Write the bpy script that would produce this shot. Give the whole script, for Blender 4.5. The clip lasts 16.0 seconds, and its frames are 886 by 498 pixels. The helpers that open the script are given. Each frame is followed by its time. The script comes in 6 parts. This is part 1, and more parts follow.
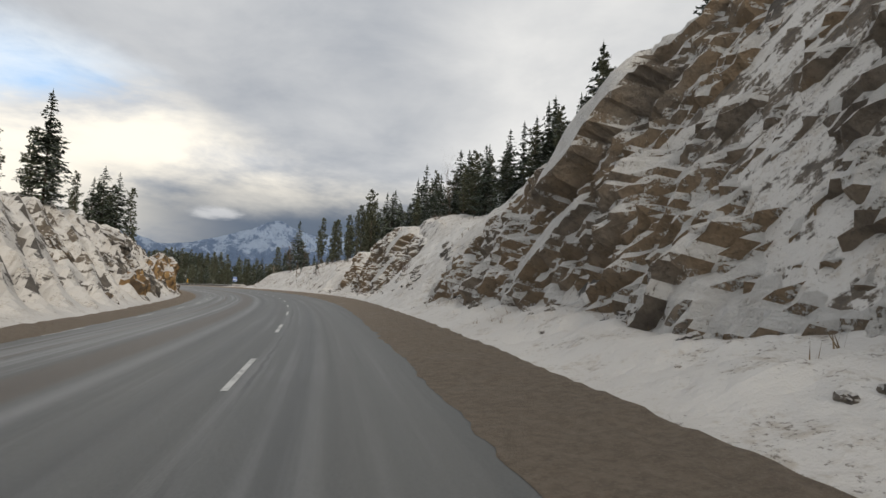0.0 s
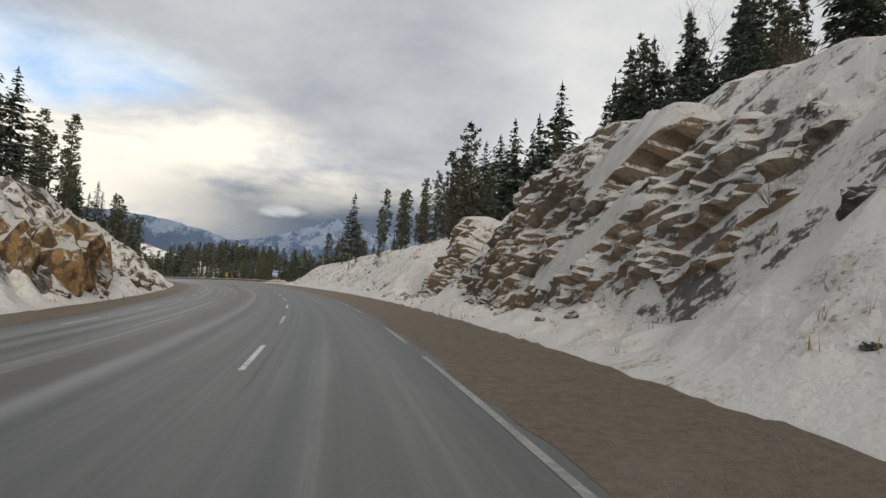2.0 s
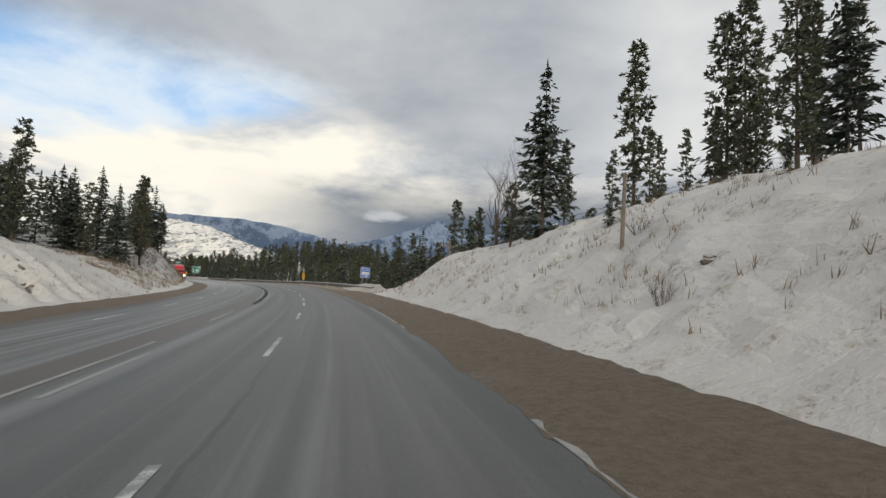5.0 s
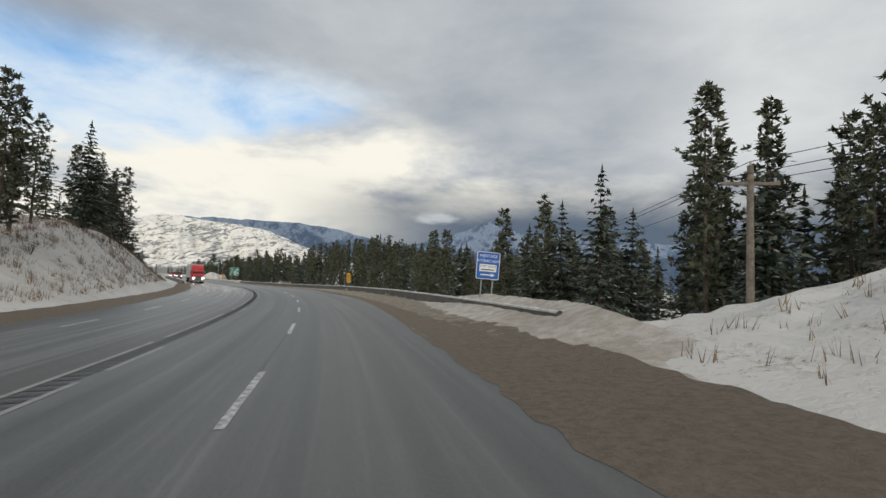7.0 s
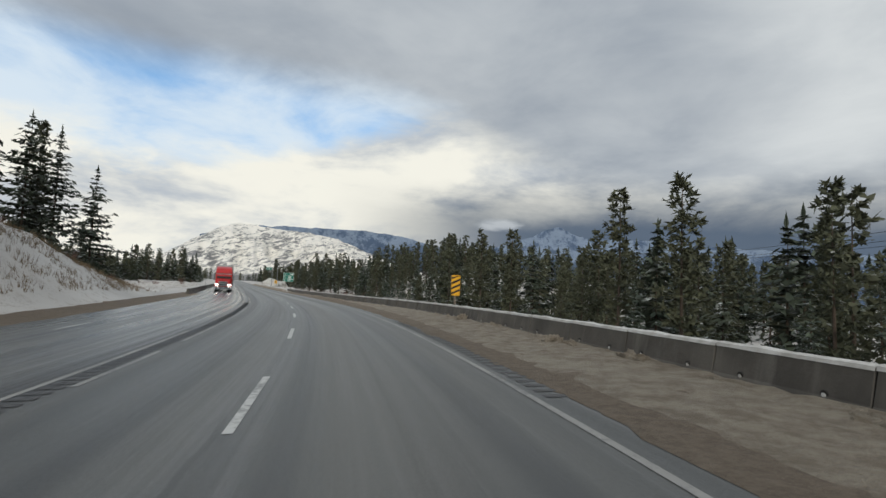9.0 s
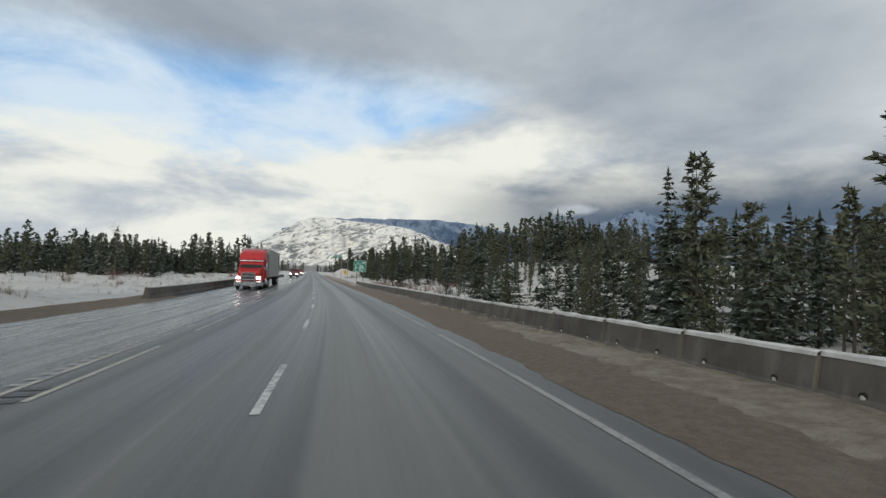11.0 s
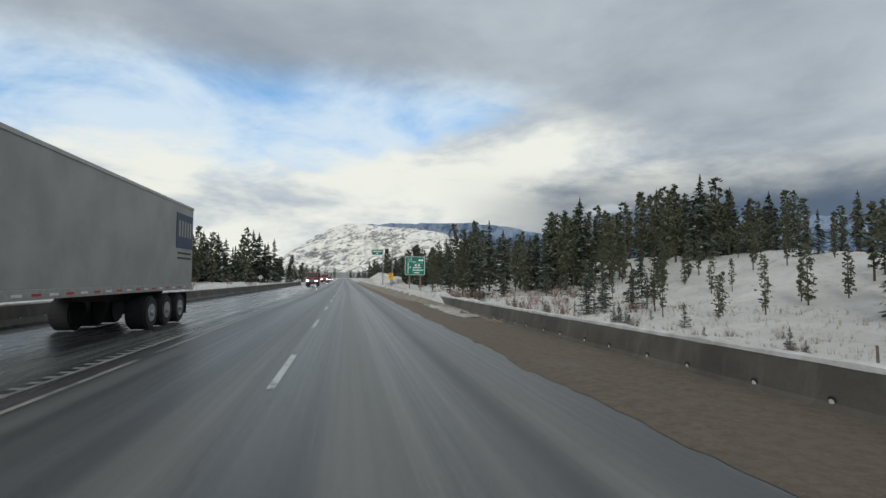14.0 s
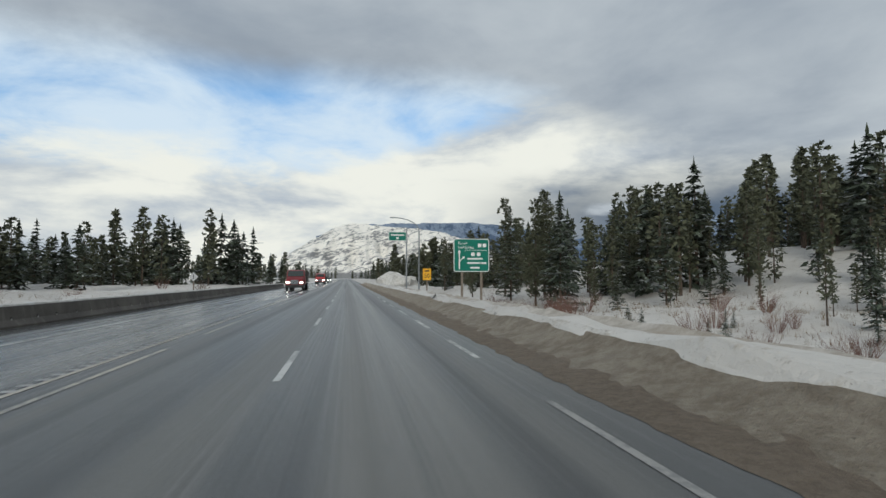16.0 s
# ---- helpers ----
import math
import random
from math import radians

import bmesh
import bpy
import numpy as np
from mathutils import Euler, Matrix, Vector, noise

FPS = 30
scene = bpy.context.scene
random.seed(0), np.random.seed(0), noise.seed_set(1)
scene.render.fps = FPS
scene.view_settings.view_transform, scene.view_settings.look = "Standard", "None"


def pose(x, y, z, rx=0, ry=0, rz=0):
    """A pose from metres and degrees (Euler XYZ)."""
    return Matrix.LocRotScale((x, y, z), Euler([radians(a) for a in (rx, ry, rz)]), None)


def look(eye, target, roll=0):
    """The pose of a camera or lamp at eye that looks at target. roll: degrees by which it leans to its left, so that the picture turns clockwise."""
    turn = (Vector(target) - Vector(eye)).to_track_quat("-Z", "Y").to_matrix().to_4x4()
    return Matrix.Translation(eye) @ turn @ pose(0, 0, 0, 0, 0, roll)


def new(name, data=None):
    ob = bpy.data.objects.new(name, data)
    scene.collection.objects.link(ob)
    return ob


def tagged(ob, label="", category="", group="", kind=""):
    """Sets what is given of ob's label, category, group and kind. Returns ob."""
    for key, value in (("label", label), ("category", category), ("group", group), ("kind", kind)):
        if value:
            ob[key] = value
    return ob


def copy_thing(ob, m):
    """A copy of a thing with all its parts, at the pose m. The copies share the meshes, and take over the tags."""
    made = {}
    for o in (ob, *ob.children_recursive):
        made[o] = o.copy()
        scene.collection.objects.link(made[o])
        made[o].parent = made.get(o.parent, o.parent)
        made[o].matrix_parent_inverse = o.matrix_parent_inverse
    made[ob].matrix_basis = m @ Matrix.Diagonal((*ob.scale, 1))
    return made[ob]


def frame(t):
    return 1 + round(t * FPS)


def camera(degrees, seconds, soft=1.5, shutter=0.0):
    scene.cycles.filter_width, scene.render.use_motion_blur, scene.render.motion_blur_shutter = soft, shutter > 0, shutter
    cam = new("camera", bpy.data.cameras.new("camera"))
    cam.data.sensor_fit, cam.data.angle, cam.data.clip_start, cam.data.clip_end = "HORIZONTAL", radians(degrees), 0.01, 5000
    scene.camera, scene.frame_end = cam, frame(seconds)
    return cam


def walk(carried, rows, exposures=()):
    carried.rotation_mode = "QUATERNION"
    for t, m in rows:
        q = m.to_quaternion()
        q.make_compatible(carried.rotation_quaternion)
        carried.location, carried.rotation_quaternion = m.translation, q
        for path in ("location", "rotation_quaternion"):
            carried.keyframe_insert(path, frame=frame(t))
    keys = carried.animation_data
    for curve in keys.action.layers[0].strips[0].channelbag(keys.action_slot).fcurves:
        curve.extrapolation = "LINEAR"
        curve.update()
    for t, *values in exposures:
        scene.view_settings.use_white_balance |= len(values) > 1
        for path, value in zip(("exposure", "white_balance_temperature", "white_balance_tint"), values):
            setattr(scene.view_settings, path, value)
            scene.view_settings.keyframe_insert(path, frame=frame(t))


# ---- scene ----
cam = camera(82.0, 16.0)

# ---- the road's line: distance, heading, grade, bank (degrees) ----
ROAD_S = [-80, 0, 40, 80, 127, 163, 206, 233, 268, 293, 1500]
ROAD_HEADING = [-4.5, 9.9, 16.6, 25.0, 32.6, 39.7, 49.1, 51.1, 51.7, 51.75, 51.75]
ROAD_GRADE = [0.5, 0.5, 0.4, 0.25, 0.15, 0.1, -0.5, -0.35, -0.2, -0.15, -0.1]
ROAD_BANK = [2.0, 2.0, 2.6, 2.7, 2.5, 2.6, 1.3, 1.0, 0.15, 0.1, 0]


def glide(xk, yk, x):
    """Smooth interpolation of yk over xk."""
    xk, yk, x = np.asarray(xk, float), np.asarray(yk, float), np.asarray(x, float)
    m = np.gradient(yk, xk)
    i = np.clip(np.searchsorted(xk, x) - 1, 0, len(xk) - 2)
    h = xk[i + 1] - xk[i]
    u = np.clip((x - xk[i]) / h, 0, 1)
    return (yk[i] * (1 + 2 * u) * (1 - u) ** 2 + h * m[i] * u * (1 - u) ** 2
            + yk[i + 1] * u * u * (3 - 2 * u) + h * m[i + 1] * u * u * (u - 1))


LINE_S = np.arange(-80, 1501, 1.0)
LINE_HEADING = np.radians(glide(ROAD_S, ROAD_HEADING, LINE_S))
LINE_SLOPE = np.tan(np.radians(glide(ROAD_S, ROAD_GRADE, LINE_S)))
LINE_BANK = np.tan(np.radians(glide(ROAD_S, ROAD_BANK, LINE_S)))
LINE_X = np.cumsum(-np.sin(LINE_HEADING))
LINE_Y = np.cumsum(np.cos(LINE_HEADING))
LINE_Z = np.cumsum(LINE_SLOPE)
LINE_X, LINE_Y, LINE_Z = LINE_X - LINE_X[80], LINE_Y - LINE_Y[80], LINE_Z - LINE_Z[80]


def place(s, d, h=0.0):
    """World place(s) s metres along the road, d metres right of the driving line, h above the road's plane."""
    s, d = np.asarray(s, float), np.asarray(d, float)
    a = np.interp(s, LINE_S, LINE_HEADING)
    x = np.interp(s, LINE_S, LINE_X) + d * np.cos(a)
    y = np.interp(s, LINE_S, LINE_Y) + d * np.sin(a)
    z = np.interp(s, LINE_S, LINE_Z) + np.clip(d, -20, 20) * np.interp(s, LINE_S, LINE_BANK) + h
    return np.stack(np.broadcast_arrays(x, y, z), -1)


def heading(s):
    return math.degrees(np.interp(s, LINE_S, LINE_HEADING))


# ---- the drive: seconds, distance along the road ----
EYE_HEIGHT = 1.5
DRIVE = [(0, 2.31), (0.5, 11.13), (1, 19.91), (1.5, 28.6), (2, 37.12), (2.5, 45.53), (3, 54.02), (3.5, 62.7), (4, 71.49), (4.5, 80.35), (5.75, 104), (7, 127.6), (9, 163.6), (10.2, 184.6), (11.5, 206.5), (12.5, 224), (14, 250.5), (16, 286)]
# seconds, yaw, pitch, roll
TURNS = [
    (0.0, -1.2, 4.85, -1.9), (0.5, 0.5, 4.72, -2.26), (1.0, 2.2, 4.42, -2.5), (1.5, 3.9, 4.39, -2.65), (2.0, 5.12, 4.37, -2.8),
    (2.5, 6.69, 4.29, -2.85), (3.0, 8.7, 3.97, -2.85), (3.5, 10.64, 4.04, -2.85), (4.0, 12.68, 4.03, -2.8), (4.5, 14.6, 4.04, -2.75),
    (5.75, 18.3, 4.0, -2.6), (7.0, 22.08, 3.95, -2.4), (7.5, 23.3, 4.05, -2.5), (8.0, 24.78, 4.15, -2.7), (8.5, 26.42, 4.1, -2.7), (9.0, 29.23, 4.44, -2.6),
    (10.2, 34.6, 3.5, -2.0), (11.5, 38.64, 2.84, -1.33), (12.0, 39.43, 3.2, -1.3), (12.5, 40.19, 3.28, -1.22), (13.0, 40.5, 3.28, -1.1),
    (13.5, 40.92, 3.06, -0.5), (14.0, 41.01, 3.21, -0.2), (14.5, 41.2, 3.3, 0.0), (15.0, 41.2, 3.19, 0.0), (15.5, 41.26, 3.24, 0.0), (16.0, 41.2, 3.24, 0.0)]


def drive_rows():
    out = []
    for t, yaw, pitch, roll in TURNS:
        s = float(glide([r[0] for r in DRIVE], [r[1] for r in DRIVE], t))
        x, y, z = place(s, 0, EYE_HEIGHT)
        out.append((t, pose(x, y, z, 90 + pitch, roll, yaw)))
    return out


walk(cam, drive_rows(), [(0, 0.18, 6500, 9), (4.5, 0.08, 6400, 8), (9, -0.08, 6150, 6), (13, -0.12, 5950, 4), (16, -0.12, 5950, 4)])

# ---- sky and sun ----
SUN_AZIMUTH = 208.0   # degrees to the left of the y axis
SUN_HEIGHT = 26.0


def build_world():
    world = bpy.data.worlds.new("winter_sky")
    scene.world = world
    world.use_nodes = True
    nt = world.node_tree
    nodes, links = nt.nodes, nt.links
    nodes.clear()

    def m(op, a, b=None, c=None):
        node = nodes.new("ShaderNodeMath")
        node.operation = op
        for i, v in enumerate((a, b, c)):
            if v is None:
                continue
            if isinstance(v, (int, float)):
                node.inputs[i].default_value = v
            else:
                links.new(v, node.inputs[i])
        return node.outputs[0]

    def ramp(v, lo, hi):
        node = nodes.new("ShaderNodeMapRange")
        node.interpolation_type = "SMOOTHSTEP"
        links.new(v, node.inputs[0])
        node.inputs[1].default_value, node.inputs[2].default_value = lo, hi
        return node.outputs[0]

    def mix(f, a, b):
        node = nodes.new("ShaderNodeMix")
        node.data_type = "RGBA"
        if isinstance(f, (int, float)):
            node.inputs[0].default_value = f
        else:
            links.new(f, node.inputs[0])
        for sock, v in ((node.inputs[6], a), (node.inputs[7], b)):
            if isinstance(v, tuple):
                sock.default_value = (*v, 1)
            else:
                links.new(v, sock)
        return node.outputs[2]

    sky = nodes.new("ShaderNodeTexSky")
    sky.sky_type = "NISHITA"
    sky.sun_disc = False
    sky.sun_elevation = radians(SUN_HEIGHT)
    sky.sun_rotation = radians(-SUN_AZIMUTH)
    coord = nodes.new("ShaderNodeTexCoord")
    sep = nodes.new("ShaderNodeSeparateXYZ")
    links.new(coord.outputs["Generated"], sep.inputs[0])
    x, y, z = sep.outputs
    az = m("MULTIPLY", m("ARCTAN2", m("MULTIPLY", x, -1.0), y), 180 / math.pi)     # degrees, left positive
    el = m("MULTIPLY", m("ARCSINE", z), 180 / math.pi)
    rel = m("SUBTRACT", az, 41.4)                                             # from the last heading
    # cloud-plane coordinates: clouds get longer and thinner towards the horizon
    zz = m("MAXIMUM", m("ADD", z, 0.12), 0.03)
    comb = nodes.new("ShaderNodeCombineXYZ")
    links.new(m("DIVIDE", x, zz), comb.inputs[0])
    links.new(m("DIVIDE", y, zz), comb.inputs[1])
    comb2 = nodes.new("ShaderNodeCombineXYZ")
    links.new(m("MULTIPLY", az, 0.05), comb2.inputs[0])
    links.new(m("MULTIPLY", el, 0.14), comb2.inputs[1])

    def cloud(vec, scale, detail, rough, seed, distortion=0.0):
        node = nodes.new("ShaderNodeTexNoise")
        node.noise_dimensions = "4D"
        links.new(vec, node.inputs["Vector"])
        node.inputs["W"].default_value = seed
        node.inputs["Scale"].default_value = scale
        node.inputs["Detail"].default_value = detail
        node.inputs["Roughness"].default_value = rough
        node.inputs["Distortion"].default_value = distortion
        return node.outputs[0]

    big = cloud(comb.outputs[0], 0.55, 6, 0.55, 1.3, 0.3)
    fine = cloud(comb.outputs[0], 1.7, 7, 0.6, 4.1, 0.4)
    puffs = cloud(comb2.outputs[0], 1.25, 8, 0.58, 2.2, 0.25)
    soft = cloud(comb2.outputs[0], 0.6, 5, 0.5, 7.7)

    # a high grey deck, open sky under its edge, a bank of lit cumulus, slate cloud low over the far range
    def wave(v, size):
        return m("MULTIPLY", m("SUBTRACT", v, 0.5), size)

    deck_edge = m("ADD", m("ADD", 9.0, m("MULTIPLY", ramp(az, 3.0, 45.0), 11.5)), m("ADD", wave(big, 7.0), wave(fine, 5.0)))
    deck = ramp(m("SUBTRACT", el, deck_edge), -1.5, 3.5)
    bank_top = m("ADD", m("ADD", 12.5, m("MULTIPLY", ramp(az, 56.0, 30.0), 8.0)), m("ADD", wave(puffs, 12.0), wave(fine, 4.0)))
    bank = ramp(m("SUBTRACT", bank_top, el), -0.8, 2.6)
    wisps = m("MULTIPLY", ramp(m("ADD", m("MULTIPLY", fine, 0.6), m("MULTIPLY", soft, 0.5)), 0.37, 0.62), 0.94)
    deck_light = ramp(m("ADD", m("MULTIPLY", big, 0.55), m("ADD", m("MULTIPLY", fine, 0.35), m("MULTIPLY", soft, 0.35))), 0.46, 0.80)
    deck_light = m("MINIMUM", m("ADD", m("MULTIPLY", deck_light, 0.62), m("MULTIPLY", ramp(m("ADD", az, wave(soft, 20.0)), 8.0, -10.0), 0.44)), 1.0)
    thick_cloud = m("MULTIPLY", m("MULTIPLY", ramp(az, -12.0, 6.0), ramp(az, 30.0, 16.0)), 0.08)
    deck_light = m("MAXIMUM", m("SUBTRACT", deck_light, thick_cloud), 0.0)
    deck_colour = mix(deck_light, (0.33, 0.355, 0.40), (0.76, 0.75, 0.735))
    bank_light = ramp(m("ADD", puffs, wave(soft, 0.5)), 0.34, 0.58)
    bank_colour = mix(bank_light, (0.52, 0.54, 0.58), (1.00, 0.93, 0.81))
    slate = mix(soft, (0.07, 0.10, 0.15), (0.17, 0.20, 0.25))
    skyblue = nodes.new("ShaderNodeVectorMath")
    skyblue.operation = "SCALE"
    links.new(sky.outputs[0], skyblue.inputs[0])
    skyblue.inputs["Scale"].default_value = 0.15
    deep = mix(0.45, skyblue.outputs[0], (0.25, 0.52, 0.92))
    c = mix(wisps, deep, (0.78, 0.84, 0.90))
    c = mix(bank, c, bank_colour)
    low = m("MULTIPLY", ramp(m("ADD", az, wave(soft, 14.0)), 46.0, 20.0), ramp(m("ADD", el, wave(puffs, 8.0)), 13.5, 7.0))
    c = mix(deck, c, deck_colour)
    c = mix(low, c, slate)
    # one small bright cloud low over the blue peaks
    off_az, off_el = m("MULTIPLY", m("SUBTRACT", az, 23.3), 0.42), m("MULTIPLY", m("SUBTRACT", el, 7.35), 1.55)
    far_off = m("ADD", m("MULTIPLY", off_az, off_az), m("MULTIPLY", off_el, off_el))
    c = mix(m("MULTIPLY", ramp(m("ADD", far_off, wave(cloud(comb2.outputs[0], 9.0, 5, 0.6, 3.1), 3.0)), 1.7, 0.0), 0.75), c, (0.62, 0.62, 0.63))
    c = mix(ramp(el, 0.0, -3.0), c, (0.35, 0.37, 0.40))
    back = nodes.new("ShaderNodeBackground")
    links.new(c, back.inputs[0])
    back.inputs[1].default_value = 1.0
    out = nodes.new("ShaderNodeOutputWorld")
    links.new(back.outputs[0], out.inputs[0])


build_world()
sun_data = bpy.data.lights.new("sun", "SUN")
sun_data.energy, sun_data.angle, sun_data.color = 1.4, radians(18), (1.0, 0.91, 0.78)
sun = new("sun", sun_data)
sun.matrix_world = look((0, 0, 300), (300 * math.sin(radians(SUN_AZIMUTH)) * math.cos(radians(SUN_HEIGHT)),
                                      -300 * math.cos(radians(SUN_AZIMUTH)) * math.cos(radians(SUN_HEIGHT)),
                                      300 - 300 * math.sin(radians(SUN_HEIGHT))))

# ---- materials ----
class Mat:
    """A small wrapper to write node materials briefly."""

    def __init__(self, name, rough=0.6, metal=0.0):
        self.mat = bpy.data.materials.new(name)
        self.mat.use_nodes = True
        self.nt = self.mat.node_tree
        self.bsdf = next(k for k in self.nt.nodes if k.type == "BSDF_PRINCIPLED")
        self.bsdf.inputs["Roughness"].default_value = rough
        self.bsdf.inputs["Metallic"].default_value = metal
        self.geo = None

    def node(self, kind):
        return self.nt.nodes.new(kind)

    def link(self, a, b):
        self.nt.links.new(a, b)

    def put(self, sock, v):
        if isinstance(v, (int, float)):
            sock.default_value = v
        elif isinstance(v, tuple):
            sock.default_value = (*v, 1) if len(v) == 3 and sock.type == "RGBA" else v
        else:
            self.link(v, sock)

    def math(self, op, a, b=None):
        k = self.node("ShaderNodeMath")
        k.operation = op
        self.put(k.inputs[0], a)
        if b is not None:
            self.put(k.inputs[1], b)
        return k.outputs[0]

    def position(self):
        if self.geo is None:
            self.geo = self.node("ShaderNodeNewGeometry")
        return self.geo.outputs["Position"]

    def up(self):
        """The upward share of the surface's true normal."""
        self.position()
        k = self.node("ShaderNodeSeparateXYZ")
        self.link(self.geo.outputs["Normal"], k.inputs[0])
        return k.outputs[2]

    def island(self):
        self.position()
        return self.geo.outputs["Random Per Island"]

    def object_random(self):
        return self.node("ShaderNodeObjectInfo").outputs["Random"]

    def local(self):
        return self.node("ShaderNodeTexCoord").outputs["Object"]

    def uv(self):
        k = self.node("ShaderNodeUVMap")
        k.uv_map = "road"
        return k.outputs[0]

    def scaled(self, vec, x, y, z):
        k = self.node("ShaderNodeVectorMath")
        k.operation = "MULTIPLY"
        self.link(vec, k.inputs[0])
        k.inputs[1].default_value = (x, y, z)
        return k.outputs[0]

    def split(self, vec):
        k = self.node("ShaderNodeSeparateXYZ")
        self.link(vec, k.inputs[0])
        return k.outputs

    def noise(self, vec, scale, detail=4, rough=0.55, distortion=0.0):
        k = self.node("ShaderNodeTexNoise")
        self.link(vec, k.inputs["Vector"])
        k.inputs["Scale"].default_value, k.inputs["Detail"].default_value = scale, detail
        k.inputs["Roughness"].default_value, k.inputs["Distortion"].default_value = rough, distortion
        return k.outputs[0]

    def cells(self, vec, scale):
        k = self.node("ShaderNodeTexVoronoi")
        self.link(vec, k.inputs["Vector"])
        k.inputs["Scale"].default_value = scale
        return k.outputs["Distance"], k.outputs["Color"]

    def ramp(self, v, lo, hi):
        k = self.node("ShaderNodeMapRange")
        k.interpolation_type = "SMOOTHSTEP"
        self.put(k.inputs[0], v)
        k.inputs[1].default_value, k.inputs[2].default_value = lo, hi
        return k.outputs[0]

    def mix(self, f, a, b):
        k = self.node("ShaderNodeMix")
        k.data_type = "RGBA"
        self.put(k.inputs[0], f)
        self.put(k.inputs[6], a)
        self.put(k.inputs[7], b)
        return k.outputs[2]

    def blend(self, f, a, b):
        k = self.node("ShaderNodeMix")
        self.put(k.inputs[0], f)
        self.put(k.inputs[2], a)
        self.put(k.inputs[3], b)
        return k.outputs[0]

    def colour(self, v):
        self.put(self.bsdf.inputs["Base Color"], v)
        return self

    def rough(self, v):
        self.put(self.bsdf.inputs["Roughness"], v)
        return self

    def bump(self, height, strength=0.4, distance=0.02):
        k = self.node("ShaderNodeBump")
        k.inputs["Strength"].default_value, k.inputs["Distance"].default_value = strength, distance
        self.link(height, k.inputs["Height"])
        self.link(k.outputs[0], self.bsdf.inputs["Normal"])
        return self


def plain(name, colour, rough=0.6, metal=0.0, vary=0.12, scale=6.0, bump=0.0):
    """Paint, plastic or metal with slight dirt and grain."""
    k = Mat(name, rough, metal)
    big = k.noise(k.local(), scale, 5)
    dark = tuple(v * (1 - vary) for v in colour)
    light = tuple(min(1, v * (1 + vary)) for v in colour)
    k.colour(k.mix(k.ramp(big, 0.3, 0.7), dark, light))
    k.rough(k.math("ADD", k.math("MULTIPLY", big, 0.15), rough - 0.07))
    if bump:
        k.bump(k.noise(k.local(), scale * 12, 3), bump, 0.01)
    return k.mat


def make_terrain():
    """Snow over rock: rock shows on the steep sides of the tilted slabs, grit and dry stalks through thin snow."""
    k = Mat("snowy_ground", 0.75)
    p = k.position()
    x, y, z = k.split(p)
    along = k.math("ADD", k.math("MULTIPLY", x, -0.29), k.math("MULTIPLY", y, 0.957))
    across = k.math("ADD", k.math("MULTIPLY", x, 0.957), k.math("MULTIPLY", y, 0.29))
    stack = k.math("ADD", k.math("MULTIPLY", along, 0.62), k.math("MULTIPLY", z, 0.78))
    slide = k.math("ADD", k.math("MULTIPLY", along, 0.78), k.math("MULTIPLY", z, -0.62))
    beds = k.node("ShaderNodeCombineXYZ")
    k.put(beds.inputs[0], k.math("MULTIPLY", stack, 2.6))
    k.put(beds.inputs[1], k.math("MULTIPLY", slide, 0.55))
    k.put(beds.inputs[2], k.math("MULTIPLY", across, 0.7))
    bed = k.noise(beds.outputs[0], 0.75, 6, 0.62, 0.5)
    big, mid, fine = k.noise(p, 0.12, 5), k.noise(p, 1.1, 6, 0.62), k.noise(p, 6.0, 5, 0.65)
    cover = k.math("ADD", k.up(), k.math("MULTIPLY", k.math("SUBTRACT", mid, 0.5), 0.75))
    cover = k.math("ADD", cover, k.math("MULTIPLY", k.math("SUBTRACT", bed, 0.5), 0.85))
    cover = k.math("ADD", cover, k.math("MULTIPLY", k.math("SUBTRACT", fine, 0.5), 0.40))
    cover = k.math("ADD", cover, k.math("MULTIPLY", k.math("SUBTRACT", k.noise(p, 0.3, 4), 0.5), 0.7))
    snowy = k.ramp(cover, 0.34, 0.44)
    rock_tint = k.mix(k.ramp(big, 0.40, 0.62), (0.125, 0.115, 0.105), (0.175, 0.14, 0.105))
    rock_tint = k.mix(k.math("MULTIPLY", k.ramp(k.noise(p, 0.16, 4), 0.57, 0.68), 0.8), rock_tint, (0.26, 0.17, 0.085))
    rock = k.mix(k.ramp(k.math("ADD", k.math("MULTIPLY", fine, 0.5), k.math("MULTIPLY", bed, 0.5)), 0.35, 0.62), k.mix(0.6, rock_tint, (0.045, 0.042, 0.04)), rock_tint)
    thin = k.ramp(k.math("ADD", k.math("MULTIPLY", mid, 0.6), k.math("MULTIPLY", fine, 0.5)), 0.57, 0.70)
    snow = k.mix(k.ramp(big, 0.3, 0.7), (0.52, 0.492, 0.458), (0.62, 0.595, 0.56))
    snow = k.mix(k.math("MULTIPLY", thin, 0.55), snow, (0.36, 0.30, 0.23))
    speck = k.noise(p, 11.0, 4, 0.7)
    patchy = k.ramp(k.noise(p, 0.55, 4, 0.6), 0.34, 0.62)
    grit = k.ramp(k.math("ADD", speck, k.math("MULTIPLY", k.math("SUBTRACT", mid, 0.5), 0.5)), 0.60, 0.69)
    snow = k.mix(k.math("MULTIPLY", k.math("MULTIPLY", grit, patchy), 0.8), snow, (0.13, 0.105, 0.08))
    k.colour(k.mix(snowy, rock, snow))
    k.rough(k.blend(snowy, 0.85, 0.6))
    k.bump(k.math("ADD", k.math("ADD", k.math("MULTIPLY", mid, 0.7), fine), k.math("MULTIPLY", bed, 1.2)), 0.55, 0.10)
    return k.mat


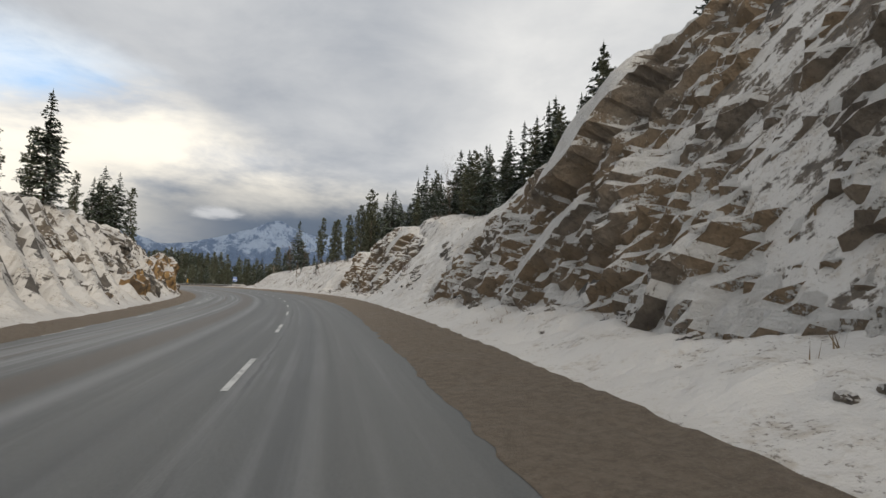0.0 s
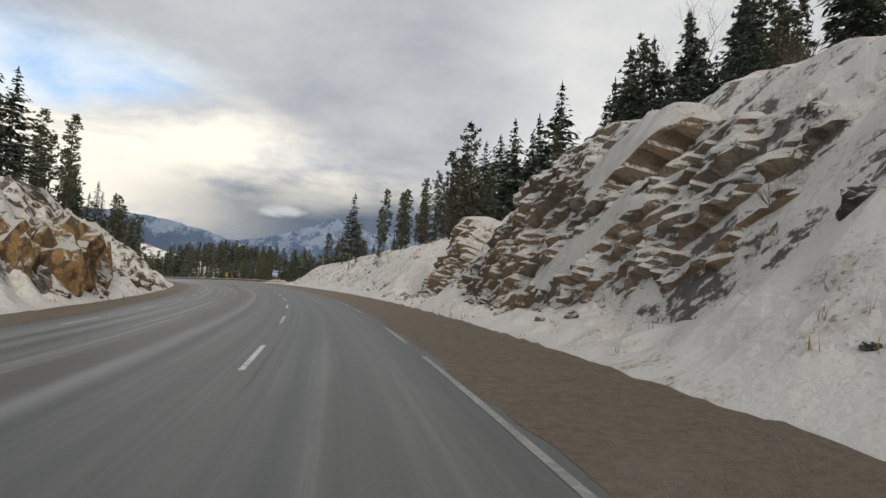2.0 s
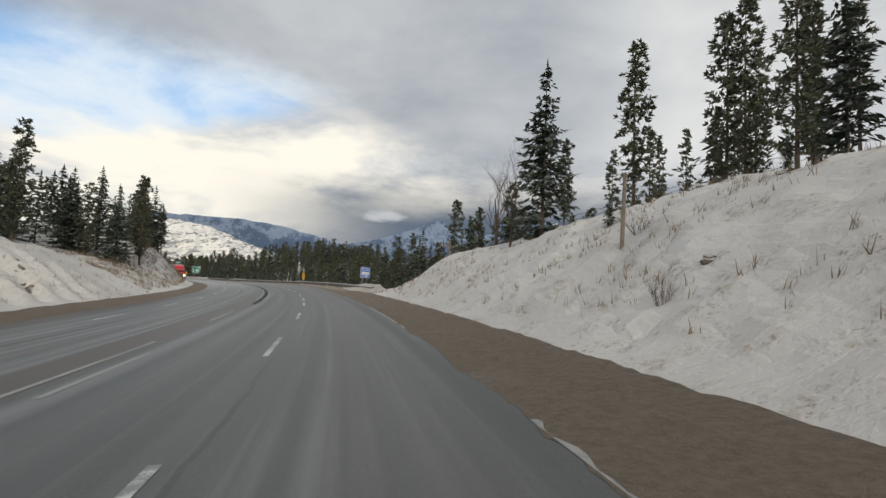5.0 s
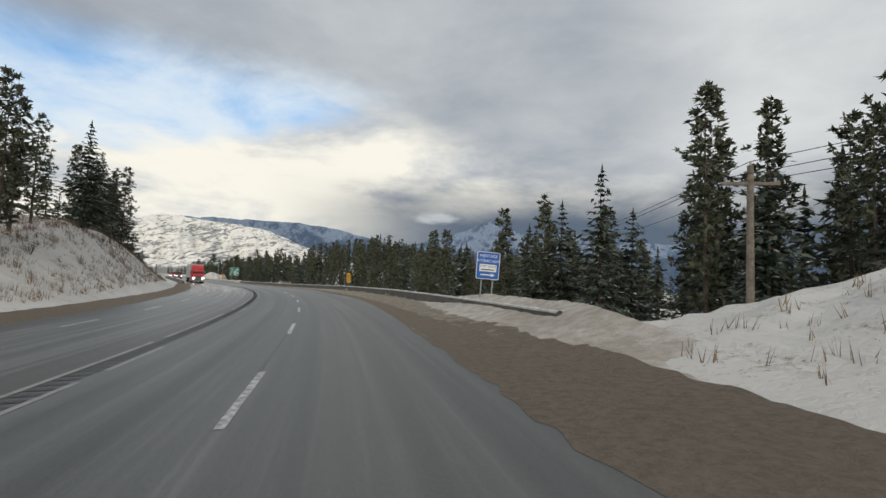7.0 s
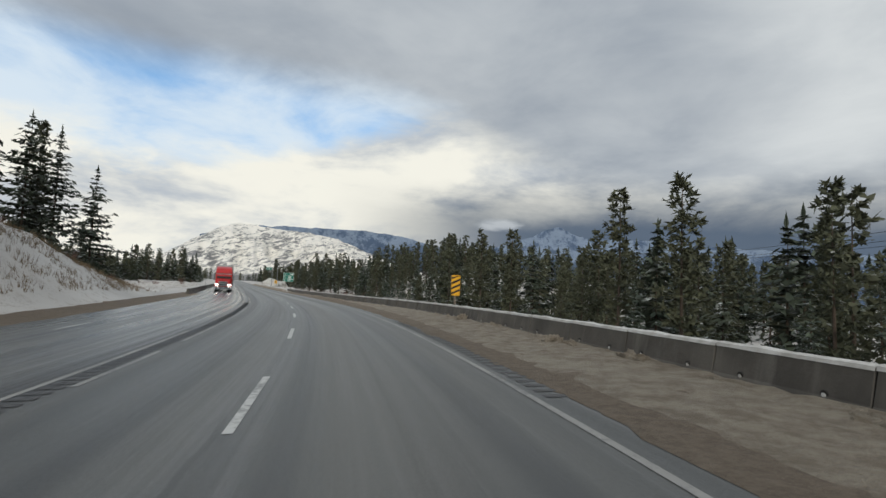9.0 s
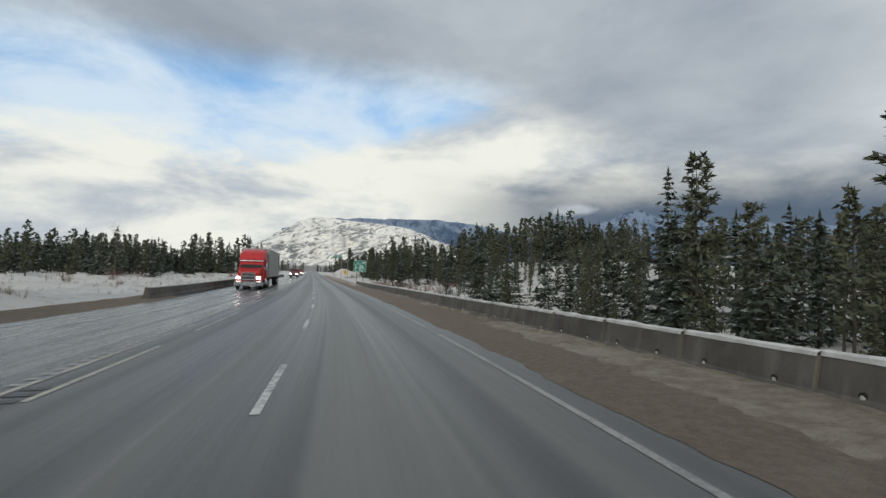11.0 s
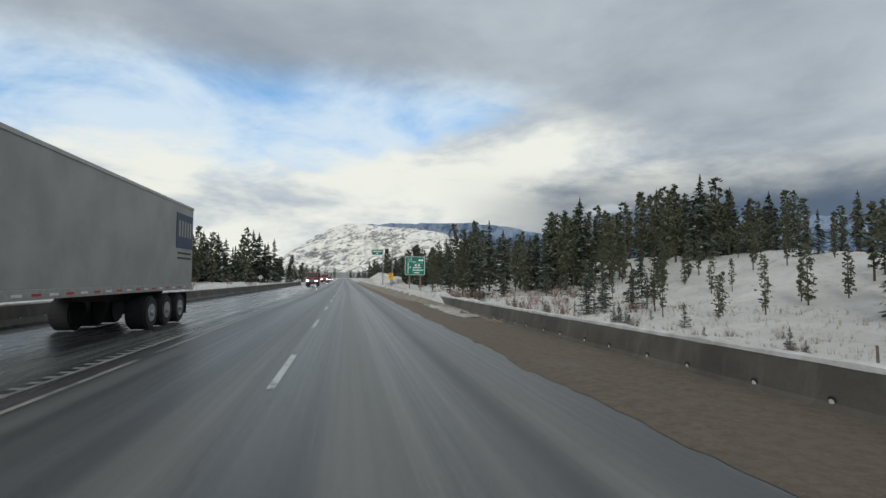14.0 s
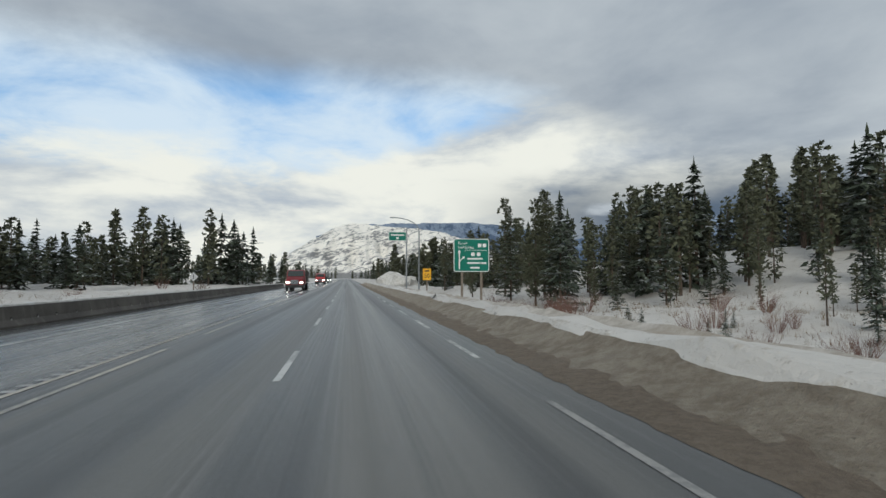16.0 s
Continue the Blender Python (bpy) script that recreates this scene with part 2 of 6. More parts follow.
def make_asphalt():
    """Worn grey asphalt: paler wheel paths with salt, damp strips, snow dust on the far lanes; uv = (along, across) in metres."""
    k = Mat("asphalt", 0.6)
    uv = k.uv()
    s, d, _ = k.split(uv)
    streak = k.noise(k.scaled(uv, 0.012, 0.9, 1), 1.0, 4, 0.5)
    streak2 = k.noise(k.scaled(uv, 0.03, 3.2, 1), 1.0, 5, 0.6)
    patch = k.noise(k.scaled(uv, 0.12, 0.35, 1), 1.0, 5, 0.6)
    grain = k.noise(uv, 30.0, 5, 0.8)
    wear = k.noise(k.scaled(uv, 0.007, 1.7, 1), 1.0, 3, 0.55, 0.2)
    base = k.mix(k.ramp(wear, 0.36, 0.62), (0.060, 0.062, 0.060), (0.108, 0.111, 0.106))
    base = k.mix(k.ramp(streak, 0.30, 0.70), base, (0.086, 0.089, 0.086))
    base = k.mix(k.math("MULTIPLY", k.ramp(grain, 0.40, 0.65), 0.38), base, (0.18, 0.18, 0.173))
    salt = k.math("MULTIPLY", k.ramp(k.math("ADD", streak2, k.math("MULTIPLY", patch, 0.5)), 0.74, 1.0), 0.22)
    base = k.mix(salt, base, (0.36, 0.36, 0.37))
    # brown grit drifts between the carriageways and along the edge
    def band(lo, hi, soft):
        return k.math("MULTIPLY", k.ramp(d, lo - soft, lo + soft), k.ramp(d, hi + soft, hi - soft))
    early = k.ramp(s, 165.0, 105.0)
    grit = k.math("MULTIPLY", band(-5.0, -4.0, 0.14), k.math("MULTIPLY", early, k.ramp(streak2, 0.22, 0.42)))
    grit = k.math("MAXIMUM", grit, k.math("MULTIPLY", band(-12.5, -9.3, 0.5), k.ramp(k.math("ADD", patch, early), 0.5, 1.0)))
    ruts = k.math("MULTIPLY", k.math("MULTIPLY", band(-8.6, -5.0, 0.3), k.ramp(k.noise(k.scaled(uv, 0.008, 2.1, 1), 1.0, 3, 0.5), 0.55, 0.62)), k.ramp(s, 190.0, 120.0))
    grit = k.math("MAXIMUM", grit, k.math("MULTIPLY", ruts, 0.85))
    base = k.mix(k.math("MULTIPLY", grit, 0.9), base, (0.085, 0.067, 0.050))
    frost = k.math("MULTIPLY", band(-9.0, -5.0, 0.4), k.ramp(streak2, 0.42, 0.62))
    fringe = k.math("MULTIPLY", band(-3.75, -3.4, 0.16), early)
    frost = k.math("ADD", k.math("MULTIPLY", frost, k.blend(early, 0.16, 0.34)), k.math("MULTIPLY", fringe, 0.28))
    base = k.mix(frost, base, (0.36, 0.365, 0.375))
    # tar seams and fine cracks
    wob = k.math("ADD", d, k.math("MULTIPLY", k.math("SUBTRACT", k.noise(k.scaled(uv, 0.8, 0.2, 1), 1.0, 4), 0.5), 0.22))
    seam = k.math("MULTIPLY", k.ramp(k.math("ABSOLUTE", k.math("ADD", wob, 1.16)), 0.05, 0.02), k.ramp(k.noise(k.scaled(uv, 0.06, 0.1, 1), 1.0, 3), 0.45, 0.55))
    seam = k.math("MAXIMUM", seam, k.ramp(k.math("ABSOLUTE", k.math("ADD", wob, 6.3)), 0.05, 0.02))
    base = k.mix(k.math("MULTIPLY", seam, 0.7), base, (0.045, 0.045, 0.046))
    # darker damp strips between the dry wheel paths
    wheels = k.math("ABSOLUTE", k.math("SUBTRACT", k.math("FRACT", k.math("MULTIPLY", k.math("ADD", d, 20.55), 1 / 1.8)), 0.5))
    dry = k.ramp(k.math("ADD", wheels, k.math("MULTIPLY", k.math("SUBTRACT", streak, 0.5), 1.1)), 0.36, 0.06)
    late = k.ramp(s, 130.0, 225.0)
    damp = k.math("MULTIPLY", k.math("ADD", 0.30, k.math("MULTIPLY", late, 0.70)), k.math("SUBTRACT", 1.0, dry))
    base = k.mix(k.math("MULTIPLY", damp, k.blend(late, 0.22, 0.50)), base, (0.050, 0.053, 0.057))
    base = k.mix(k.math("MULTIPLY", k.math("MULTIPLY", dry, late), 0.34), base, (0.19, 0.184, 0.172))
    # pale middle of the driving lane, wet wheel tracks beside it, a wet dark strip between the carriageways
    sway = k.math("ADD", d, k.math("MULTIPLY", k.math("SUBTRACT", k.noise(k.scaled(uv, 0.02, 0.01, 1), 1.0, 3), 0.5), 0.35))

    def track(lo, hi, soft):
        return k.math("MULTIPLY", k.ramp(sway, lo - soft, lo + soft), k.ramp(sway, hi + soft, hi - soft))
    # dry salt, with the bright sky's reflection put into the colour
    salt_sheen = k.math("MULTIPLY", k.math("MULTIPLY", track(-0.15, 1.3, 0.22), k.blend(late, 0.22, 0.62)), k.ramp(streak2, 0.30, 0.55))
    base = k.mix(salt_sheen, base, (0.165, 0.160, 0.148))
    tracks = k.math("MAXIMUM", k.math("MAXIMUM", track(-0.55, -0.28, 0.12), track(1.5, 1.85, 0.14)), k.math("MAXIMUM", track(-2.35, -2.0, 0.15), track(-3.3, -3.05, 0.12)))
    tracks = k.math("MULTIPLY", tracks, k.blend(late, 0.35, 0.75))
    base = k.mix(tracks, base, (0.048, 0.050, 0.052))
    strip = k.math("MULTIPLY", band(-4.6, -3.75, 0.10), k.ramp(s, 120.0, 165.0))
    base = k.mix(k.math("MULTIPLY", strip, 0.8), base, (0.045, 0.044, 0.043))
    thread = k.noise(k.scaled(uv, 0.02, 11.0, 1), 1.0, 5, 0.65)
    mottle = k.noise(k.scaled(uv, 0.9, 1.6, 1), 1.0, 6, 0.65)
    base = k.mix(k.math("MULTIPLY", k.ramp(thread, 0.55, 0.75), 0.10), base, (0.22, 0.22, 0.22))
    base = k.mix(k.math("MULTIPLY", k.ramp(k.math("ADD", k.math("MULTIPLY", thread, 0.5), k.math("MULTIPLY", mottle, 0.5)), 0.48, 0.36), 0.20), base, (0.055, 0.056, 0.058))
    k.colour(base)
    far_lanes = k.ramp(d, -3.8, -4.6)
    wet = k.math("MULTIPLY", k.math("MULTIPLY", late, far_lanes), k.ramp(k.math("ADD", k.math("MULTIPLY", streak2, 0.6), k.math("MULTIPLY", thread, 0.4)), 0.60, 0.44))
    moist = k.math("ADD", k.math("MULTIPLY", damp, 0.45), k.math("MULTIPLY", k.ramp(thread, 0.62, 0.38), 0.2))
    k.rough(k.blend(wet, k.blend(moist, 0.52, k.blend(late, 0.40, 0.24)), 0.15))
    k.bump(grain, 0.4, 0.015)
    return k.mat


def make_sand():
    """Brown road grit and dirty slush on the shoulder."""
    k = Mat("shoulder_grit", 0.85)
    p = k.position()
    big, mid, fine = k.noise(p, 0.5, 5), k.noise(p, 7.0, 6, 0.7), k.noise(p, 30.0, 4, 0.7)
    c = k.mix(k.ramp(mid, 0.3, 0.7), (0.195, 0.153, 0.112), (0.30, 0.238, 0.178))
    c = k.mix(k.math("MULTIPLY", k.ramp(fine, 0.5, 0.75), 0.6), c, (0.38, 0.32, 0.255))
    c = k.mix(k.math("MULTIPLY", k.ramp(big, 0.55, 0.75), 0.25), c, (0.42, 0.38, 0.33))
    k.colour(c)
    k.bump(k.math("ADD", mid, fine), 1.0, 0.14)
    return k.mat


def make_dirty_snow():
    k = Mat("dirty_snow", 0.7)
    p = k.position()
    big, mid, fine = k.noise(p, 0.4, 5), k.noise(p, 2.4, 6, 0.65), k.noise(p, 18.0, 4, 0.7)
    c = k.mix(k.ramp(mid, 0.35, 0.65), (0.37, 0.33, 0.28), (0.57, 0.53, 0.48))
    c = k.mix(k.math("MULTIPLY", k.ramp(k.math("ADD", big, k.math("MULTIPLY", fine, 0.4)), 0.60, 0.85), 0.6), c, (0.30, 0.245, 0.185))
    k.colour(c)
    k.bump(k.math("ADD", mid, fine), 0.7, 0.06)
    return k.mat


def make_slush():
    """Old slush full of sand: beige, lumpy, with brown wet patches."""
    k = Mat("sandy_slush", 0.75)
    p = k.position()
    big, mid, fine = k.noise(p, 0.45, 5), k.noise(p, 2.8, 6, 0.68), k.noise(p, 16.0, 5, 0.7)
    c = k.mix(k.ramp(mid, 0.34, 0.66), (0.25, 0.205, 0.150), (0.42, 0.362, 0.285))
    c = k.mix(k.math("MULTIPLY", k.ramp(big, 0.50, 0.72), 0.5), c, (0.47, 0.42, 0.345))
    c = k.mix(k.math("MULTIPLY", k.ramp(fine, 0.52, 0.72), 0.55), c, (0.19, 0.15, 0.11))
    k.colour(c)
    k.bump(k.math("ADD", mid, fine), 1.0, 0.16)
    return k.mat


def make_road_paint(name, colour):
    k = Mat(name, 0.55)
    p = k.position()
    worn = k.ramp(k.math("ADD", k.math("MULTIPLY", k.noise(p, 9.0, 6, 0.7), 0.6), k.math("MULTIPLY", k.noise(p, 0.8, 3), 0.5)), 0.50, 0.66)
    k.colour(k.mix(k.math("MULTIPLY", worn, 0.85), colour, (0.17, 0.17, 0.17)))
    return k.mat


def make_concrete():
    k = Mat("barrier_concrete", 0.8)
    p = k.position()
    big, fine = k.noise(p, 0.8, 6, 0.6), k.noise(p, 14.0, 5, 0.7)
    drip = k.noise(k.scaled(p, 3.0, 3.0, 0.3), 1.0, 5)
    c = k.mix(k.ramp(big, 0.3, 0.7), (0.065, 0.058, 0.05), (0.125, 0.113, 0.097))
    c = k.mix(k.math("MULTIPLY", k.ramp(drip, 0.52, 0.72), 0.4), c, (0.22, 0.205, 0.18))
    c = k.mix(k.math("MULTIPLY", k.ramp(fine, 0.5, 0.8), 0.4), c, (0.07, 0.06, 0.05))
    k.colour(c)
    k.bump(fine, 0.5, 0.02)
    return k.mat


def make_needles(name, dark, light, snow_from, snow_to):
    """Conifer needles with snow lying on the upward side of the boughs."""
    k = Mat(name, 0.75)
    r = k.island()
    c = k.mix(r, dark, light)
    c = k.mix(k.math("MULTIPLY", k.object_random(), 0.35), c, (0.055, 0.052, 0.025))
    p = k.local()
    lying = k.math("ADD", k.math("ABSOLUTE", k.up()), k.math("MULTIPLY", k.math("SUBTRACT", k.noise(p, 1.1, 4), 0.5), 1.3))
    lying = k.math("MULTIPLY", k.ramp(lying, snow_from, snow_to), k.ramp(r, 0.40, 0.72))
    k.colour(k.mix(lying, c, (0.70, 0.71, 0.73)))
    return k.mat


def make_bark():
    k = Mat("bark", 0.9)
    p = k.local()
    c = k.mix(k.ramp(k.noise(k.scaled(p, 6, 6, 1.2), 1.0, 5), 0.3, 0.7), (0.05, 0.038, 0.03), (0.13, 0.095, 0.07))
    k.colour(c)
    return k.mat


def make_mountain():
    """Far slopes: open snow cut by slanting bands of dark woods and bare rock."""
    k = Mat("mountain_slope", 0.9)
    p = k.position()
    x, y, z = k.split(p)
    slant = k.node("ShaderNodeCombineXYZ")
    across = k.math("ADD", k.math("MULTIPLY", x, 0.62), k.math("MULTIPLY", y, 0.78))
    k.put(slant.inputs[0], k.math("SUBTRACT", k.math("MULTIPLY", across, 0.9), k.math("MULTIPLY", z, 2.4)))
    k.put(slant.inputs[1], k.math("ADD", k.math("MULTIPLY", across, 0.50), k.math("MULTIPLY", z, 0.9)))
    mid = k.noise(slant.outputs[0], 0.017, 9, 0.72, 1.3)
    big, fine = k.noise(p, 0.004, 5, 0.6), k.noise(p, 0.04, 5, 0.6)
    height = k.ramp(z, 30.0, 330.0)
    share = k.math("ADD", mid, k.math("MULTIPLY", k.math("SUBTRACT", big, 0.5), 0.35))
    share = k.math("ADD", share, k.math("MULTIPLY", k.math("SUBTRACT", fine, 0.5), 0.16))
    woods = k.ramp(k.math("SUBTRACT", share, k.math("MULTIPLY", height, 0.03)), 0.46, 0.56)
    woods = k.math("MAXIMUM", woods, k.ramp(k.math("ADD", z, k.math("MULTIPLY", fine, 40.0)), 66.0, 46.0))
    k.colour(k.mix(k.math("MULTIPLY", woods, 0.85), (0.93, 0.89, 0.82), (0.13, 0.135, 0.15)))
    k.bump(mid, 0.35, 20.0)
    return k.mat


def make_haze_shade_mountain():
    # distance haze and cloud shade are put into the blue of slope and snow
    k = Mat("haze_shade_slope", 0.95)
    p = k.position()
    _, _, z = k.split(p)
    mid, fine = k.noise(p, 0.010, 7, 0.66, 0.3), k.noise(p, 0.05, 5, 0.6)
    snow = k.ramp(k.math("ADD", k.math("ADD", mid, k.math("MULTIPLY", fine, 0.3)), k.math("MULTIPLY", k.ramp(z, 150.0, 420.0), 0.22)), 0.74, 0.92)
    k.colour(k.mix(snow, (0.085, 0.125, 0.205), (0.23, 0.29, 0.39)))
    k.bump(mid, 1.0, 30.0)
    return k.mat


def make_rock(name, dark, light):
    """Bare rock with a little snow on its flat top."""
    k = Mat(name, 0.85)
    p = k.position()
    mid, fine = k.noise(p, 1.6, 6, 0.65, 0.4), k.noise(p, 8.0, 5, 0.65)
    rock = k.mix(k.ramp(mid, 0.32, 0.66), dark, light)
    rock = k.mix(k.math("MULTIPLY", k.ramp(fine, 0.5, 0.72), 0.6), rock, (0.05, 0.045, 0.04))
    crack, _ = k.cells(k.scaled(p, 1.0, 1.0, 0.55), 2.2)
    rock = k.mix(k.math("MULTIPLY", k.ramp(k.math("ADD", crack, k.math("MULTIPLY", fine, 0.3)), 0.62, 0.80), 0.7), rock, (0.035, 0.031, 0.028))
    drift = k.noise(p, 0.7, 5, 0.6)
    cover = k.math("ADD", k.up(), k.math("MULTIPLY", k.math("SUBTRACT", mid, 0.5), 0.8))
    cover = k.math("ADD", cover, k.math("MULTIPLY", k.math("SUBTRACT", drift, 0.5), 1.3))
    cover = k.math("ADD", cover, k.math("MULTIPLY", k.math("SUBTRACT", k.noise(p, 4.5, 6, 0.7), 0.5), 1.1))
    k.colour(k.mix(k.ramp(cover, 0.48, 0.60), rock, (0.60, 0.575, 0.545)))
    k.bump(k.math("ADD", mid, fine), 1.0, 0.20)
    return k.mat


def make_cut_rock():
    """Bedded rock of the cut: grey-brown, rusty in patches, dark in the joints, snow on every ledge."""
    k = Mat("cut_rock", 0.85)
    p = k.position()
    big, mid, fine = k.noise(p, 0.22, 4), k.noise(p, 1.3, 6, 0.65, 0.3), k.noise(p, 7.0, 6, 0.7)
    tiny = k.noise(p, 17.0, 5, 0.7)
    c = k.mix(k.ramp(mid, 0.32, 0.68), (0.135, 0.112, 0.090), (0.275, 0.228, 0.178))
    c = k.mix(k.math("MULTIPLY", k.ramp(big, 0.43, 0.60), 0.7), c, (0.30, 0.208, 0.122))
    c = k.mix(k.math("MULTIPLY", k.ramp(fine, 0.50, 0.68), 0.55), c, (0.065, 0.056, 0.047))
    cover = k.math("ADD", k.up(), k.math("MULTIPLY", k.math("SUBTRACT", mid, 0.5), 1.3))
    cover = k.math("ADD", cover, k.math("MULTIPLY", k.math("SUBTRACT", fine, 0.5), 1.5))
    cover = k.math("ADD", cover, k.math("MULTIPLY", k.math("SUBTRACT", tiny, 0.5), 0.9))
    cover = k.math("ADD", cover, k.math("MULTIPLY", k.math("SUBTRACT", k.noise(p, 0.35, 4, 0.6), 0.5), 0.9))
    snowy = k.ramp(cover, -0.04, 0.10)
    snow = k.mix(k.ramp(mid, 0.3, 0.7), (0.56, 0.535, 0.50), (0.66, 0.64, 0.61))
    k.colour(k.mix(snowy, c, snow))
    k.bump(k.math("ADD", k.math("MULTIPLY", mid, 1.2), k.math("ADD", fine, k.math("MULTIPLY", snowy, 0.35))), 1.0, 0.14)
    return k.mat


CUT_ROCK = make_cut_rock()
ROCK = make_rock("grey_brown_rock", (0.10, 0.092, 0.082), (0.22, 0.188, 0.15))
BROWN_ROCK = make_rock("rusty_brown_rock", (0.10, 0.078, 0.054), (0.21, 0.15, 0.092))
OCHRE_ROCK = make_rock("ochre_rock", (0.22, 0.125, 0.05), (0.42, 0.265, 0.11))
TERRAIN, ASPHALT, SAND, DIRTY_SNOW, SLUSH = make_terrain(), make_asphalt(), make_sand(), make_dirty_snow(), make_slush()
WHITE_LINE, YELLOW_LINE = make_road_paint("white_line_paint", (0.55, 0.55, 0.53)), make_road_paint("yellow_line_paint", (0.42, 0.39, 0.33))
WORN_LINE = make_road_paint("worn_white_line_paint", (0.30, 0.295, 0.28))
CONCRETE, BARK = make_concrete(), make_bark()
SPRUCE = make_needles("spruce_needles", (0.037, 0.051, 0.037), (0.094, 0.118, 0.080), 0.84, 1.18)
PINE = make_needles("pine_needles", (0.048, 0.056, 0.035), (0.118, 0.124, 0.072), 0.88, 1.26)
MOUNTAIN, HAZE_SHADE_MOUNTAIN = make_mountain(), make_haze_shade_mountain()


# ---- mesh helpers ----
def quads_fast(name, verts, material):
    """A mesh of separate four-sided pieces from an array of corners."""
    verts = np.asarray(verts, dtype=np.float32).reshape(-1, 3)
    n = len(verts) // 4
    me = bpy.data.meshes.new(name)
    me.vertices.add(len(verts))
    me.vertices.foreach_set("co", verts.ravel())
    me.loops.add(n * 4)
    me.loops.foreach_set("vertex_index", np.arange(n * 4, dtype=np.int32))
    me.polygons.add(n)
    me.polygons.foreach_set("loop_start", np.arange(n, dtype=np.int32) * 4)
    me.materials.append(material)
    me.update(calc_edges=True)
    me.validate()
    return me


def mesh_from(name, verts, faces, mats, smooth=False, uvs=None, face_mats=None):
    me = bpy.data.meshes.new(name)
    me.from_pydata([tuple(map(float, v)) for v in verts], [], faces)
    for k in (mats if isinstance(mats, (list, tuple)) else [mats]):
        me.materials.append(k)
    if smooth:
        me.polygons.foreach_set("use_smooth", [True] * len(me.polygons))
    if face_mats is not None:
        me.polygons.foreach_set("material_index", face_mats)
    if uvs is not None:
        layer = me.uv_layers.new(name="road")
        loops = np.zeros(len(me.loops), dtype=np.int32)
        me.loops.foreach_get("vertex_index", loops)
        layer.data.foreach_set("uv", np.asarray(uvs, dtype=np.float32)[loops].ravel())
    me.update()
    return me


def grid_faces(rows, cols, start=0):
    return [(start + i * cols + j, start + i * cols + j + 1, start + (i + 1) * cols + j + 1, start + (i + 1) * cols + j)
            for i in range(rows - 1) for j in range(cols - 1)]


def part(name, bm, material, parent, label=""):
    """Links a bmesh as one mesh object under a thing or a part."""
    me = bpy.data.meshes.new(name)
    bm.to_mesh(me)
    bm.free()
    me.materials.append(material)
    ob = new(name, me)
    ob.parent = parent
    return tagged(ob, label)


def box(bm, x0, y0, z0, x1, y1, z1, bevel=0.0):
    made = bmesh.ops.create_cube(bm, size=1.0, matrix=Matrix.Translation(((x0 + x1) / 2, (y0 + y1) / 2, (z0 + z1) / 2))
                                 @ Matrix.Diagonal((abs(x1 - x0), abs(y1 - y0), abs(z1 - z0), 1)))
    if bevel:
        edges = {e for v in made["verts"] for e in v.link_edges}
        bmesh.ops.bevel(bm, geom=list(edges), offset=bevel, segments=1, affect="EDGES")
    return bm


def tube(bm, p0, p1, r0, r1, n=10, caps=True):
    """A tapered round bar from p0 to p1."""
    p0, p1 = Vector(p0), Vector(p1)
    turn = (p1 - p0).to_track_quat("Z", "Y").to_matrix().to_4x4()
    bmesh.ops.create_cone(bm, cap_ends=caps, segments=n, radius1=r0, radius2=max(r1, 0.0005), depth=(p1 - p0).length,
                          matrix=Matrix.Translation((p0 + p1) / 2) @ turn)
    return bm


def fbm(x, y, z, octaves=4):
    return noise.fractal((x, y, z), 1.0, 2.0, octaves, noise_basis="PERLIN_ORIGINAL")


# ---- the ground ----
CUT_S = [-80, 0, 14, 20.5, 25, 28.4, 33.4, 40, 50, 57, 62, 67, 73, 77, 84, 89, 99, 108, 121, 130, 136, 141, 150, 172, 200, 232, 262, 292, 340, 420, 1000]
CUT_H = [11, 10.8, 10.0, 8.7, 8.0, 7.4, 5.8, 6.1, 6.9, 6.7, 5.6, 5.3, 4.8, 4.5, 4.5, 4.6, 4.4, 4.2, 3.6, 3.0, 2.0, 0.2, -2.6, -4.4, -4.6, -3.8, -3.0, -2.4, -1.6, -0.8, 0]
ROCKY_S = [-80, -10, -4, 30, 33, 43, 46, 60, 62.5, 64, 73, 76, 1000]
ROCKY = [0, 0, 1, 1, 0, 0, 1, 1, 0.4, 1, 1, 0, 0]
CREST_D = 11.4
HILL_S = [-80, 0, 30, 45, 57, 76, 93, 111, 130, 143, 157, 166, 178, 196, 206, 221, 232, 300, 1000]
HILL_H = [5, 6, 6.2, 6.4, 7.0, 7.3, 6.2, 5.0, 3.4, 2.4, 3.0, 4.4, 5.8, 5.6, 4.4, 2.2, 0.2, 0.0, 0]
TOE_S = [-80, 0, 20, 50, 80, 110, 170, 215, 232, 1000]
TOE_D = [-9.0, -9.2, -9.6, -10.8, -11.4, -11.8, -11.8, -11.4, -10.9, -10.9]
EDGE_S = [-80, 5, 30, 48, 90, 130, 141, 150, 188, 226, 276, 288, 1000]
EDGE_D = [3.3, 3.3, 3.85, 4.4, 4.35, 4.7, 5.3, 6.6, 6.6, 5.88, 5.88, 4.6, 4.6]


def step(a, b, v):
    u = min(1.0, max(0.0, (v - a) / (b - a)))
    return u * u * (3 - 2 * u)


def ledge(q, front):
    """Climbs steeply over the first share of each unit, then falls back slowly: the edge and back of a slab."""
    f = q - math.floor(q)
    return f / front if f < front else 1 - (f - front) / (1 - front)


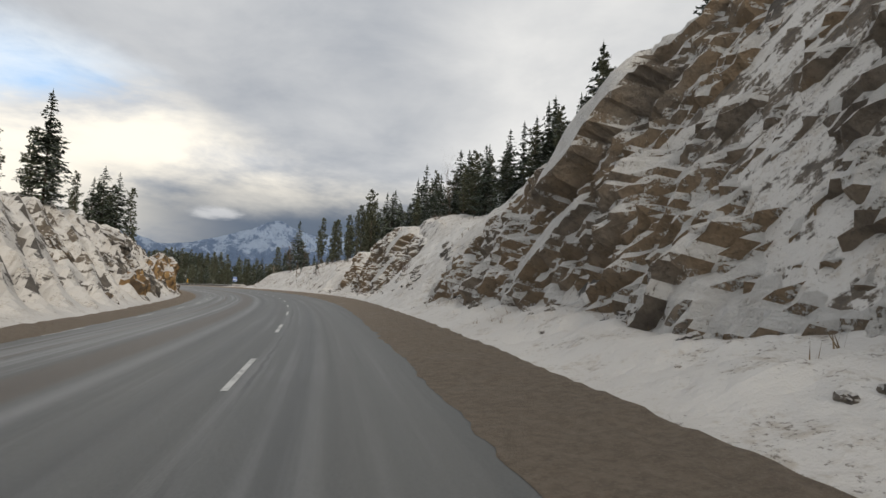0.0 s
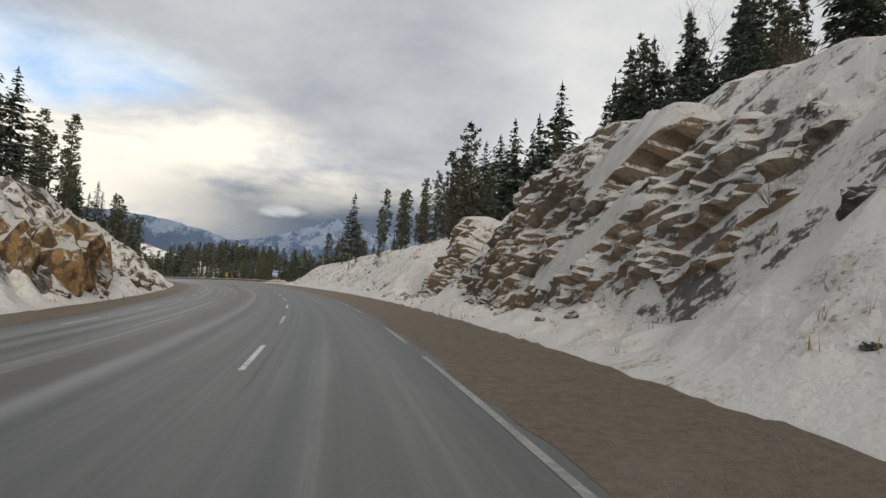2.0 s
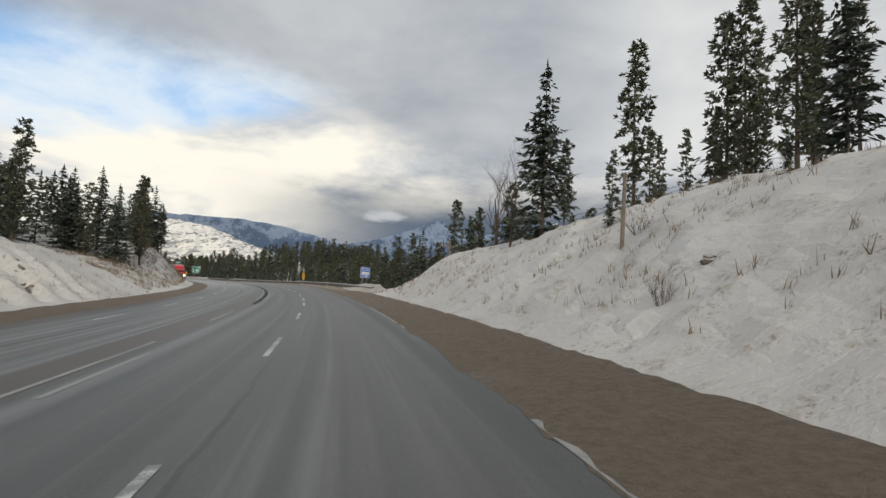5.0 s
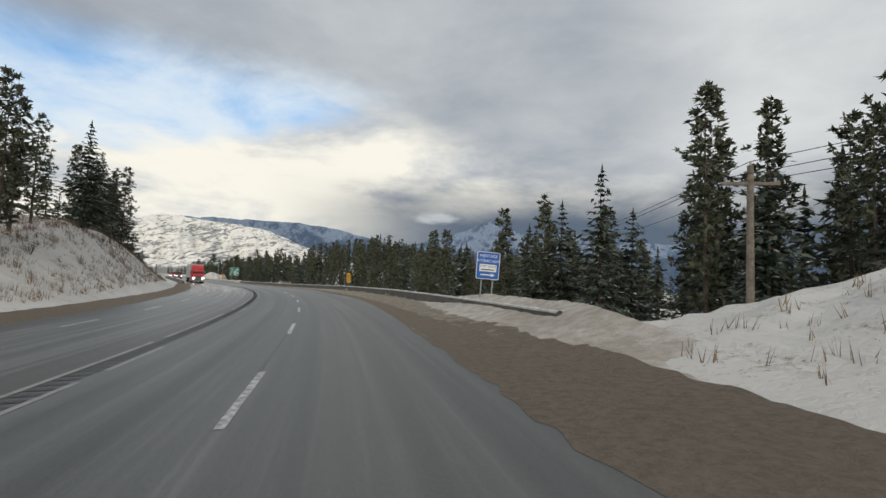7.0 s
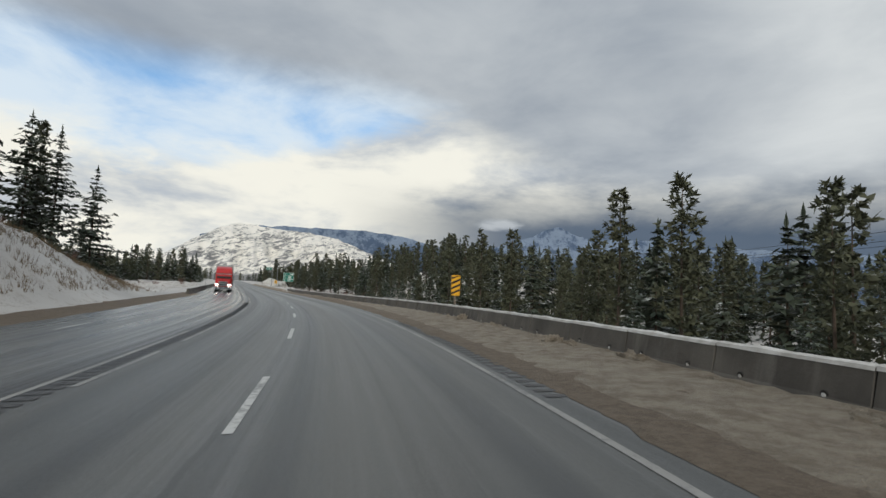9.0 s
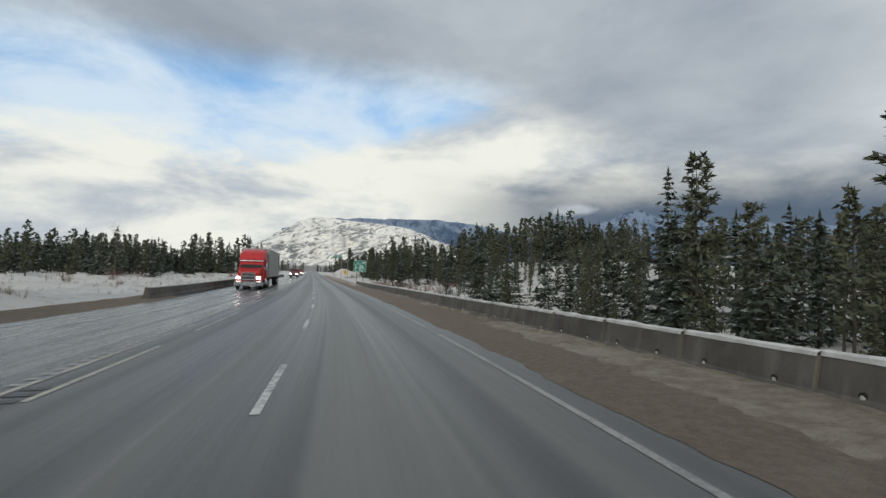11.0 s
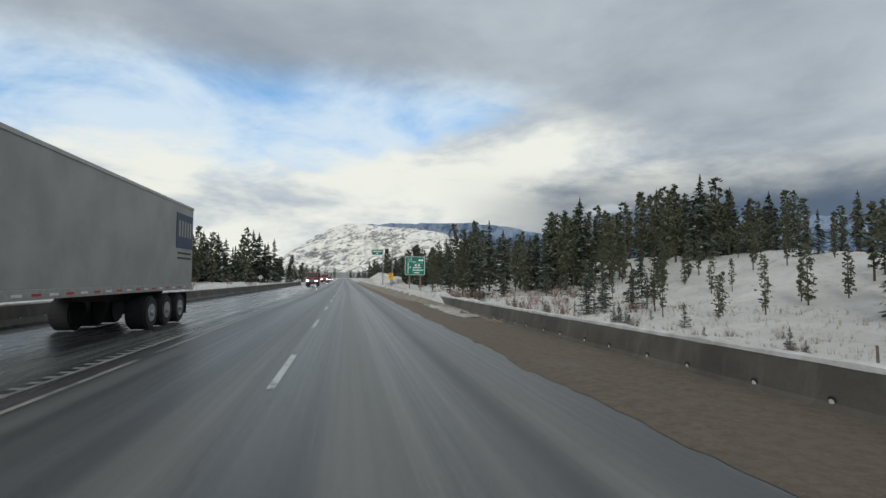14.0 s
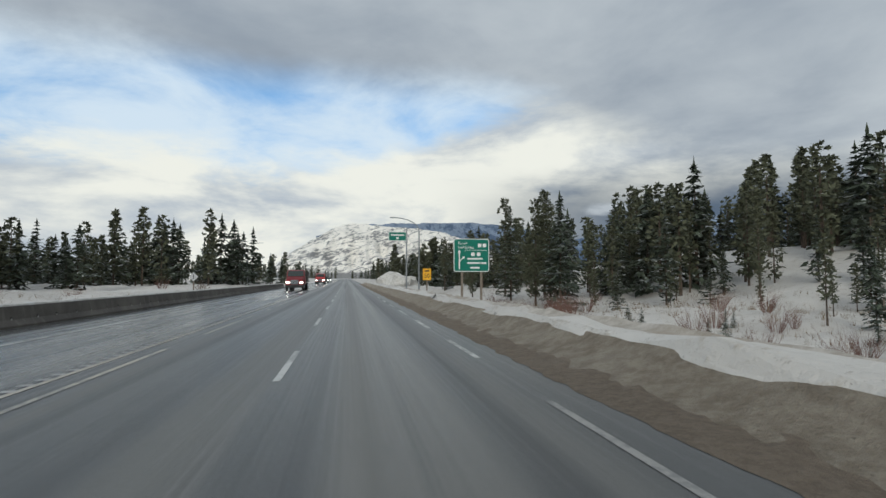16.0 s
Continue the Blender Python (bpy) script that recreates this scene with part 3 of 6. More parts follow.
def ground_height(s, d):
    """Height over the road's plane of the ground s along and d across."""
    if d >= 0:
        hc = float(np.interp(s, CUT_S, CUT_H))
        toe = float(np.interp(s, EDGE_S, EDGE_D))
        if d < toe - 0.3:
            return -0.12
        high = max(hc, 0.0)
        u = (d - toe) / (CREST_D - toe)
        craggy = step(92, 78, s)
        rocky = float(np.interp(s, ROCKY_S, ROCKY))
        w = min(max(u, 0.0), 1.0)
        even = 0.45 * step(0.06, 1.0, w) + 0.55 * w ** 0.95
        cut_back = 0.07 * step(0.0, 0.40, w) + 0.93 * max(0.0, (w - 0.42) / 0.58)
        h = high * (even + (cut_back - even) * rocky)
        amount = step(0.0, 3.0, high)
        if u > 1:
            e = d - CREST_D
            h += amount * (min(e, 26.0) * 0.20 + min(3.0, e * 0.02))
        h += fbm(s * 0.09, d * 0.09, 3.0) * 0.9 * step(0.15, 0.8, u) * amount
        if craggy > 0.01 and 0.02 < u < 2.2:
            # tilted slabs of rock, their edges climbing back along the cut
            band = 0.35 * craggy * step(0.04, 0.30, u) * step(1.9, 1.0, u)
            block = 0.5 + 0.6 * fbm(s * 0.17 + d * 0.10, h * 0.05, 3.0)
            a = s * 0.66 + h * 0.75 + 1.5 * fbm(s * 0.09, d * 0.12, 7.0) + 1.6 * block
            there = step(-0.30, 0.25, fbm(s * 0.10, d * 0.17, 11.0))
            broken = step(0.0, 0.3, fbm(s * 0.21, d * 0.25, 19.0))
            h += band * (ledge(a * (0.27 + 0.10 * block), 0.20) ** 1.15 - 0.42) * 0.55 * there
            h += band * (ledge(a * 0.95 + 0.6 * fbm(s * 0.4, d * 0.4, 2.0), 0.3) - 0.5) * 0.14 * broken
            h += band * (0.45 * abs(fbm(s * 0.33, d * 0.33, 23.0)) + 0.24 * broken * fbm(s * 1.3, d * 1.3, 29.0))
        # falls away beyond the barrier
        if hc < 0:
            h += hc * step(0.0, 10.5, d - toe)
        out = 1 - amount
        h += out * (fbm(s * 0.05, d * 0.05, 9.0) * 1.2 * step(7, 20, d) + fbm(s * 0.4, d * 0.4, 1.0) * 0.15 * step(5.5, 8, d))
        h += 8.5 * step(225, 330, s) * step(36, 84, d)
        h += fbm(s * 0.7, d * 0.7, 5.0) * 0.22 * step(0.0, 0.25, u)
        if s > 268:
            h += 0.55 * step(268, 278, s) * step(0.1, 0.9, d - toe + 0.6) * step(4.0, 0.8, d - toe) * (1 + 0.5 * fbm(s * 0.8, d, 2.0))
        h -= 0.22 * step(142, 150, s) * step(282, 274, s) * step(3.4, 6.0, d)
        return h - 0.05 * step(0.3, -0.3, d - toe)
    toe = float(np.interp(s, TOE_S, TOE_D))
    if d > toe + 0.3:
        return -0.12
    hc = float(np.interp(s, HILL_S, HILL_H))
    u = (toe - d) / 7.0
    w = min(max(u, 0.0), 1.0)
    craggy = step(135, 110, s) * step(0.05, 0.35, u)
    amount = step(0.0, 2.0, hc)
    h = hc * (0.45 * step(0.1, 1, w) + 0.55 * w)
    if u > 1:
        h += min(toe - 7 - d, 28.0) * 0.15 * amount
    h += fbm(s * 0.09, d * 0.09, 13.0) * 0.9 * step(0.4, 1.5, u)
    if craggy > 0.01 and u < 2.2:
        a = s * 0.7 - h * 0.8 + 0.9 * fbm(s * 0.15, d * 0.2, 17.0)
        q = a * 0.5
        h += craggy * step(2.2, 1.2, u) * (ledge(q, 0.3) - 0.4) * 1.1
        h += craggy * step(2.2, 1.2, u) * 0.7 * fbm(s * 0.6, d * 0.6, 31.0)
    h += fbm(s * 0.7, d * 0.7, 15.0) * 0.2 * step(0.1, 0.5, u)
    return h


def stretch(*spans):
    """Values with changing steps: (from, to, step), ..."""
    out = []
    for a, b, k in spans:
        out += list(np.arange(a, b, k))
    return out + [spans[-1][1]]


def patch(ss, dd):
    verts = [place(s, d, ground_height(s, d)) for s in ss for d in dd]
    return verts, len(ss), len(dd)


def build_ground():
    verts, faces = [], []
    fine_s = stretch((-30, -4, 0.5), (-4, 90, 0.2), (90, 150, 0.6), (150, 420, 2.0))
    for ss, dd in ((fine_s, stretch((2.6, 3.4, 0.4), (3.4, 15.6, 0.2), (15.6, 30, 1.2), (30, 130, 5))),
                   (stretch((-30, 20, 1.0), (20, 140, 0.4), (140, 230, 0.9), (230, 420, 3.0)),
                    stretch((-120, -40, 5), (-40, -23, 1.2), (-23, -8.6, 0.32)))):
        v, r, c = patch(ss, dd)
        faces += grid_faces(r, c, len(verts))
        verts += v
    # the wide land out to the horizon, lower than the strip beside the road
    start = len(verts)
    radii = list(np.geomspace(20, 4900, 42))
    turns = 96
    for r in radii:
        for j in range(turns):
            a = 2 * math.pi * j / turns
            x, y = -100 + r * math.cos(a), 160 + r * math.sin(a)
            k = int(np.argmin((LINE_X[:620] - x) ** 2 + (LINE_Y[:620] - y) ** 2))
            off = math.hypot(LINE_X[k] - x, LINE_Y[k] - y)
            base = LINE_Z[k]
            z = base - 4.0 * step(160, 60, off) - 8.0 * step(115, 40, off) + fbm(x * 0.006, y * 0.006, 4.0) * 5 * step(90, 260, off) - 14 * step(300, 1200, off)
            verts.append((x, y, z))
    for i in range(len(radii) - 1):
        for j in range(turns):
            a, b = start + i * turns + j, start + i * turns + (j + 1) % turns
            faces.append((a, a + turns, b + turns, b))
    centre = len(verts)
    verts.append((-100, 160, LINE_Z[200] - 9))
    faces += [(centre, start + j, start + (j + 1) % turns) for j in range(turns)]
    ob = new("ground", mesh_from("ground", verts, faces, TERRAIN))
    tagged(ob, "snow-covered ground with steep rock cuts beside the highway", "ground", kind="structure")


build_ground()


# ---- the road ----
def strip(name, ss, offsets, heights, material, parent=None):
    """A ribbon along the road; offsets and heights: functions of s that give the cross-section."""
    verts, uvs = [], []
    for s in ss:
        o, h = offsets(s), heights(s)
        for d, z in zip(o, h):
            verts.append(place(s, d, z))
            uvs.append((s, d))
        cols = len(o)
    return verts, grid_faces(len(ss), cols), uvs


ss = stretch((-60, 420, 2.0), (420, 700, 10))
v, f, uv = strip("road", ss, lambda s: list(np.linspace(-12.6 + 1.9 * step(205, 232, s), 4.1, 12)), lambda s: [0] * 12, ASPHALT)
road = new("road", mesh_from("road", v, f, ASPHALT, True, uv))
tagged(road, "damp grey asphalt highway with worn wheel paths", "road", kind="structure")


def marking(name, s0, s1, d, width, material, lift=0.006):
    n = max(2, int((s1 - s0) / 2.0) + 1)
    verts = []
    for s in np.linspace(s0, s1, n):
        verts += [place(s, d - width / 2, lift), place(s, d + width / 2, lift)]
    me = mesh_from(name, verts, grid_faces(n, 2), material)
    ob = new(name, me)
    ob.parent = road
    return ob


def lane_left(s):
    return -1.42 + 0.30 * step(85, 125, s) + 0.10 * step(135, 165, s) + 0.14 * step(185, 208, s) * step(240, 216, s)


def edge_right(s):
    return 1.78 + 0.30 * step(60, 100, s) + 0.50 * step(105, 165, s) - 0.14 * step(215, 245, s)


def centre_line(s):
    return -3.62 - 0.22 * step(195, 235, s)


def ribbon(name, s0, s1, centre, width, material, lift=0.006, gaps=0.0, gap_seed=0):
    """One painted line along the road, worn away in places."""
    verts, faces = [], []
    rows = np.arange(s0, s1 + 0.01, 1.0)
    for s in rows:
        d = centre(s)
        verts += [place(s, d - width / 2, lift), place(s, d + width / 2, lift)]
    for i in range(len(rows) - 1):
        if fbm(rows[i] * 0.12, gap_seed, 0.5) > gaps - 1.0:
            faces.append((2 * i, 2 * i + 1, 2 * i + 3, 2 * i + 2))
    ob = new(name, mesh_from(name, verts, faces, material))
    ob.parent = road
    return ob


for s0 in [10.1 + 9 * i for i in range(-6, 13)] + [124.1 + 9 * i for i in range(9)] + [203.9 + 9 * i for i in range(38)]:
    marking("lane_dash", s0, s0 + 3.2, lane_left(s0), 0.11, WHITE_LINE)
for i in range(6):
    s0 = 295.5 + 6.0 * i
    marking("exit_dash", s0, s0 + 3.0, edge_right(s0), 0.12, WHITE_LINE)
ribbon("edge_line", 40, 292, edge_right, 0.10, WORN_LINE, gaps=0.92, gap_seed=3.0)
ribbon("centre_line", 96, 205, centre_line, 0.10, WORN_LINE, gaps=0.85, gap_seed=5.0)
ribbon("centre_line", 205, 600, centre_line, 0.10, YELLOW_LINE, gaps=0.85, gap_seed=5.0)
ribbon("centre_line", 96, 205, lambda s: centre_line(s) - 0.5, 0.10, WORN_LINE, gaps=0.85, gap_seed=7.0)
ribbon("centre_line", 205, 600, lambda s: centre_line(s) - 0.5, 0.10, YELLOW_LINE, gaps=0.85, gap_seed=7.0)
for i in range(-4, 20):
    s0 = 11 + 9 * i
    marking("lane_dash", s0, s0 + 3.05, -8.1 + 0.1 * step(230, 290, s0), 0.12, WHITE_LINE)
ribbon("edge_line", 205, 600, lambda s: -7.75, 0.12, WHITE_LINE, gaps=0.6, gap_seed=9.0)


def rumble(name, s0, s1, centre, width, pitch_m, material):
    """Milled grooves across the line, dark or filled with slush."""
    verts, faces = [], []
    for s in np.arange(s0, s1, pitch_m):
        d, k = centre(s), len(verts)
        for a, b in ((0, -1), (0, 1), (0.16, 1), (0.16, -1)):
            verts.append(place(s + a, d + b * width / 2, 0.008))
        for a, b in ((0.03, -0.8), (0.03, 0.8), (0.13, 0.8), (0.13, -0.8)):
            verts.append(place(s + a, d + b * width / 2, 0.0045))
        faces += [(k, k + 1, k + 5, k + 4), (k + 1, k + 2, k + 6, k + 5), (k + 2, k + 3, k + 7, k + 6), (k + 3, k, k + 4, k + 7), (k + 4, k + 5, k + 6, k + 7)]
    ob = new(name, mesh_from(name, verts, faces, material))
    ob.parent = road
    return tagged(ob, kind="stuff")


DARK_GROOVE = plain("dark_rumble_groove", (0.055, 0.053, 0.052), 0.5)
SLUSH_GROOVE = plain("slush_filled_groove", (0.36, 0.36, 0.36), 0.6)
rumble("rumble_strip", 120, 206, lambda s: centre_line(s) - 0.25, 0.34, 0.36, DARK_GROOVE)
rumble("rumble_strip", 206, 420, lambda s: centre_line(s) - 0.62, 0.20, 0.42, SLUSH_GROOVE)
rumble("rumble_strip", 170, 184, lambda s: edge_right(s) + 0.34, 0.30, 0.36, DARK_GROOVE)


# ---- the gritty shoulders ----
def toe_right(s):
    return float(np.interp(s, EDGE_S, EDGE_D))


def shoulder(name, label, s0, s1, inner, outer, material, rise, seed, cols=12, step_m=0.35, lumps=0.05):
    verts, rows = [], np.arange(s0, s1, step_m)
    for s in rows:
        a, b = inner(s) + 0.16 * fbm(s * 0.35, seed, 0) + 0.10 * fbm(s * 1.9, seed, 5.0), outer(s)
        for j in range(cols):
            u = j / (cols - 1)
            d = a + (b - a) * u
            h = 0.004 + 0.03 * step(0.0, 0.25, u) + rise(s) * u ** 1.7 + lumps * step(0.1, 0.5, u) * (0.6 * fbm(s * 1.1, d * 1.6, seed) + 0.45 * fbm(s * 2.6, d * 3.5, seed))
            verts.append(place(s, d, max(h, 0.003 + 0.01 * u)))
    ob = new(name, mesh_from(name, verts, grid_faces(len(rows), cols), material, True))
    return tagged(ob, label, "road shoulder", kind="structure")


def sand_inner(s):
    return 1.5 + 0.42 * step(14, 40, s) + 0.25 * step(75, 125, s) + 0.85 * step(135, 165, s)


def shoulder_fall(s):
    return 0.20 * step(142, 150, s) * step(284, 276, s)


shoulder("shoulder", "brown gritty shoulder strewn with road sand", -60, 420, sand_inner, lambda s: toe_right(s) + 0.12 - 0.22 * step(140, 146, s), SAND,
         lambda s: 0.06 + 0.02 * step(140, 150, s) - shoulder_fall(s), 21.0, cols=20, lumps=0.075, step_m=0.22)
shoulder("shoulder", "sandy slush bank along the exit lane", 266, 420, lambda s: 3.5 + 2.3 * step(292, 266, s), lambda s: 4.7 + 1.3 * step(288, 266, s), SLUSH, lambda s: 0.06 - 0.12 * step(276, 266, s) + 0.36 * step(272, 292, s), 23.0, step_m=0.5)
shoulder("shoulder", "snowy dirty verge of the far lanes", -60, 236, lambda s: float(np.interp(s, TOE_S, TOE_D)) + 1.5, lambda s: float(np.interp(s, TOE_S, TOE_D)) - 0.5, SAND,
         lambda s: 0.14, 25.0, step_m=0.7)
shoulder("snow_bank", "ploughed snow bank that buries the end of the concrete barrier", 132, 161, lambda s: 4.5 + 0.9 * step(146, 160, s), lambda s: 6.6 + 0.5 * step(138, 142, s) - 0.4 * step(152, 161, s), DIRTY_SNOW,
         lambda s: 0.74 * step(132, 141, s) * step(163, 148, s) - 0.12 * step(150, 160, s), 27.0, lumps=0.06)
shoulder("slush_bank", "beige sandy slush between the road and the concrete barrier", 140, 214, lambda s: 3.3 + 1.2 * step(178, 212, s), lambda s: 6.0 - 0.72 * step(188, 226, s), SLUSH,
         lambda s: 0.03, 33.0, lumps=0.07, step_m=0.3)
shoulder("snow_bank", "rounded bank of old snow along the exit lane", 270, 420, lambda s: 4.3, lambda s: 6.6, DIRTY_SNOW,
         lambda s: 0.45 * step(270, 290, s), 29.0, step_m=0.5, lumps=0.12)


# ---- concrete roadside barriers ----
SNOW_CAP = Mat("lying_snow", 0.6)
SNOW_CAP.colour(SNOW_CAP.mix(SNOW_CAP.ramp(SNOW_CAP.noise(SNOW_CAP.position(), 3.0, 5), 0.3, 0.7), (0.44, 0.42, 0.39), (0.66, 0.645, 0.62)))
SNOW_CAP.bump(SNOW_CAP.noise(SNOW_CAP.position(), 9.0, 4), 0.5, 0.04)
SNOW_CAP = SNOW_CAP.mat
HOLE_SHADE = plain("lifting_hole_shade", (0.03, 0.028, 0.026), 0.9)


def barrier_section(length):
    """Safety-shape concrete section: y runs along it, x across; block, snow cap, two lifting holes."""
    thing = new("barrier_section")
    prof = [(-0.30, -0.12), (-0.30, 0.08), (-0.17, 0.26), (-0.085, 0.69), (0.085, 0.69), (0.17, 0.26), (0.30, 0.08), (0.30, -0.12)]
    bm = bmesh.new()
    ends = []
    for y in (-length / 2 + 0.006, length / 2 - 0.006):
        ends.append([bm.verts.new((x, y, z)) for x, z in prof])
    for i in range(len(prof)):
        j = (i + 1) % len(prof)
        bm.faces.new((ends[0][i], ends[1][i], ends[1][j], ends[0][j]))
    bm.faces.new(ends[0])
    bm.faces.new(ends[1][::-1])
    bmesh.ops.recalc_face_normals(bm, faces=bm.faces)
    bmesh.ops.bevel(bm, geom=[e for e in bm.edges if abs(e.verts[0].co.y - e.verts[1].co.y) < 0.01 and e.verts[0].co.z > 0.2], offset=0.012, segments=1, affect="EDGES")
    part("block", bm, CONCRETE, thing, "grimy grey concrete block")
    bm = bmesh.new()
    n = 12
    grid = []
    for i in range(n + 1):
        y = -length / 2 + length * i / n
        k = 0.75 + 0.5 * abs(fbm(y * 1.7, 3.3, length))
        grid.append([bm.verts.new((x, y, 0.688 + z * k)) for x, z in ((-0.10, -0.02), (-0.088, 0.045), (-0.03, 0.07), (0.04, 0.068), (0.09, 0.04), (0.10, -0.02))])
    for i in range(n):
        for j in range(5):
            bm.faces.new((grid[i][j], grid[i][j + 1], grid[i + 1][j + 1], grid[i + 1][j]))
    part("snow_cap", bm, SNOW_CAP, thing, "thin white cap of snow")
    for y in (-length * 0.27, length * 0.27):
        for side in (-1, 1):
            bm = bmesh.new()
            # dark disc on the face: the hole's inner shade put into colour
            tube(bm, (side * 0.10, y, 0.30), (side * 0.172, y, 0.285), 0.055, 0.055, 10)
            part("lifting_hole", bm, HOLE_SHADE, thing)
            bm = bmesh.new()
            bmesh.ops.create_icosphere(bm, subdivisions=2, radius=0.052, matrix=Matrix.Translation((side * 0.166, y + 0.01, 0.27)) @ Matrix.Diagonal((0.25, 0.75, 1.0, 1)))
            part("snow_plug", bm, SNOW_CAP, thing)
    tagged(thing, "grimy grey concrete roadside barrier section capped with snow", "barrier", group="roadside barriers")
    return thing


def run_barrier(first, s0, s1, d, base, length=2.5):
    """Sections end to end along the road; the first one is the pattern."""
    s = s0
    while s < s1:
        x, y, z = place(s + length / 2, d(s), base)
        grade = math.degrees(math.atan(np.interp(s, LINE_S, LINE_SLOPE)))
        bank = math.degrees(math.atan(np.interp(s, LINE_S, LINE_BANK)))
        m = pose(x, y, z, grade, -bank * 0.6, heading(s + length / 2))
        if first is None:
            first = barrier_section(length * 1.021)
            first.matrix_basis = m
        else:
            copy_thing(first, m)
        s += length
    return first




def barrier_d(s):
    return 6.3 - 0.72 * step(188, 226, s)


pattern = run_barrier(None, 141.0, 281.0, barrier_d, -0.18)
run_barrier(pattern, 231.0, 372.0, lambda s: -10.4, 0.0)


HEAPS = []


def snow_heap_mesh(seed):
    """A rough lump of ploughed snow of unit size."""
    bm = bmesh.new()
    bmesh.ops.create_icosphere(bm, subdivisions=4, radius=1.0)
    for v in bm.verts:
        n = 1 + 0.45 * fbm(v.co.x * 1.7 + seed, v.co.y * 1.7, v.co.z * 1.7) + 0.30 * fbm(v.co.x * 5 + seed, v.co.y * 5, v.co.z * 5)
        v.co = Vector((v.co.x * n, v.co.y * n, max(v.co.z, -0.25) * n))
    me = bpy.data.meshes.new("snow_lump")
    bm.to_mesh(me)
    bm.free()
    me.materials.append(SLUSH)
    return me


for k in range(6):
    HEAPS.append(snow_heap_mesh(k * 5.3))
rnd = random.Random(4)
for s in np.arange(150, 277, 1.25):
    if fbm(s * 0.11, 0.4, 0.7) < -0.12:
        continue
    ob = new("snow_lump", HEAPS[rnd.randrange(6)])
    s2 = s + rnd.uniform(-0.6, 0.6)
    x, y, z = place(s2, 5.84 - 0.72 * step(188, 226, s2) + rnd.uniform(-0.2, 0.1), -0.13)
    ob.matrix_basis = pose(x, y, z, 0, 0, heading(s2)) @ Matrix.Diagonal((rnd.uniform(0.14, 0.30), rnd.uniform(0.3, 1.1), rnd.uniform(0.08, 0.24) * (1.6 if s2 < 190 else 1.0), 1))
    tagged(ob, "lump of dirty ploughed snow against the concrete barrier", "snow heap", group="ploughed snow")


# ---- conifers ----
def pieces(centres, along, across):
    """Corners of many small pointed leaf-shaped pieces, given by middle, half length and half width."""
    centres, along, across = np.array(centres), np.array(along), np.array(across)
    verts = np.empty((len(centres), 4, 3))
    verts[:, 0], verts[:, 1] = centres - along, centres + across - along * 0.15
    verts[:, 2], verts[:, 3] = centres + along, centres - across - along * 0.15
    return verts


def trunk_mesh(height, radius, lean, seed):
    rows, cols = 9, 8
    rng = np.random.RandomState(seed)
    wob = np.cumsum(rng.uniform(-1, 1, (rows, 2)), 0) * 0.02 * height / 10
    verts, faces = [], []
    for i in range(rows):
        u = i / (rows - 1)
        r = radius * (1 - 0.93 * u) * (1.25 if i == 0 else 1)
        for j in range(cols):
            a = 2 * math.pi * j / cols
            verts.append((wob[i, 0] + lean * u + r * math.cos(a), wob[i, 1] + r * math.sin(a), height * u - (0.6 if i == 0 else 0)))
    for i in range(rows - 1):
        for j in range(cols):
            k = (j + 1) % cols
            faces.append((i * cols + j, i * cols + k, (i + 1) * cols + k, (i + 1) * cols + j))
    return mesh_from("trunk", verts, faces, BARK, True)


def spruce_crown(height, spread, start, seed, sparse=1.0, coarse=1.0):
    """Whorls of drooping boughs, each a spray of needle clumps; coarse > 1 gives fewer, larger clumps."""
    rng = np.random.RandomState(seed)
    centres, along, across = [], [], []
    z = start * height
    while z < height * 0.985:
        u = (z - start * height) / (height * (1 - start))
        reach = spread * (1 - u) ** 0.95 * (0.7 + 0.3 * min(1, u * 7)) * rng.uniform(0.85, 1.12) + 0.05
        small = (0.45 + 0.55 * min(1.0, reach / 1.0)) * coarse
        for b in range(max(3, int(rng.randint(6, 10) / coarse ** 0.5))):
            if rng.rand() > sparse:
                continue
            a = rng.uniform(0, 2 * math.pi)
            length = reach * rng.uniform(0.55, 1.2)
            droop = rng.uniform(0.05, 0.40) * (1 - 0.8 * u)
            out = np.array([math.cos(a), math.sin(a), 0.0])
            side = np.array([-math.sin(a), math.cos(a), 0.0])
            n = max(2, int(length / 0.15 / coarse))
            for t in np.linspace(0.15, 1.0, n):
                base = out * length * t + np.array([0, 0, z + length * (0.10 * t - droop * t ** 1.5 + 0.10 * t ** 4)])
                for q in range(2):
                    w = side * rng.uniform(-1, 1) * length * 0.36 * (1.08 - t) + np.array([0, 0, rng.uniform(-0.08, 0.03)])
                    dirn = out * rng.uniform(0.5, 1) + side * rng.uniform(-0.9, 0.9) + np.array([0, 0, rng.uniform(-0.7, 0.2)])
                    dirn /= np.linalg.norm(dirn)
                    lay = np.cross(dirn, np.array([rng.uniform(-0.6, 0.6), rng.uniform(-0.6, 0.6), 1.0]))
                    lay /= np.linalg.norm(lay) + 1e-6
                    centres.append(base + w)
                    along.append(dirn * rng.uniform(0.16, 0.28) * small)
                    across.append(lay * rng.uniform(0.06, 0.115) * small)
        z += rng.uniform(0.17, 0.31) * (1 + 0.4 * (1 - u)) * coarse ** 0.5
    for k in range(3):
        centres.append(np.array([0, 0, height * (0.975 + 0.012 * k)]))
        along.append(np.array([0, 0, 0.22 * coarse]))
        across.append(np.array([math.cos(k * 2.1), math.sin(k * 2.1), 0]) * 0.05 * coarse)
    return pieces(centres, along, across)


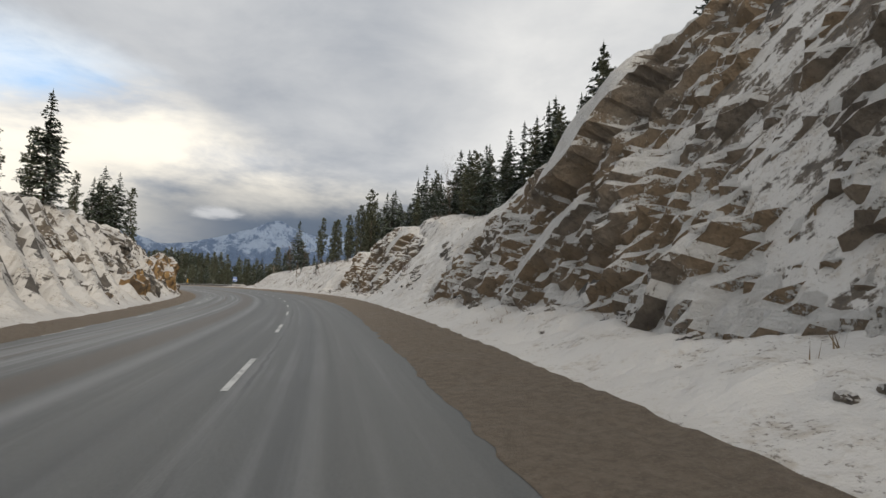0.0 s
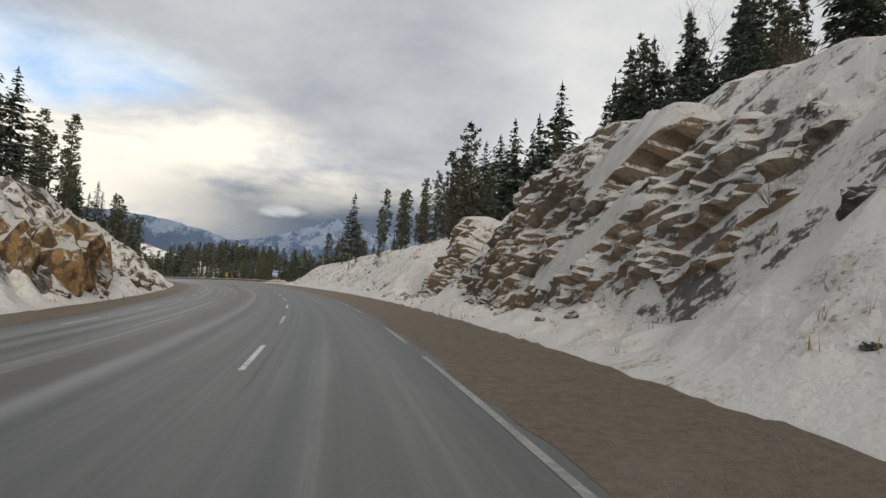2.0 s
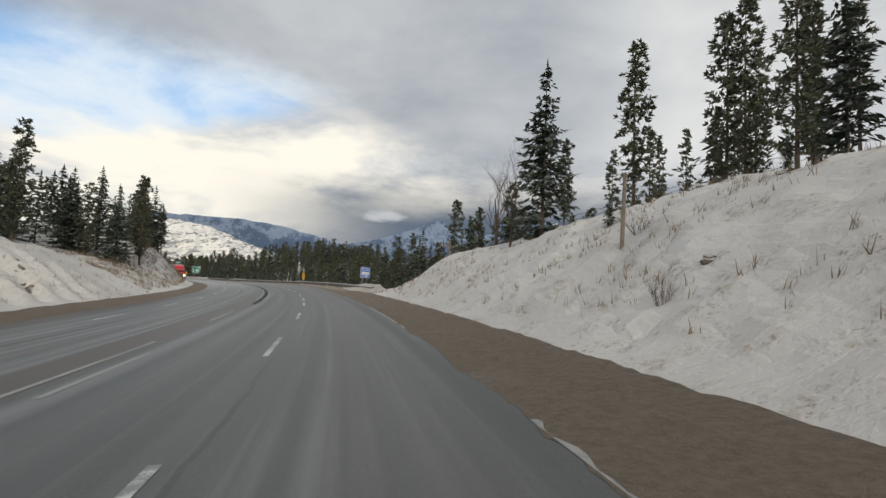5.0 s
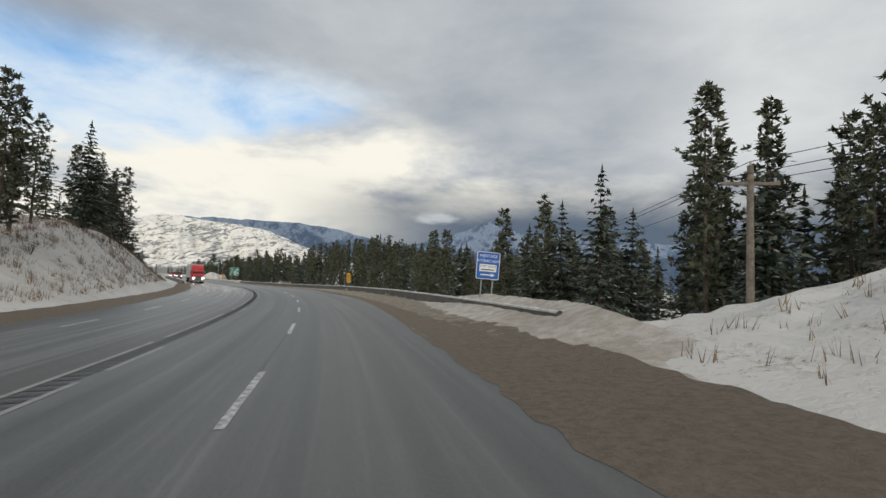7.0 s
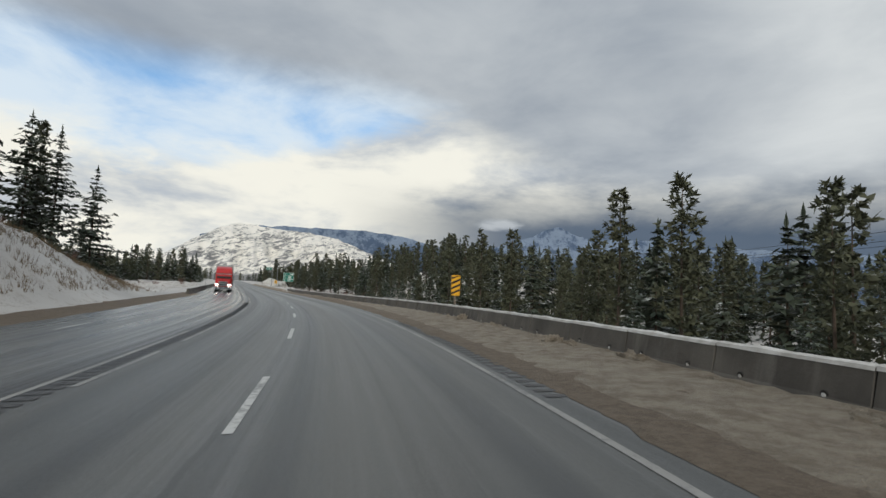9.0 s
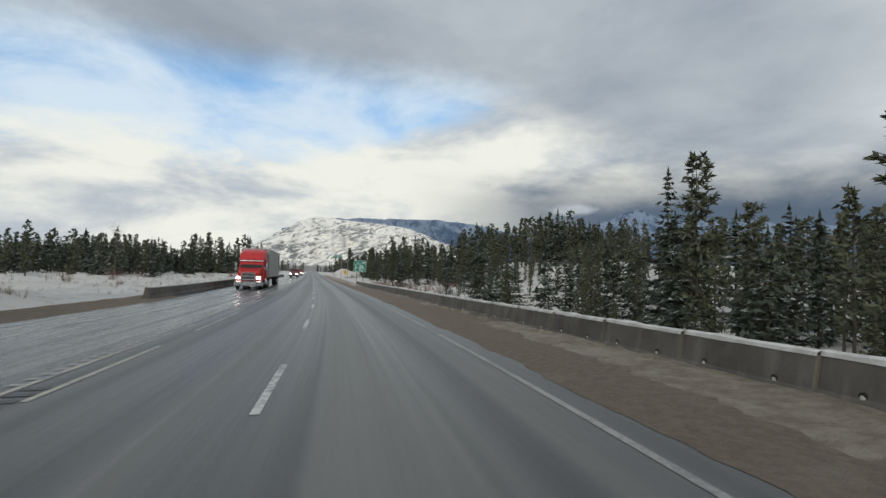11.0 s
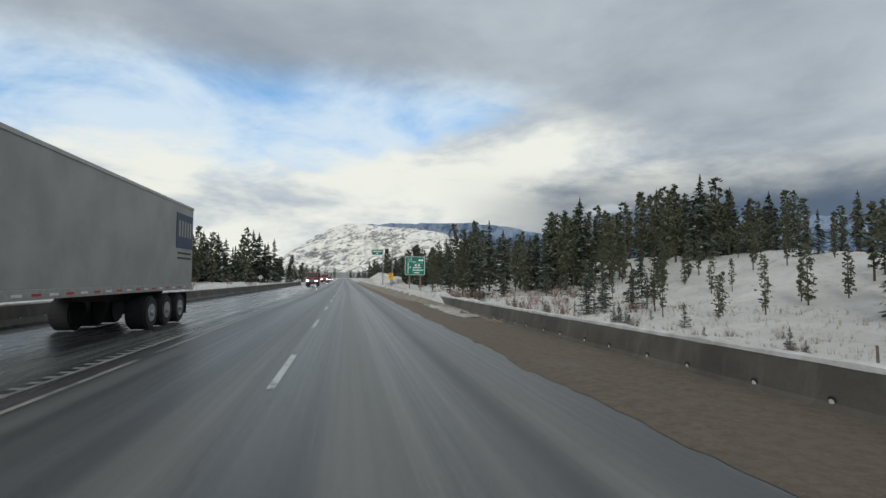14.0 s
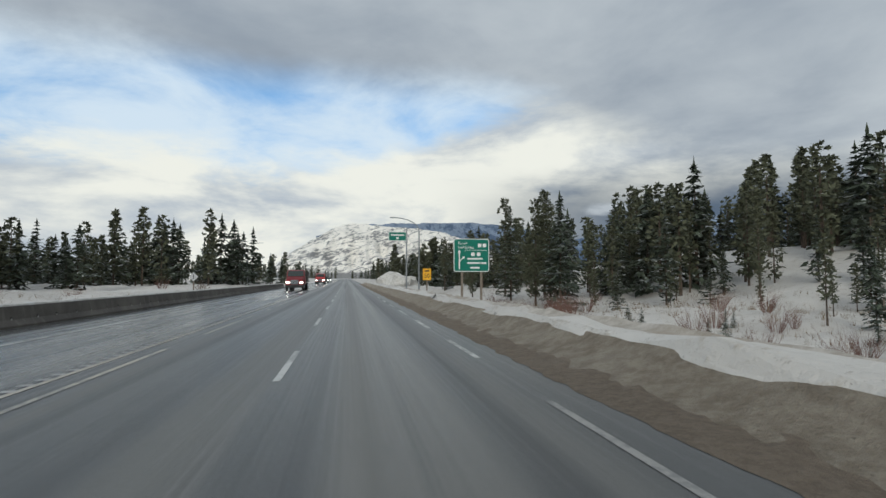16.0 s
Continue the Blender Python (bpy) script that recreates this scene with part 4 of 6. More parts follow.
def pine_crown(height, spread, start, seed, coarse=1.0):
    """Irregular limbs that carry tufts of long needles, with gaps between them, over a bare lower stem."""
    rng = np.random.RandomState(seed)
    centres, along, across = [], [], []
    size = coarse ** 0.5
    z = start * height
    while z < height * 0.99:
        u = (z - start * height) / (height * (1 - start))
        reach = spread * (0.55 + 0.55 * min(1, u * 3.5) - 0.72 * max(0, u - 0.25)) * (1.0 if u < 0.85 else (1 - u) / 0.15 * 0.6 + 0.4) * rng.uniform(0.75, 1.2)
        for b in range(max(3, int(rng.randint(4, 8) / coarse ** 0.4))):
            a = rng.uniform(0, 2 * math.pi)
            length = reach * rng.uniform(0.40, 1.12)
            lift = rng.uniform(-0.22, 0.30)
            out = np.array([math.cos(a), math.sin(a), lift])
            side = np.array([-math.sin(a), math.cos(a), 0.0])
            for t in np.linspace(0.15, 0.85, 3):
                centres.append(out * length * t + np.array([0, 0, z]))
                along.append(out * length * 0.17)
                across.append(np.array([0, 0, 0.02]))
            for q in range(max(2, int(length * 5.4 / coarse))):
                t = rng.uniform(0.25, 1.05)
                tuft = out * length * t + side * rng.uniform(-0.42, 0.42) * length * (1.15 - t) + np.array([0, 0, z + rng.uniform(-0.1, 0.22)])
                for k in range(max(3, int(6 / coarse ** 0.5))):
                    dirn = rng.normal(size=3) * np.array([1, 1, 0.7]) + np.array([0, 0, 0.2]) + out * 0.6
                    dirn /= np.linalg.norm(dirn)
                    lay = np.cross(dirn, rng.normal(size=3))
                    lay /= np.linalg.norm(lay) + 1e-6
                    centres.append(tuft + dirn * 0.12 * size)
                    along.append(dirn * rng.uniform(0.12, 0.21) * size)
                    across.append(lay * rng.uniform(0.032, 0.066) * coarse)
        z += rng.uniform(0.17, 0.32) * coarse ** 0.5
    return pieces(centres, along, across)


SHAPES = {"spruce": [(2.7, 0.04, 11, 1.0), (2.25, 0.03, 12, 1.0), (3.0, 0.05, 13, 0.9), (2.0, 0.07, 14, 0.9)],
          "pine": [(1.25, 0.12, 21), (1.05, 0.20, 22), (1.45, 0.10, 23), (0.95, 0.26, 24)]}


def conifer(kind, shape, coarse=1.0):
    tree = new("spruce_tree" if kind == "spruce" else "pine_tree")
    stem = new("trunk", trunk_mesh(9.8, 0.11, 0.0, shape[2]))
    crown = new("crown", quads_fast("crown", spruce_crown(10, *shape, coarse=coarse) if kind == "spruce" else pine_crown(10, *shape, coarse=coarse), SPRUCE if kind == "spruce" else PINE))
    stem.parent = crown.parent = tree
    tagged(stem, "bare brown bark")
    if kind == "spruce":
        tagged(tree, "dark green spruce dusted with snow, rooted in the snowy ground", "tree", group="roadside spruces")
    else:
        tagged(tree, "dark green pine with a bare lower stem on snowy ground", "tree", group="roadside pines")
    return tree


PATTERNS = {kind: [conifer(kind, q, 1.3) for q in rows] for kind, rows in SHAPES.items()}
MIDDLE = {kind: [conifer(kind, q, 2.6) for q in rows] for kind, rows in SHAPES.items()}
COARSE = {"spruce": [spruce_crown(10, *q, coarse=4.2).reshape(-1, 3) for q in SHAPES["spruce"]],
          "pine": [pine_crown(10, *q, coarse=5.0).reshape(-1, 3) for q in SHAPES["pine"]]}
FINER = {"spruce": [spruce_crown(10, *q, coarse=3.0).reshape(-1, 3) for q in SHAPES["spruce"]],
         "pine": [pine_crown(10, *q, coarse=3.3).reshape(-1, 3) for q in SHAPES["pine"]]}
FAR = {"spruce": [], "pine": []}
FAR_STEMS = []


def plant_far(kind, i, x, y, z, height, turn, crowns):
    """A far tree, for the joined woods."""
    v = crowns[kind][i % 4] * (height / 10)
    c, q = math.cos(turn), math.sin(turn)
    FAR[kind].append(np.stack([v[:, 0] * c - v[:, 1] * q + x, v[:, 0] * q + v[:, 1] * c + y, v[:, 2] + z], -1))
    r = 0.016 * height
    for a in (0.4, 1.97):
        dx, dy = r * math.cos(a), r * math.sin(a)
        FAR_STEMS.append(((x - dx, y - dy, z - 0.5), (x + dx, y + dy, z - 0.5), (x + dx * 0.3, y + dy * 0.3, z + height * 0.8), (x - dx * 0.3, y - dy * 0.3, z + height * 0.8)))


USED = set()


def plant(kind, i, s, d, height, turn=0.0, sink=0.15):
    x, y, z = place(s, d, ground_height(s, d) - sink)
    pattern = (PATTERNS if -27 < d < 27 else MIDDLE)[kind][i % 4]
    m = pose(x, y, z, 0, 0, turn) @ Matrix.Diagonal((height / 10 * 1.0, height / 10 * 1.0, height / 10, 1))
    if pattern.name not in USED:
        USED.add(pattern.name)
        pattern.matrix_basis = m
        return pattern
    old = pattern.matrix_basis.copy()
    pattern.matrix_basis = Matrix()
    made = copy_thing(pattern, Matrix())
    pattern.matrix_basis = old
    made.matrix_basis = m
    return made


# trees told apart one by one: kind, shape, along, across, height
for kind, i, s, d, h in [
        ("pine", 2, 81.7, 15.0, 11.5), ("pine", 0, 83.7, 14.0, 9.5), ("spruce", 0, 79.5, 23.4, 14), ("spruce", 2, 74, 26.6, 14.5), ("spruce", 1, 85.2, 24.6, 12.5),
        ("spruce", 1, 118.8, 12.9, 11.5), ("pine", 2, 104.5, 15.8, 8.0), ("pine", 0, 99, 17, 8.8), ("pine", 2, 93.5, 19, 10), ("pine", 1, 96, 21, 10.5), ("spruce", 0, 91.5, 21.5, 11.5),
        ("spruce", 2, 89, 22, 11.5), ("spruce", 3, 106, 20, 9), ("pine", 0, 110, 18, 9), ("spruce", 1, 139, -26.9, 12), ("spruce", 3, 134, -25, 10.5), ("spruce", 0, 127.4, -21.8, 6.5),
        ("spruce", 0, 163, 18.7, 11.5), ("spruce", 3, 164.5, 16.7, 9.8), ("spruce", 1, 163.4, 22.8, 11.2), ("spruce", 3, 153.5, 15.5, 10.5), ("spruce", 0, 150, 19.5, 9.5), ("spruce", 1, 157, 18, 9.5),
        ("spruce", 0, 146, 19, 9), ("spruce", 2, 142, 22, 10.5), ("pine", 2, 187.6, 31, 9.2), ("pine", 0, 204.4, 36.4, 12), ("pine", 2, 206.4, 36.7, 10.8), ("spruce", 1, 218.9, -20.7, 12), ("spruce", 0, 224.6, -19, 11.5),
        ("spruce", 2, 213, -21, 11), ("spruce", 3, 207, -22, 12), ("spruce", 2, 238.5, 12.4, 8.2), ("spruce", 0, 250, 19, 8.5), ("spruce", 1, 222, 18, 9.5), ("spruce", 2, 231, 20, 8.5),
        ("spruce", 1, 46, -18.5, 8.5), ("spruce", 3, 44, -22, 7), ("pine", 2, 42, -27, 9), ("pine", 0, 47, -25, 8)]:
    plant(kind, i, s, d, h, (s * 37) % 360)


def grove(count, s0, s1, d0, d1, kinds, heights, seed, clump=0.0, gap=2.2, far=False):
    r = random.Random(seed)
    spots = []
    tries = 0
    while len(spots) < count and tries < count * 40:
        tries += 1
        s, d = r.uniform(s0, s1), r.uniform(d0, d1)
        if clump and fbm(s * 0.045 + seed, d * 0.045, 8.0) < clump:
            continue
        if any((s - a) ** 2 + (d - b) ** 2 < gap * gap for a, b in spots):
            continue
        spots.append((s, d))
        kind, i, h, turn = r.choice(kinds), r.randrange(4), r.uniform(*heights), r.uniform(0, 360)
        if far:
            x, y, z = place(s, d, ground_height(s, d) - 0.15)
            plant_far(kind, i, x, y, z, h, turn, FINER)
        else:
            plant(kind, i, s, d, h, turn)


grove(20, 8, 75, 15, 21, ["spruce", "pine", "spruce"], (6, 9.5), 31)
grove(40, -5, 86, 20, 40, ["spruce", "pine", "spruce"], (8, 12.5), 32)
grove(14, 86, 112, 26, 44, ["spruce", "pine"], (7, 10), 55)
grove(18, 84, 114, 18, 30, ["pine", "pine", "spruce"], (6.5, 9.5), 51, gap=2.0)
grove(28, 26, 62, 15, 21, ["spruce", "pine", "spruce"], (5, 8.5), 54, gap=1.7)
grove(26, 380, 418, -42, -19, ["pine", "spruce"], (9.5, 14), 64, gap=2.2, far=True)
grove(26, 292, 345, 24, 52, ["pine", "pine", "spruce"], (4.0, 6.6), 63, gap=2.6)
grove(14, 240, 264, 19, 36, ["spruce", "pine"], (7, 11), 52)
grove(16, 248, 290, 40, 70, ["pine", "pine", "spruce"], (6, 9), 53, gap=2.0)
grove(14, 112, 146, 16, 40, ["spruce", "pine"], (7, 11), 33)
grove(34, 166, 240, 13, 22, ["spruce", "spruce", "pine"], (4, 7), 56, gap=2.0)
grove(105, 140, 236, 16, 46, ["spruce", "pine", "pine"], (8.5, 13.5), 34, gap=2.3)
grove(22, 205, 250, 24, 55, ["pine", "pine", "spruce"], (8, 12), 35)
grove(52, 285, 350, 44, 90, ["pine", "pine", "spruce"], (4.8, 7.8), 46, 0.05, 1.7, True)
grove(52, 335, 400, 19, 54, ["pine", "pine", "pine", "spruce"], (9.5, 14.5), 44, 0.02, 1.7)
grove(24, 20, 112, -42, -20, ["spruce", "pine"], (6, 10), 37)
grove(24, 76, 118, -27, -18.5, ["spruce", "pine"], (5.5, 8.5), 57, gap=1.8)
grove(12, 34, 52, -26, -18, ["spruce", "pine"], (4.5, 7), 58, gap=1.6)
grove(34, 112, 236, -46, -20, ["spruce", "spruce", "pine"], (7, 12), 38)
grove(20, 150, 206, -24, -16.5, ["spruce", "pine", "spruce"], (6.5, 11), 43)
grove(120, 290, 410, -80, -32, ["spruce", "pine", "spruce"], (5.8, 9.4), 39, -0.1, 1.9, True)
grove(170, 150, 300, 50, 128, ["pine", "pine", "spruce"], (9, 14), 40, -0.15, 2.4, True)
grove(150, 345, 418, 40, 128, ["pine", "pine", "spruce"], (12, 18), 45, -0.02, 2.0, True)
grove(70, 150, 330, -118, -45, ["pine", "spruce"], (6, 10), 42, -0.05, 3.0, True)
grove(180, 330, 418, -115, -40, ["pine", "pine", "spruce"], (7, 11), 47, -0.1, 1.9, True)


# ---- far woods ----
def far_woods():
    rng = random.Random(77)

    def field(count, s0, s1, d0, d1, heights, clump):
        made = 0
        tries = 0
        while made < count and tries < count * 30:
            tries += 1
            s, d = rng.uniform(s0, s1), rng.uniform(d0, d1)
            if fbm(s * 0.02, d * 0.02, 6.0) < clump:
                continue
            x, y, z = place(s, d, -2.5)
            plant_far(rng.choice(["pine", "pine", "spruce"]), rng.randrange(4), x, y, z, rng.uniform(*heights), rng.uniform(0, 6.28), COARSE)
            made += 1

    field(260, 420, 760, 132, 420, (9, 15), -0.2)
    field(330, 424, 800, -260, -24, (10, 15), -0.12)
    field(270, 430, 800, 20, 132, (12, 18), -0.08)
    field(90, 20, 300, 135, 330, (9, 15), -0.3)
    field(120, 760, 1100, -240, 240, (9, 14), -0.3)
    for kind, material in (("spruce", SPRUCE), ("pine", PINE)):
        ob = new("far_woods", quads_fast("far_woods", np.concatenate(FAR[kind]), material))
        tagged(ob, "dark conifer woods on the snowy valley floor", "woods", kind="stuff")
    ob = new("far_stems", quads_fast("far_stems", np.array(FAR_STEMS), BARK))
    tagged(ob, "bare brown stems of the far conifer woods", "woods", kind="stuff")


far_woods()


def mountain(label, ridge, distance, depth, material, seed, rough=0.25):
    """A far range: ridge = (azimuth to the left, elevation) in degrees along its crest, seen from the middle of the road."""
    cx, cy = -80.0, 150.0
    az = np.array([r[0] for r in ridge], float)
    el = np.array([r[1] for r in ridge], float)
    order = np.argsort(az)
    az, el = az[order], el[order]
    cols, rows = 200, 30
    verts = []
    for i in range(rows):
        u = i / (rows - 1)
        for j in range(cols):
            a = az[0] + (az[-1] - az[0]) * j / (cols - 1)
            e = np.interp(a, az, el)
            dist = distance + depth * u
            top = math.tan(math.radians(e)) * (distance + depth) + 2.0
            n = noise.ridged_multi_fractal((a * 0.45, u * 1.6, seed), 0.9, 2.1, 5, 1.0, 2.0) - 1.0
            z = -30 + (top + 30) * (u ** 0.9) + n * top * rough * u * (1 - u) * 2.0
            z += fbm(a * 0.8, u * 2, seed + 3) * top * 0.05 * (1 - 0.5 * u)
            verts.append((cx - dist * math.sin(math.radians(a)), cy + dist * math.cos(math.radians(a)), z))
    ob = new("backdrop_mountain", mesh_from("backdrop_mountain", verts, grid_faces(rows, cols), material, True))
    return tagged(ob, label, "mountain", kind="structure")


mountain("broad sunlit snow-covered mountain with dark wooded gullies",
         [(63, -0.6), (61, 0.2), (59.5, 1.1), (57.6, 2.6), (56, 3.6), (54.2, 4.75), (52.6, 5.55), (51.1, 5.96), (49.6, 5.8), (48.2, 5.6), (46.5, 5.5), (44, 5.35), (41, 4.9), (38, 3.7), (34, 2.4), (30, 1.4), (26, 0.9)], 3100, 900, MOUNTAIN, 2.0, 0.4)
# cloud-shaded end of the range: its own ridge, the shade put into its colour
mountain("long mountain ridge under low cloud, its cloud shadow coloured grey-blue",
         [(55, 4.4), (51, 5.7), (47, 5.9), (42, 6.0), (38, 6.0), (34, 5.6), (30, 4.7), (27, 3.6), (24, 2.4), (20, 1.5)], 4150, 200, HAZE_SHADE_MOUNTAIN, 5.0)
# the blue of the haze is put into the peaks' colour
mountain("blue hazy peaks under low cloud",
         [(38, 3.4), (32, 4.2), (28, 4.0), (25, 4.4), (22, 5.3), (19.5, 6.2), (16.6, 7.39), (14.5, 6.3), (12, 5.9), (8, 6.0), (4, 5.6), (0, 5.2), (-10, 4.5), (-25, 3.5)], 4450, 350, HAZE_SHADE_MOUNTAIN, 9.0)


# ---- lettering ----
def lettering(name, text, size, material, parent, m, label=""):
    """Words as a thin mesh, centred at the pose m, in the plane of x and y."""
    curve = bpy.data.curves.new(name, "FONT")
    curve.body, curve.size, curve.align_x, curve.align_y, curve.extrude = text, size, "CENTER", "CENTER", 0.002
    tmp = bpy.data.objects.new("tmp", curve)
    scene.collection.objects.link(tmp)
    bpy.context.view_layer.update()
    me = bpy.data.meshes.new_from_object(tmp.evaluated_get(bpy.context.evaluated_depsgraph_get()))
    bpy.data.objects.remove(tmp)
    me.materials.clear()
    me.materials.append(material)
    ob = new(name, me)
    ob.parent = parent
    ob.matrix_basis = m
    return tagged(ob, label)


SIGN_WHITE = plain("sign_white", (0.78, 0.78, 0.76), 0.4, vary=0.06)
SIGN_BLUE = plain("sign_blue", (0.02, 0.11, 0.42), 0.4)
SIGN_GREEN = plain("sign_green", (0.004, 0.165, 0.115), 0.4)
SIGN_YELLOW = plain("sign_yellow", (0.80, 0.42, 0.02), 0.4)
SIGN_BLACK = plain("sign_black", (0.02, 0.02, 0.02), 0.5)
SIGN_BACK = plain("sign_back_aluminium", (0.42, 0.43, 0.44), 0.45, 0.6)
GALVANISED = plain("galvanised_steel", (0.30, 0.31, 0.32), 0.5, 0.7)
POST_WOOD = plain("weathered_post_wood", (0.20, 0.165, 0.13), 0.85, vary=0.3, bump=0.4)


def rounded_plate(bm, w, h, y0, y1, r=0.06):
    """An upright plate in the plane of x and z, centred, with round corners, from y0 to y1."""
    ring = []
    for cx, cz, a0 in ((w / 2 - r, h / 2 - r, 0), (-w / 2 + r, h / 2 - r, 90), (-w / 2 + r, -h / 2 + r, 180), (w / 2 - r, -h / 2 + r, 270)):
        for k in range(5):
            a = radians(a0 + 22.5 * k)
            ring.append((cx + r * math.cos(a), cz + r * math.sin(a)))
    lo = [bm.verts.new((x, y0, z)) for x, z in ring]
    hi = [bm.verts.new((x, y1, z)) for x, z in ring]
    n = len(ring)
    bm.faces.new(lo)
    bm.faces.new(hi[::-1])
    for i in range(n):
        bm.faces.new((lo[i], hi[i], hi[(i + 1) % n], lo[(i + 1) % n]))
    bmesh.ops.recalc_face_normals(bm, faces=bm.faces)
    return bm


FACE = pose(0, 0, 0, 90, 0, 0)   # turns lettering upright, facing -y


def flat(name, material, parent, x, z, w, h, y=-0.014, label="", r=0.0):
    bm = bmesh.new()
    if r:
        rounded_plate(bm, w, h, -0.003, 0.003, r)
        for v in bm.verts:
            v.co += Vector((x, y, z))
    else:
        box(bm, x - w / 2, y - 0.003, z - h / 2, x + w / 2, y + 0.003, z + h / 2)
    return part(name, bm, material, parent, label)


def stand(thing, s, d, turn=0.0, lean=0.0, h=None):
    x, y, z = place(s, d, ground_height(s, d) if h is None else h)
    thing.matrix_basis = pose(x, y, z, 0, lean, heading(s) + turn)
    return thing


def sign_posts(thing, xs, top, material, r=0.035, depth=0.5):
    for x in xs:
        bm = bmesh.new()
        box(bm, x - r, 0.02, -depth, x + r, 0.02 + 2 * r, top, 0.006)
        part("post", bm, material, thing)


def blue_sign():
    """Blue attraction sign on two posts; foot at z = 0, face towards -y."""
    t = new("road_sign")
    g = ground_height(149.5, 7.0)
    zc = 2.05 - g
    bm = rounded_plate(bmesh.new(), 1.08, 1.24, -0.008, 0.008, 0.07)
    for v in bm.verts:
        v.co.z += zc
    panel = part("panel", bm, SIGN_WHITE, t, "white-edged blue panel")
    flat("field", SIGN_BLUE, panel, 0, zc, 1.03, 1.19, -0.012, "blue sign field", 0.06)
    lettering("lettering", "HERITAGE", 0.185, SIGN_WHITE, panel, Matrix.Translation((0, -0.018, zc + 0.43)) @ FACE)
    lettering("lettering", "ATTRACTION", 0.165, SIGN_WHITE, panel, Matrix.Translation((0, -0.018, zc + 0.20)) @ FACE)
    flat("name_plate", SIGN_WHITE, panel, 0, zc - 0.11, 0.80, 0.33, -0.016, "white name plate", 0.03)
    lettering("lettering", "FORT STEELE", 0.125, SIGN_BLACK, panel, Matrix.Translation((0, -0.022, zc - 0.05)) @ FACE)
    flat("text_bar", SIGN_BLACK, panel, 0, zc - 0.19, 0.62, 0.05, -0.021)
    bm = bmesh.new()
    box(bm, -0.33, -0.019, zc - 0.45, 0.18, -0.015, zc - 0.40)
    v = [bm.verts.new(c) for c in ((0.16, -0.019, zc - 0.51), (0.36, -0.019, zc - 0.425), (0.16, -0.019, zc - 0.34))]
    bm.faces.new(v)
    part("arrow", bm, SIGN_WHITE, panel)
    sign_posts(t, (-0.25, 0.27), zc + 0.5, GALVANISED, 0.028)
    return tagged(stand(t, 149.5, 7.0, -4, 2.5), "blue heritage attraction sign on two steel posts", "road sign")


blue_sign()


def green_sign():
    """Large green destination sign on two wooden posts."""
    t = new("road_sign")
    g = ground_height(328, 10.3)
    zc = 3.5 - g
    bm = rounded_plate(bmesh.new(), 3.05, 2.8, -0.015, 0.015, 0.18)
    for v in bm.verts:
        v.co.z += zc
    panel = part("panel", bm, SIGN_WHITE, t, "white-edged green panel")
    flat("field", SIGN_GREEN, panel, 0, zc, 2.93, 2.68, -0.02, "green sign field", 0.15)
    y = -0.028
    lettering("lettering", "Fernie", 0.32, SIGN_WHITE, panel, Matrix.Translation((-0.75, y, zc + 1.02)) @ FACE)
    lettering("lettering", "Lethbridge", 0.32, SIGN_WHITE, panel, Matrix.Translation((-0.45, y, zc + 0.66)) @ FACE)
    flat("dividing_line", SIGN_WHITE, panel, 0.35, zc + 0.42, 1.9, 0.03, y)
    for x, z in ((0.70, 0.84), (1.12, 0.84), (0.12, 0.08), (0.62, 0.08)):
        flat("route_shield", SIGN_WHITE, panel, x, zc + z, 0.32, 0.32, y, "", 0.10)
    for x, z, w in ((0.30, -0.30, 1.30), (0.20, -0.66, 1.10), (1.05, -0.66, 0.45), (0.30, -1.06, 0.80)):
        flat("text_bar", SIGN_WHITE, panel, x, zc + z, w, 0.14, y)
    flat("arrow_stem", SIGN_WHITE, panel, -1.05, zc - 0.45, 0.10, 1.5, y)
    bm = bmesh.new()
    bm.faces.new([bm.verts.new(c) for c in ((-1.20, y, zc + 0.22), (-0.90, y, zc + 0.22), (-1.05, y, zc + 0.46))])
    part("arrow_head", bm, SIGN_WHITE, panel)
    bm = bmesh.new()
    for a, b in (((-1.02, -0.55), (-0.82, -0.30)), ((-0.82, -0.30), (-0.70, -0.22))):
        tube(bm, (a[0], y, zc + a[1]), (b[0], y, zc + b[1]), 0.04, 0.04, 6)
    bm.faces.new([bm.verts.new(c) for c in ((-0.82, y, zc - 0.12), (-0.66, y, zc - 0.36), (-0.56, y, zc - 0.12))])
    part("exit_arrow", bm, SIGN_WHITE, panel)
    sign_posts(t, (-0.8, 0.85), zc + 1.2, POST_WOOD, 0.09)
    return tagged(stand(t, 328, 10.3, -3), "large green destination sign with white edge on wooden posts", "road sign")


green_sign()


def yellow_sign():
    t = new("road_sign")
    zc = 1.9 - ground_height(330, 6.8)
    bm = rounded_plate(bmesh.new(), 0.72, 1.0, -0.006, 0.006, 0.05)
    for v in bm.verts:
        v.co.z += zc
    panel = part("panel", bm, SIGN_YELLOW, t)
    lettering("lettering", "50", 0.5, SIGN_BLACK, panel, Matrix.Translation((0, -0.010, zc - 0.15)) @ FACE)
    flat("text_bar", SIGN_BLACK, panel, 0, zc + 0.30, 0.42, 0.12, -0.010)
    sign_posts(t, (0.0,), zc + 0.4, POST_WOOD, 0.05)
    return tagged(stand(t, 330, 6.8), "yellow exit speed sign on a wooden post in the snow", "road sign")


yellow_sign()


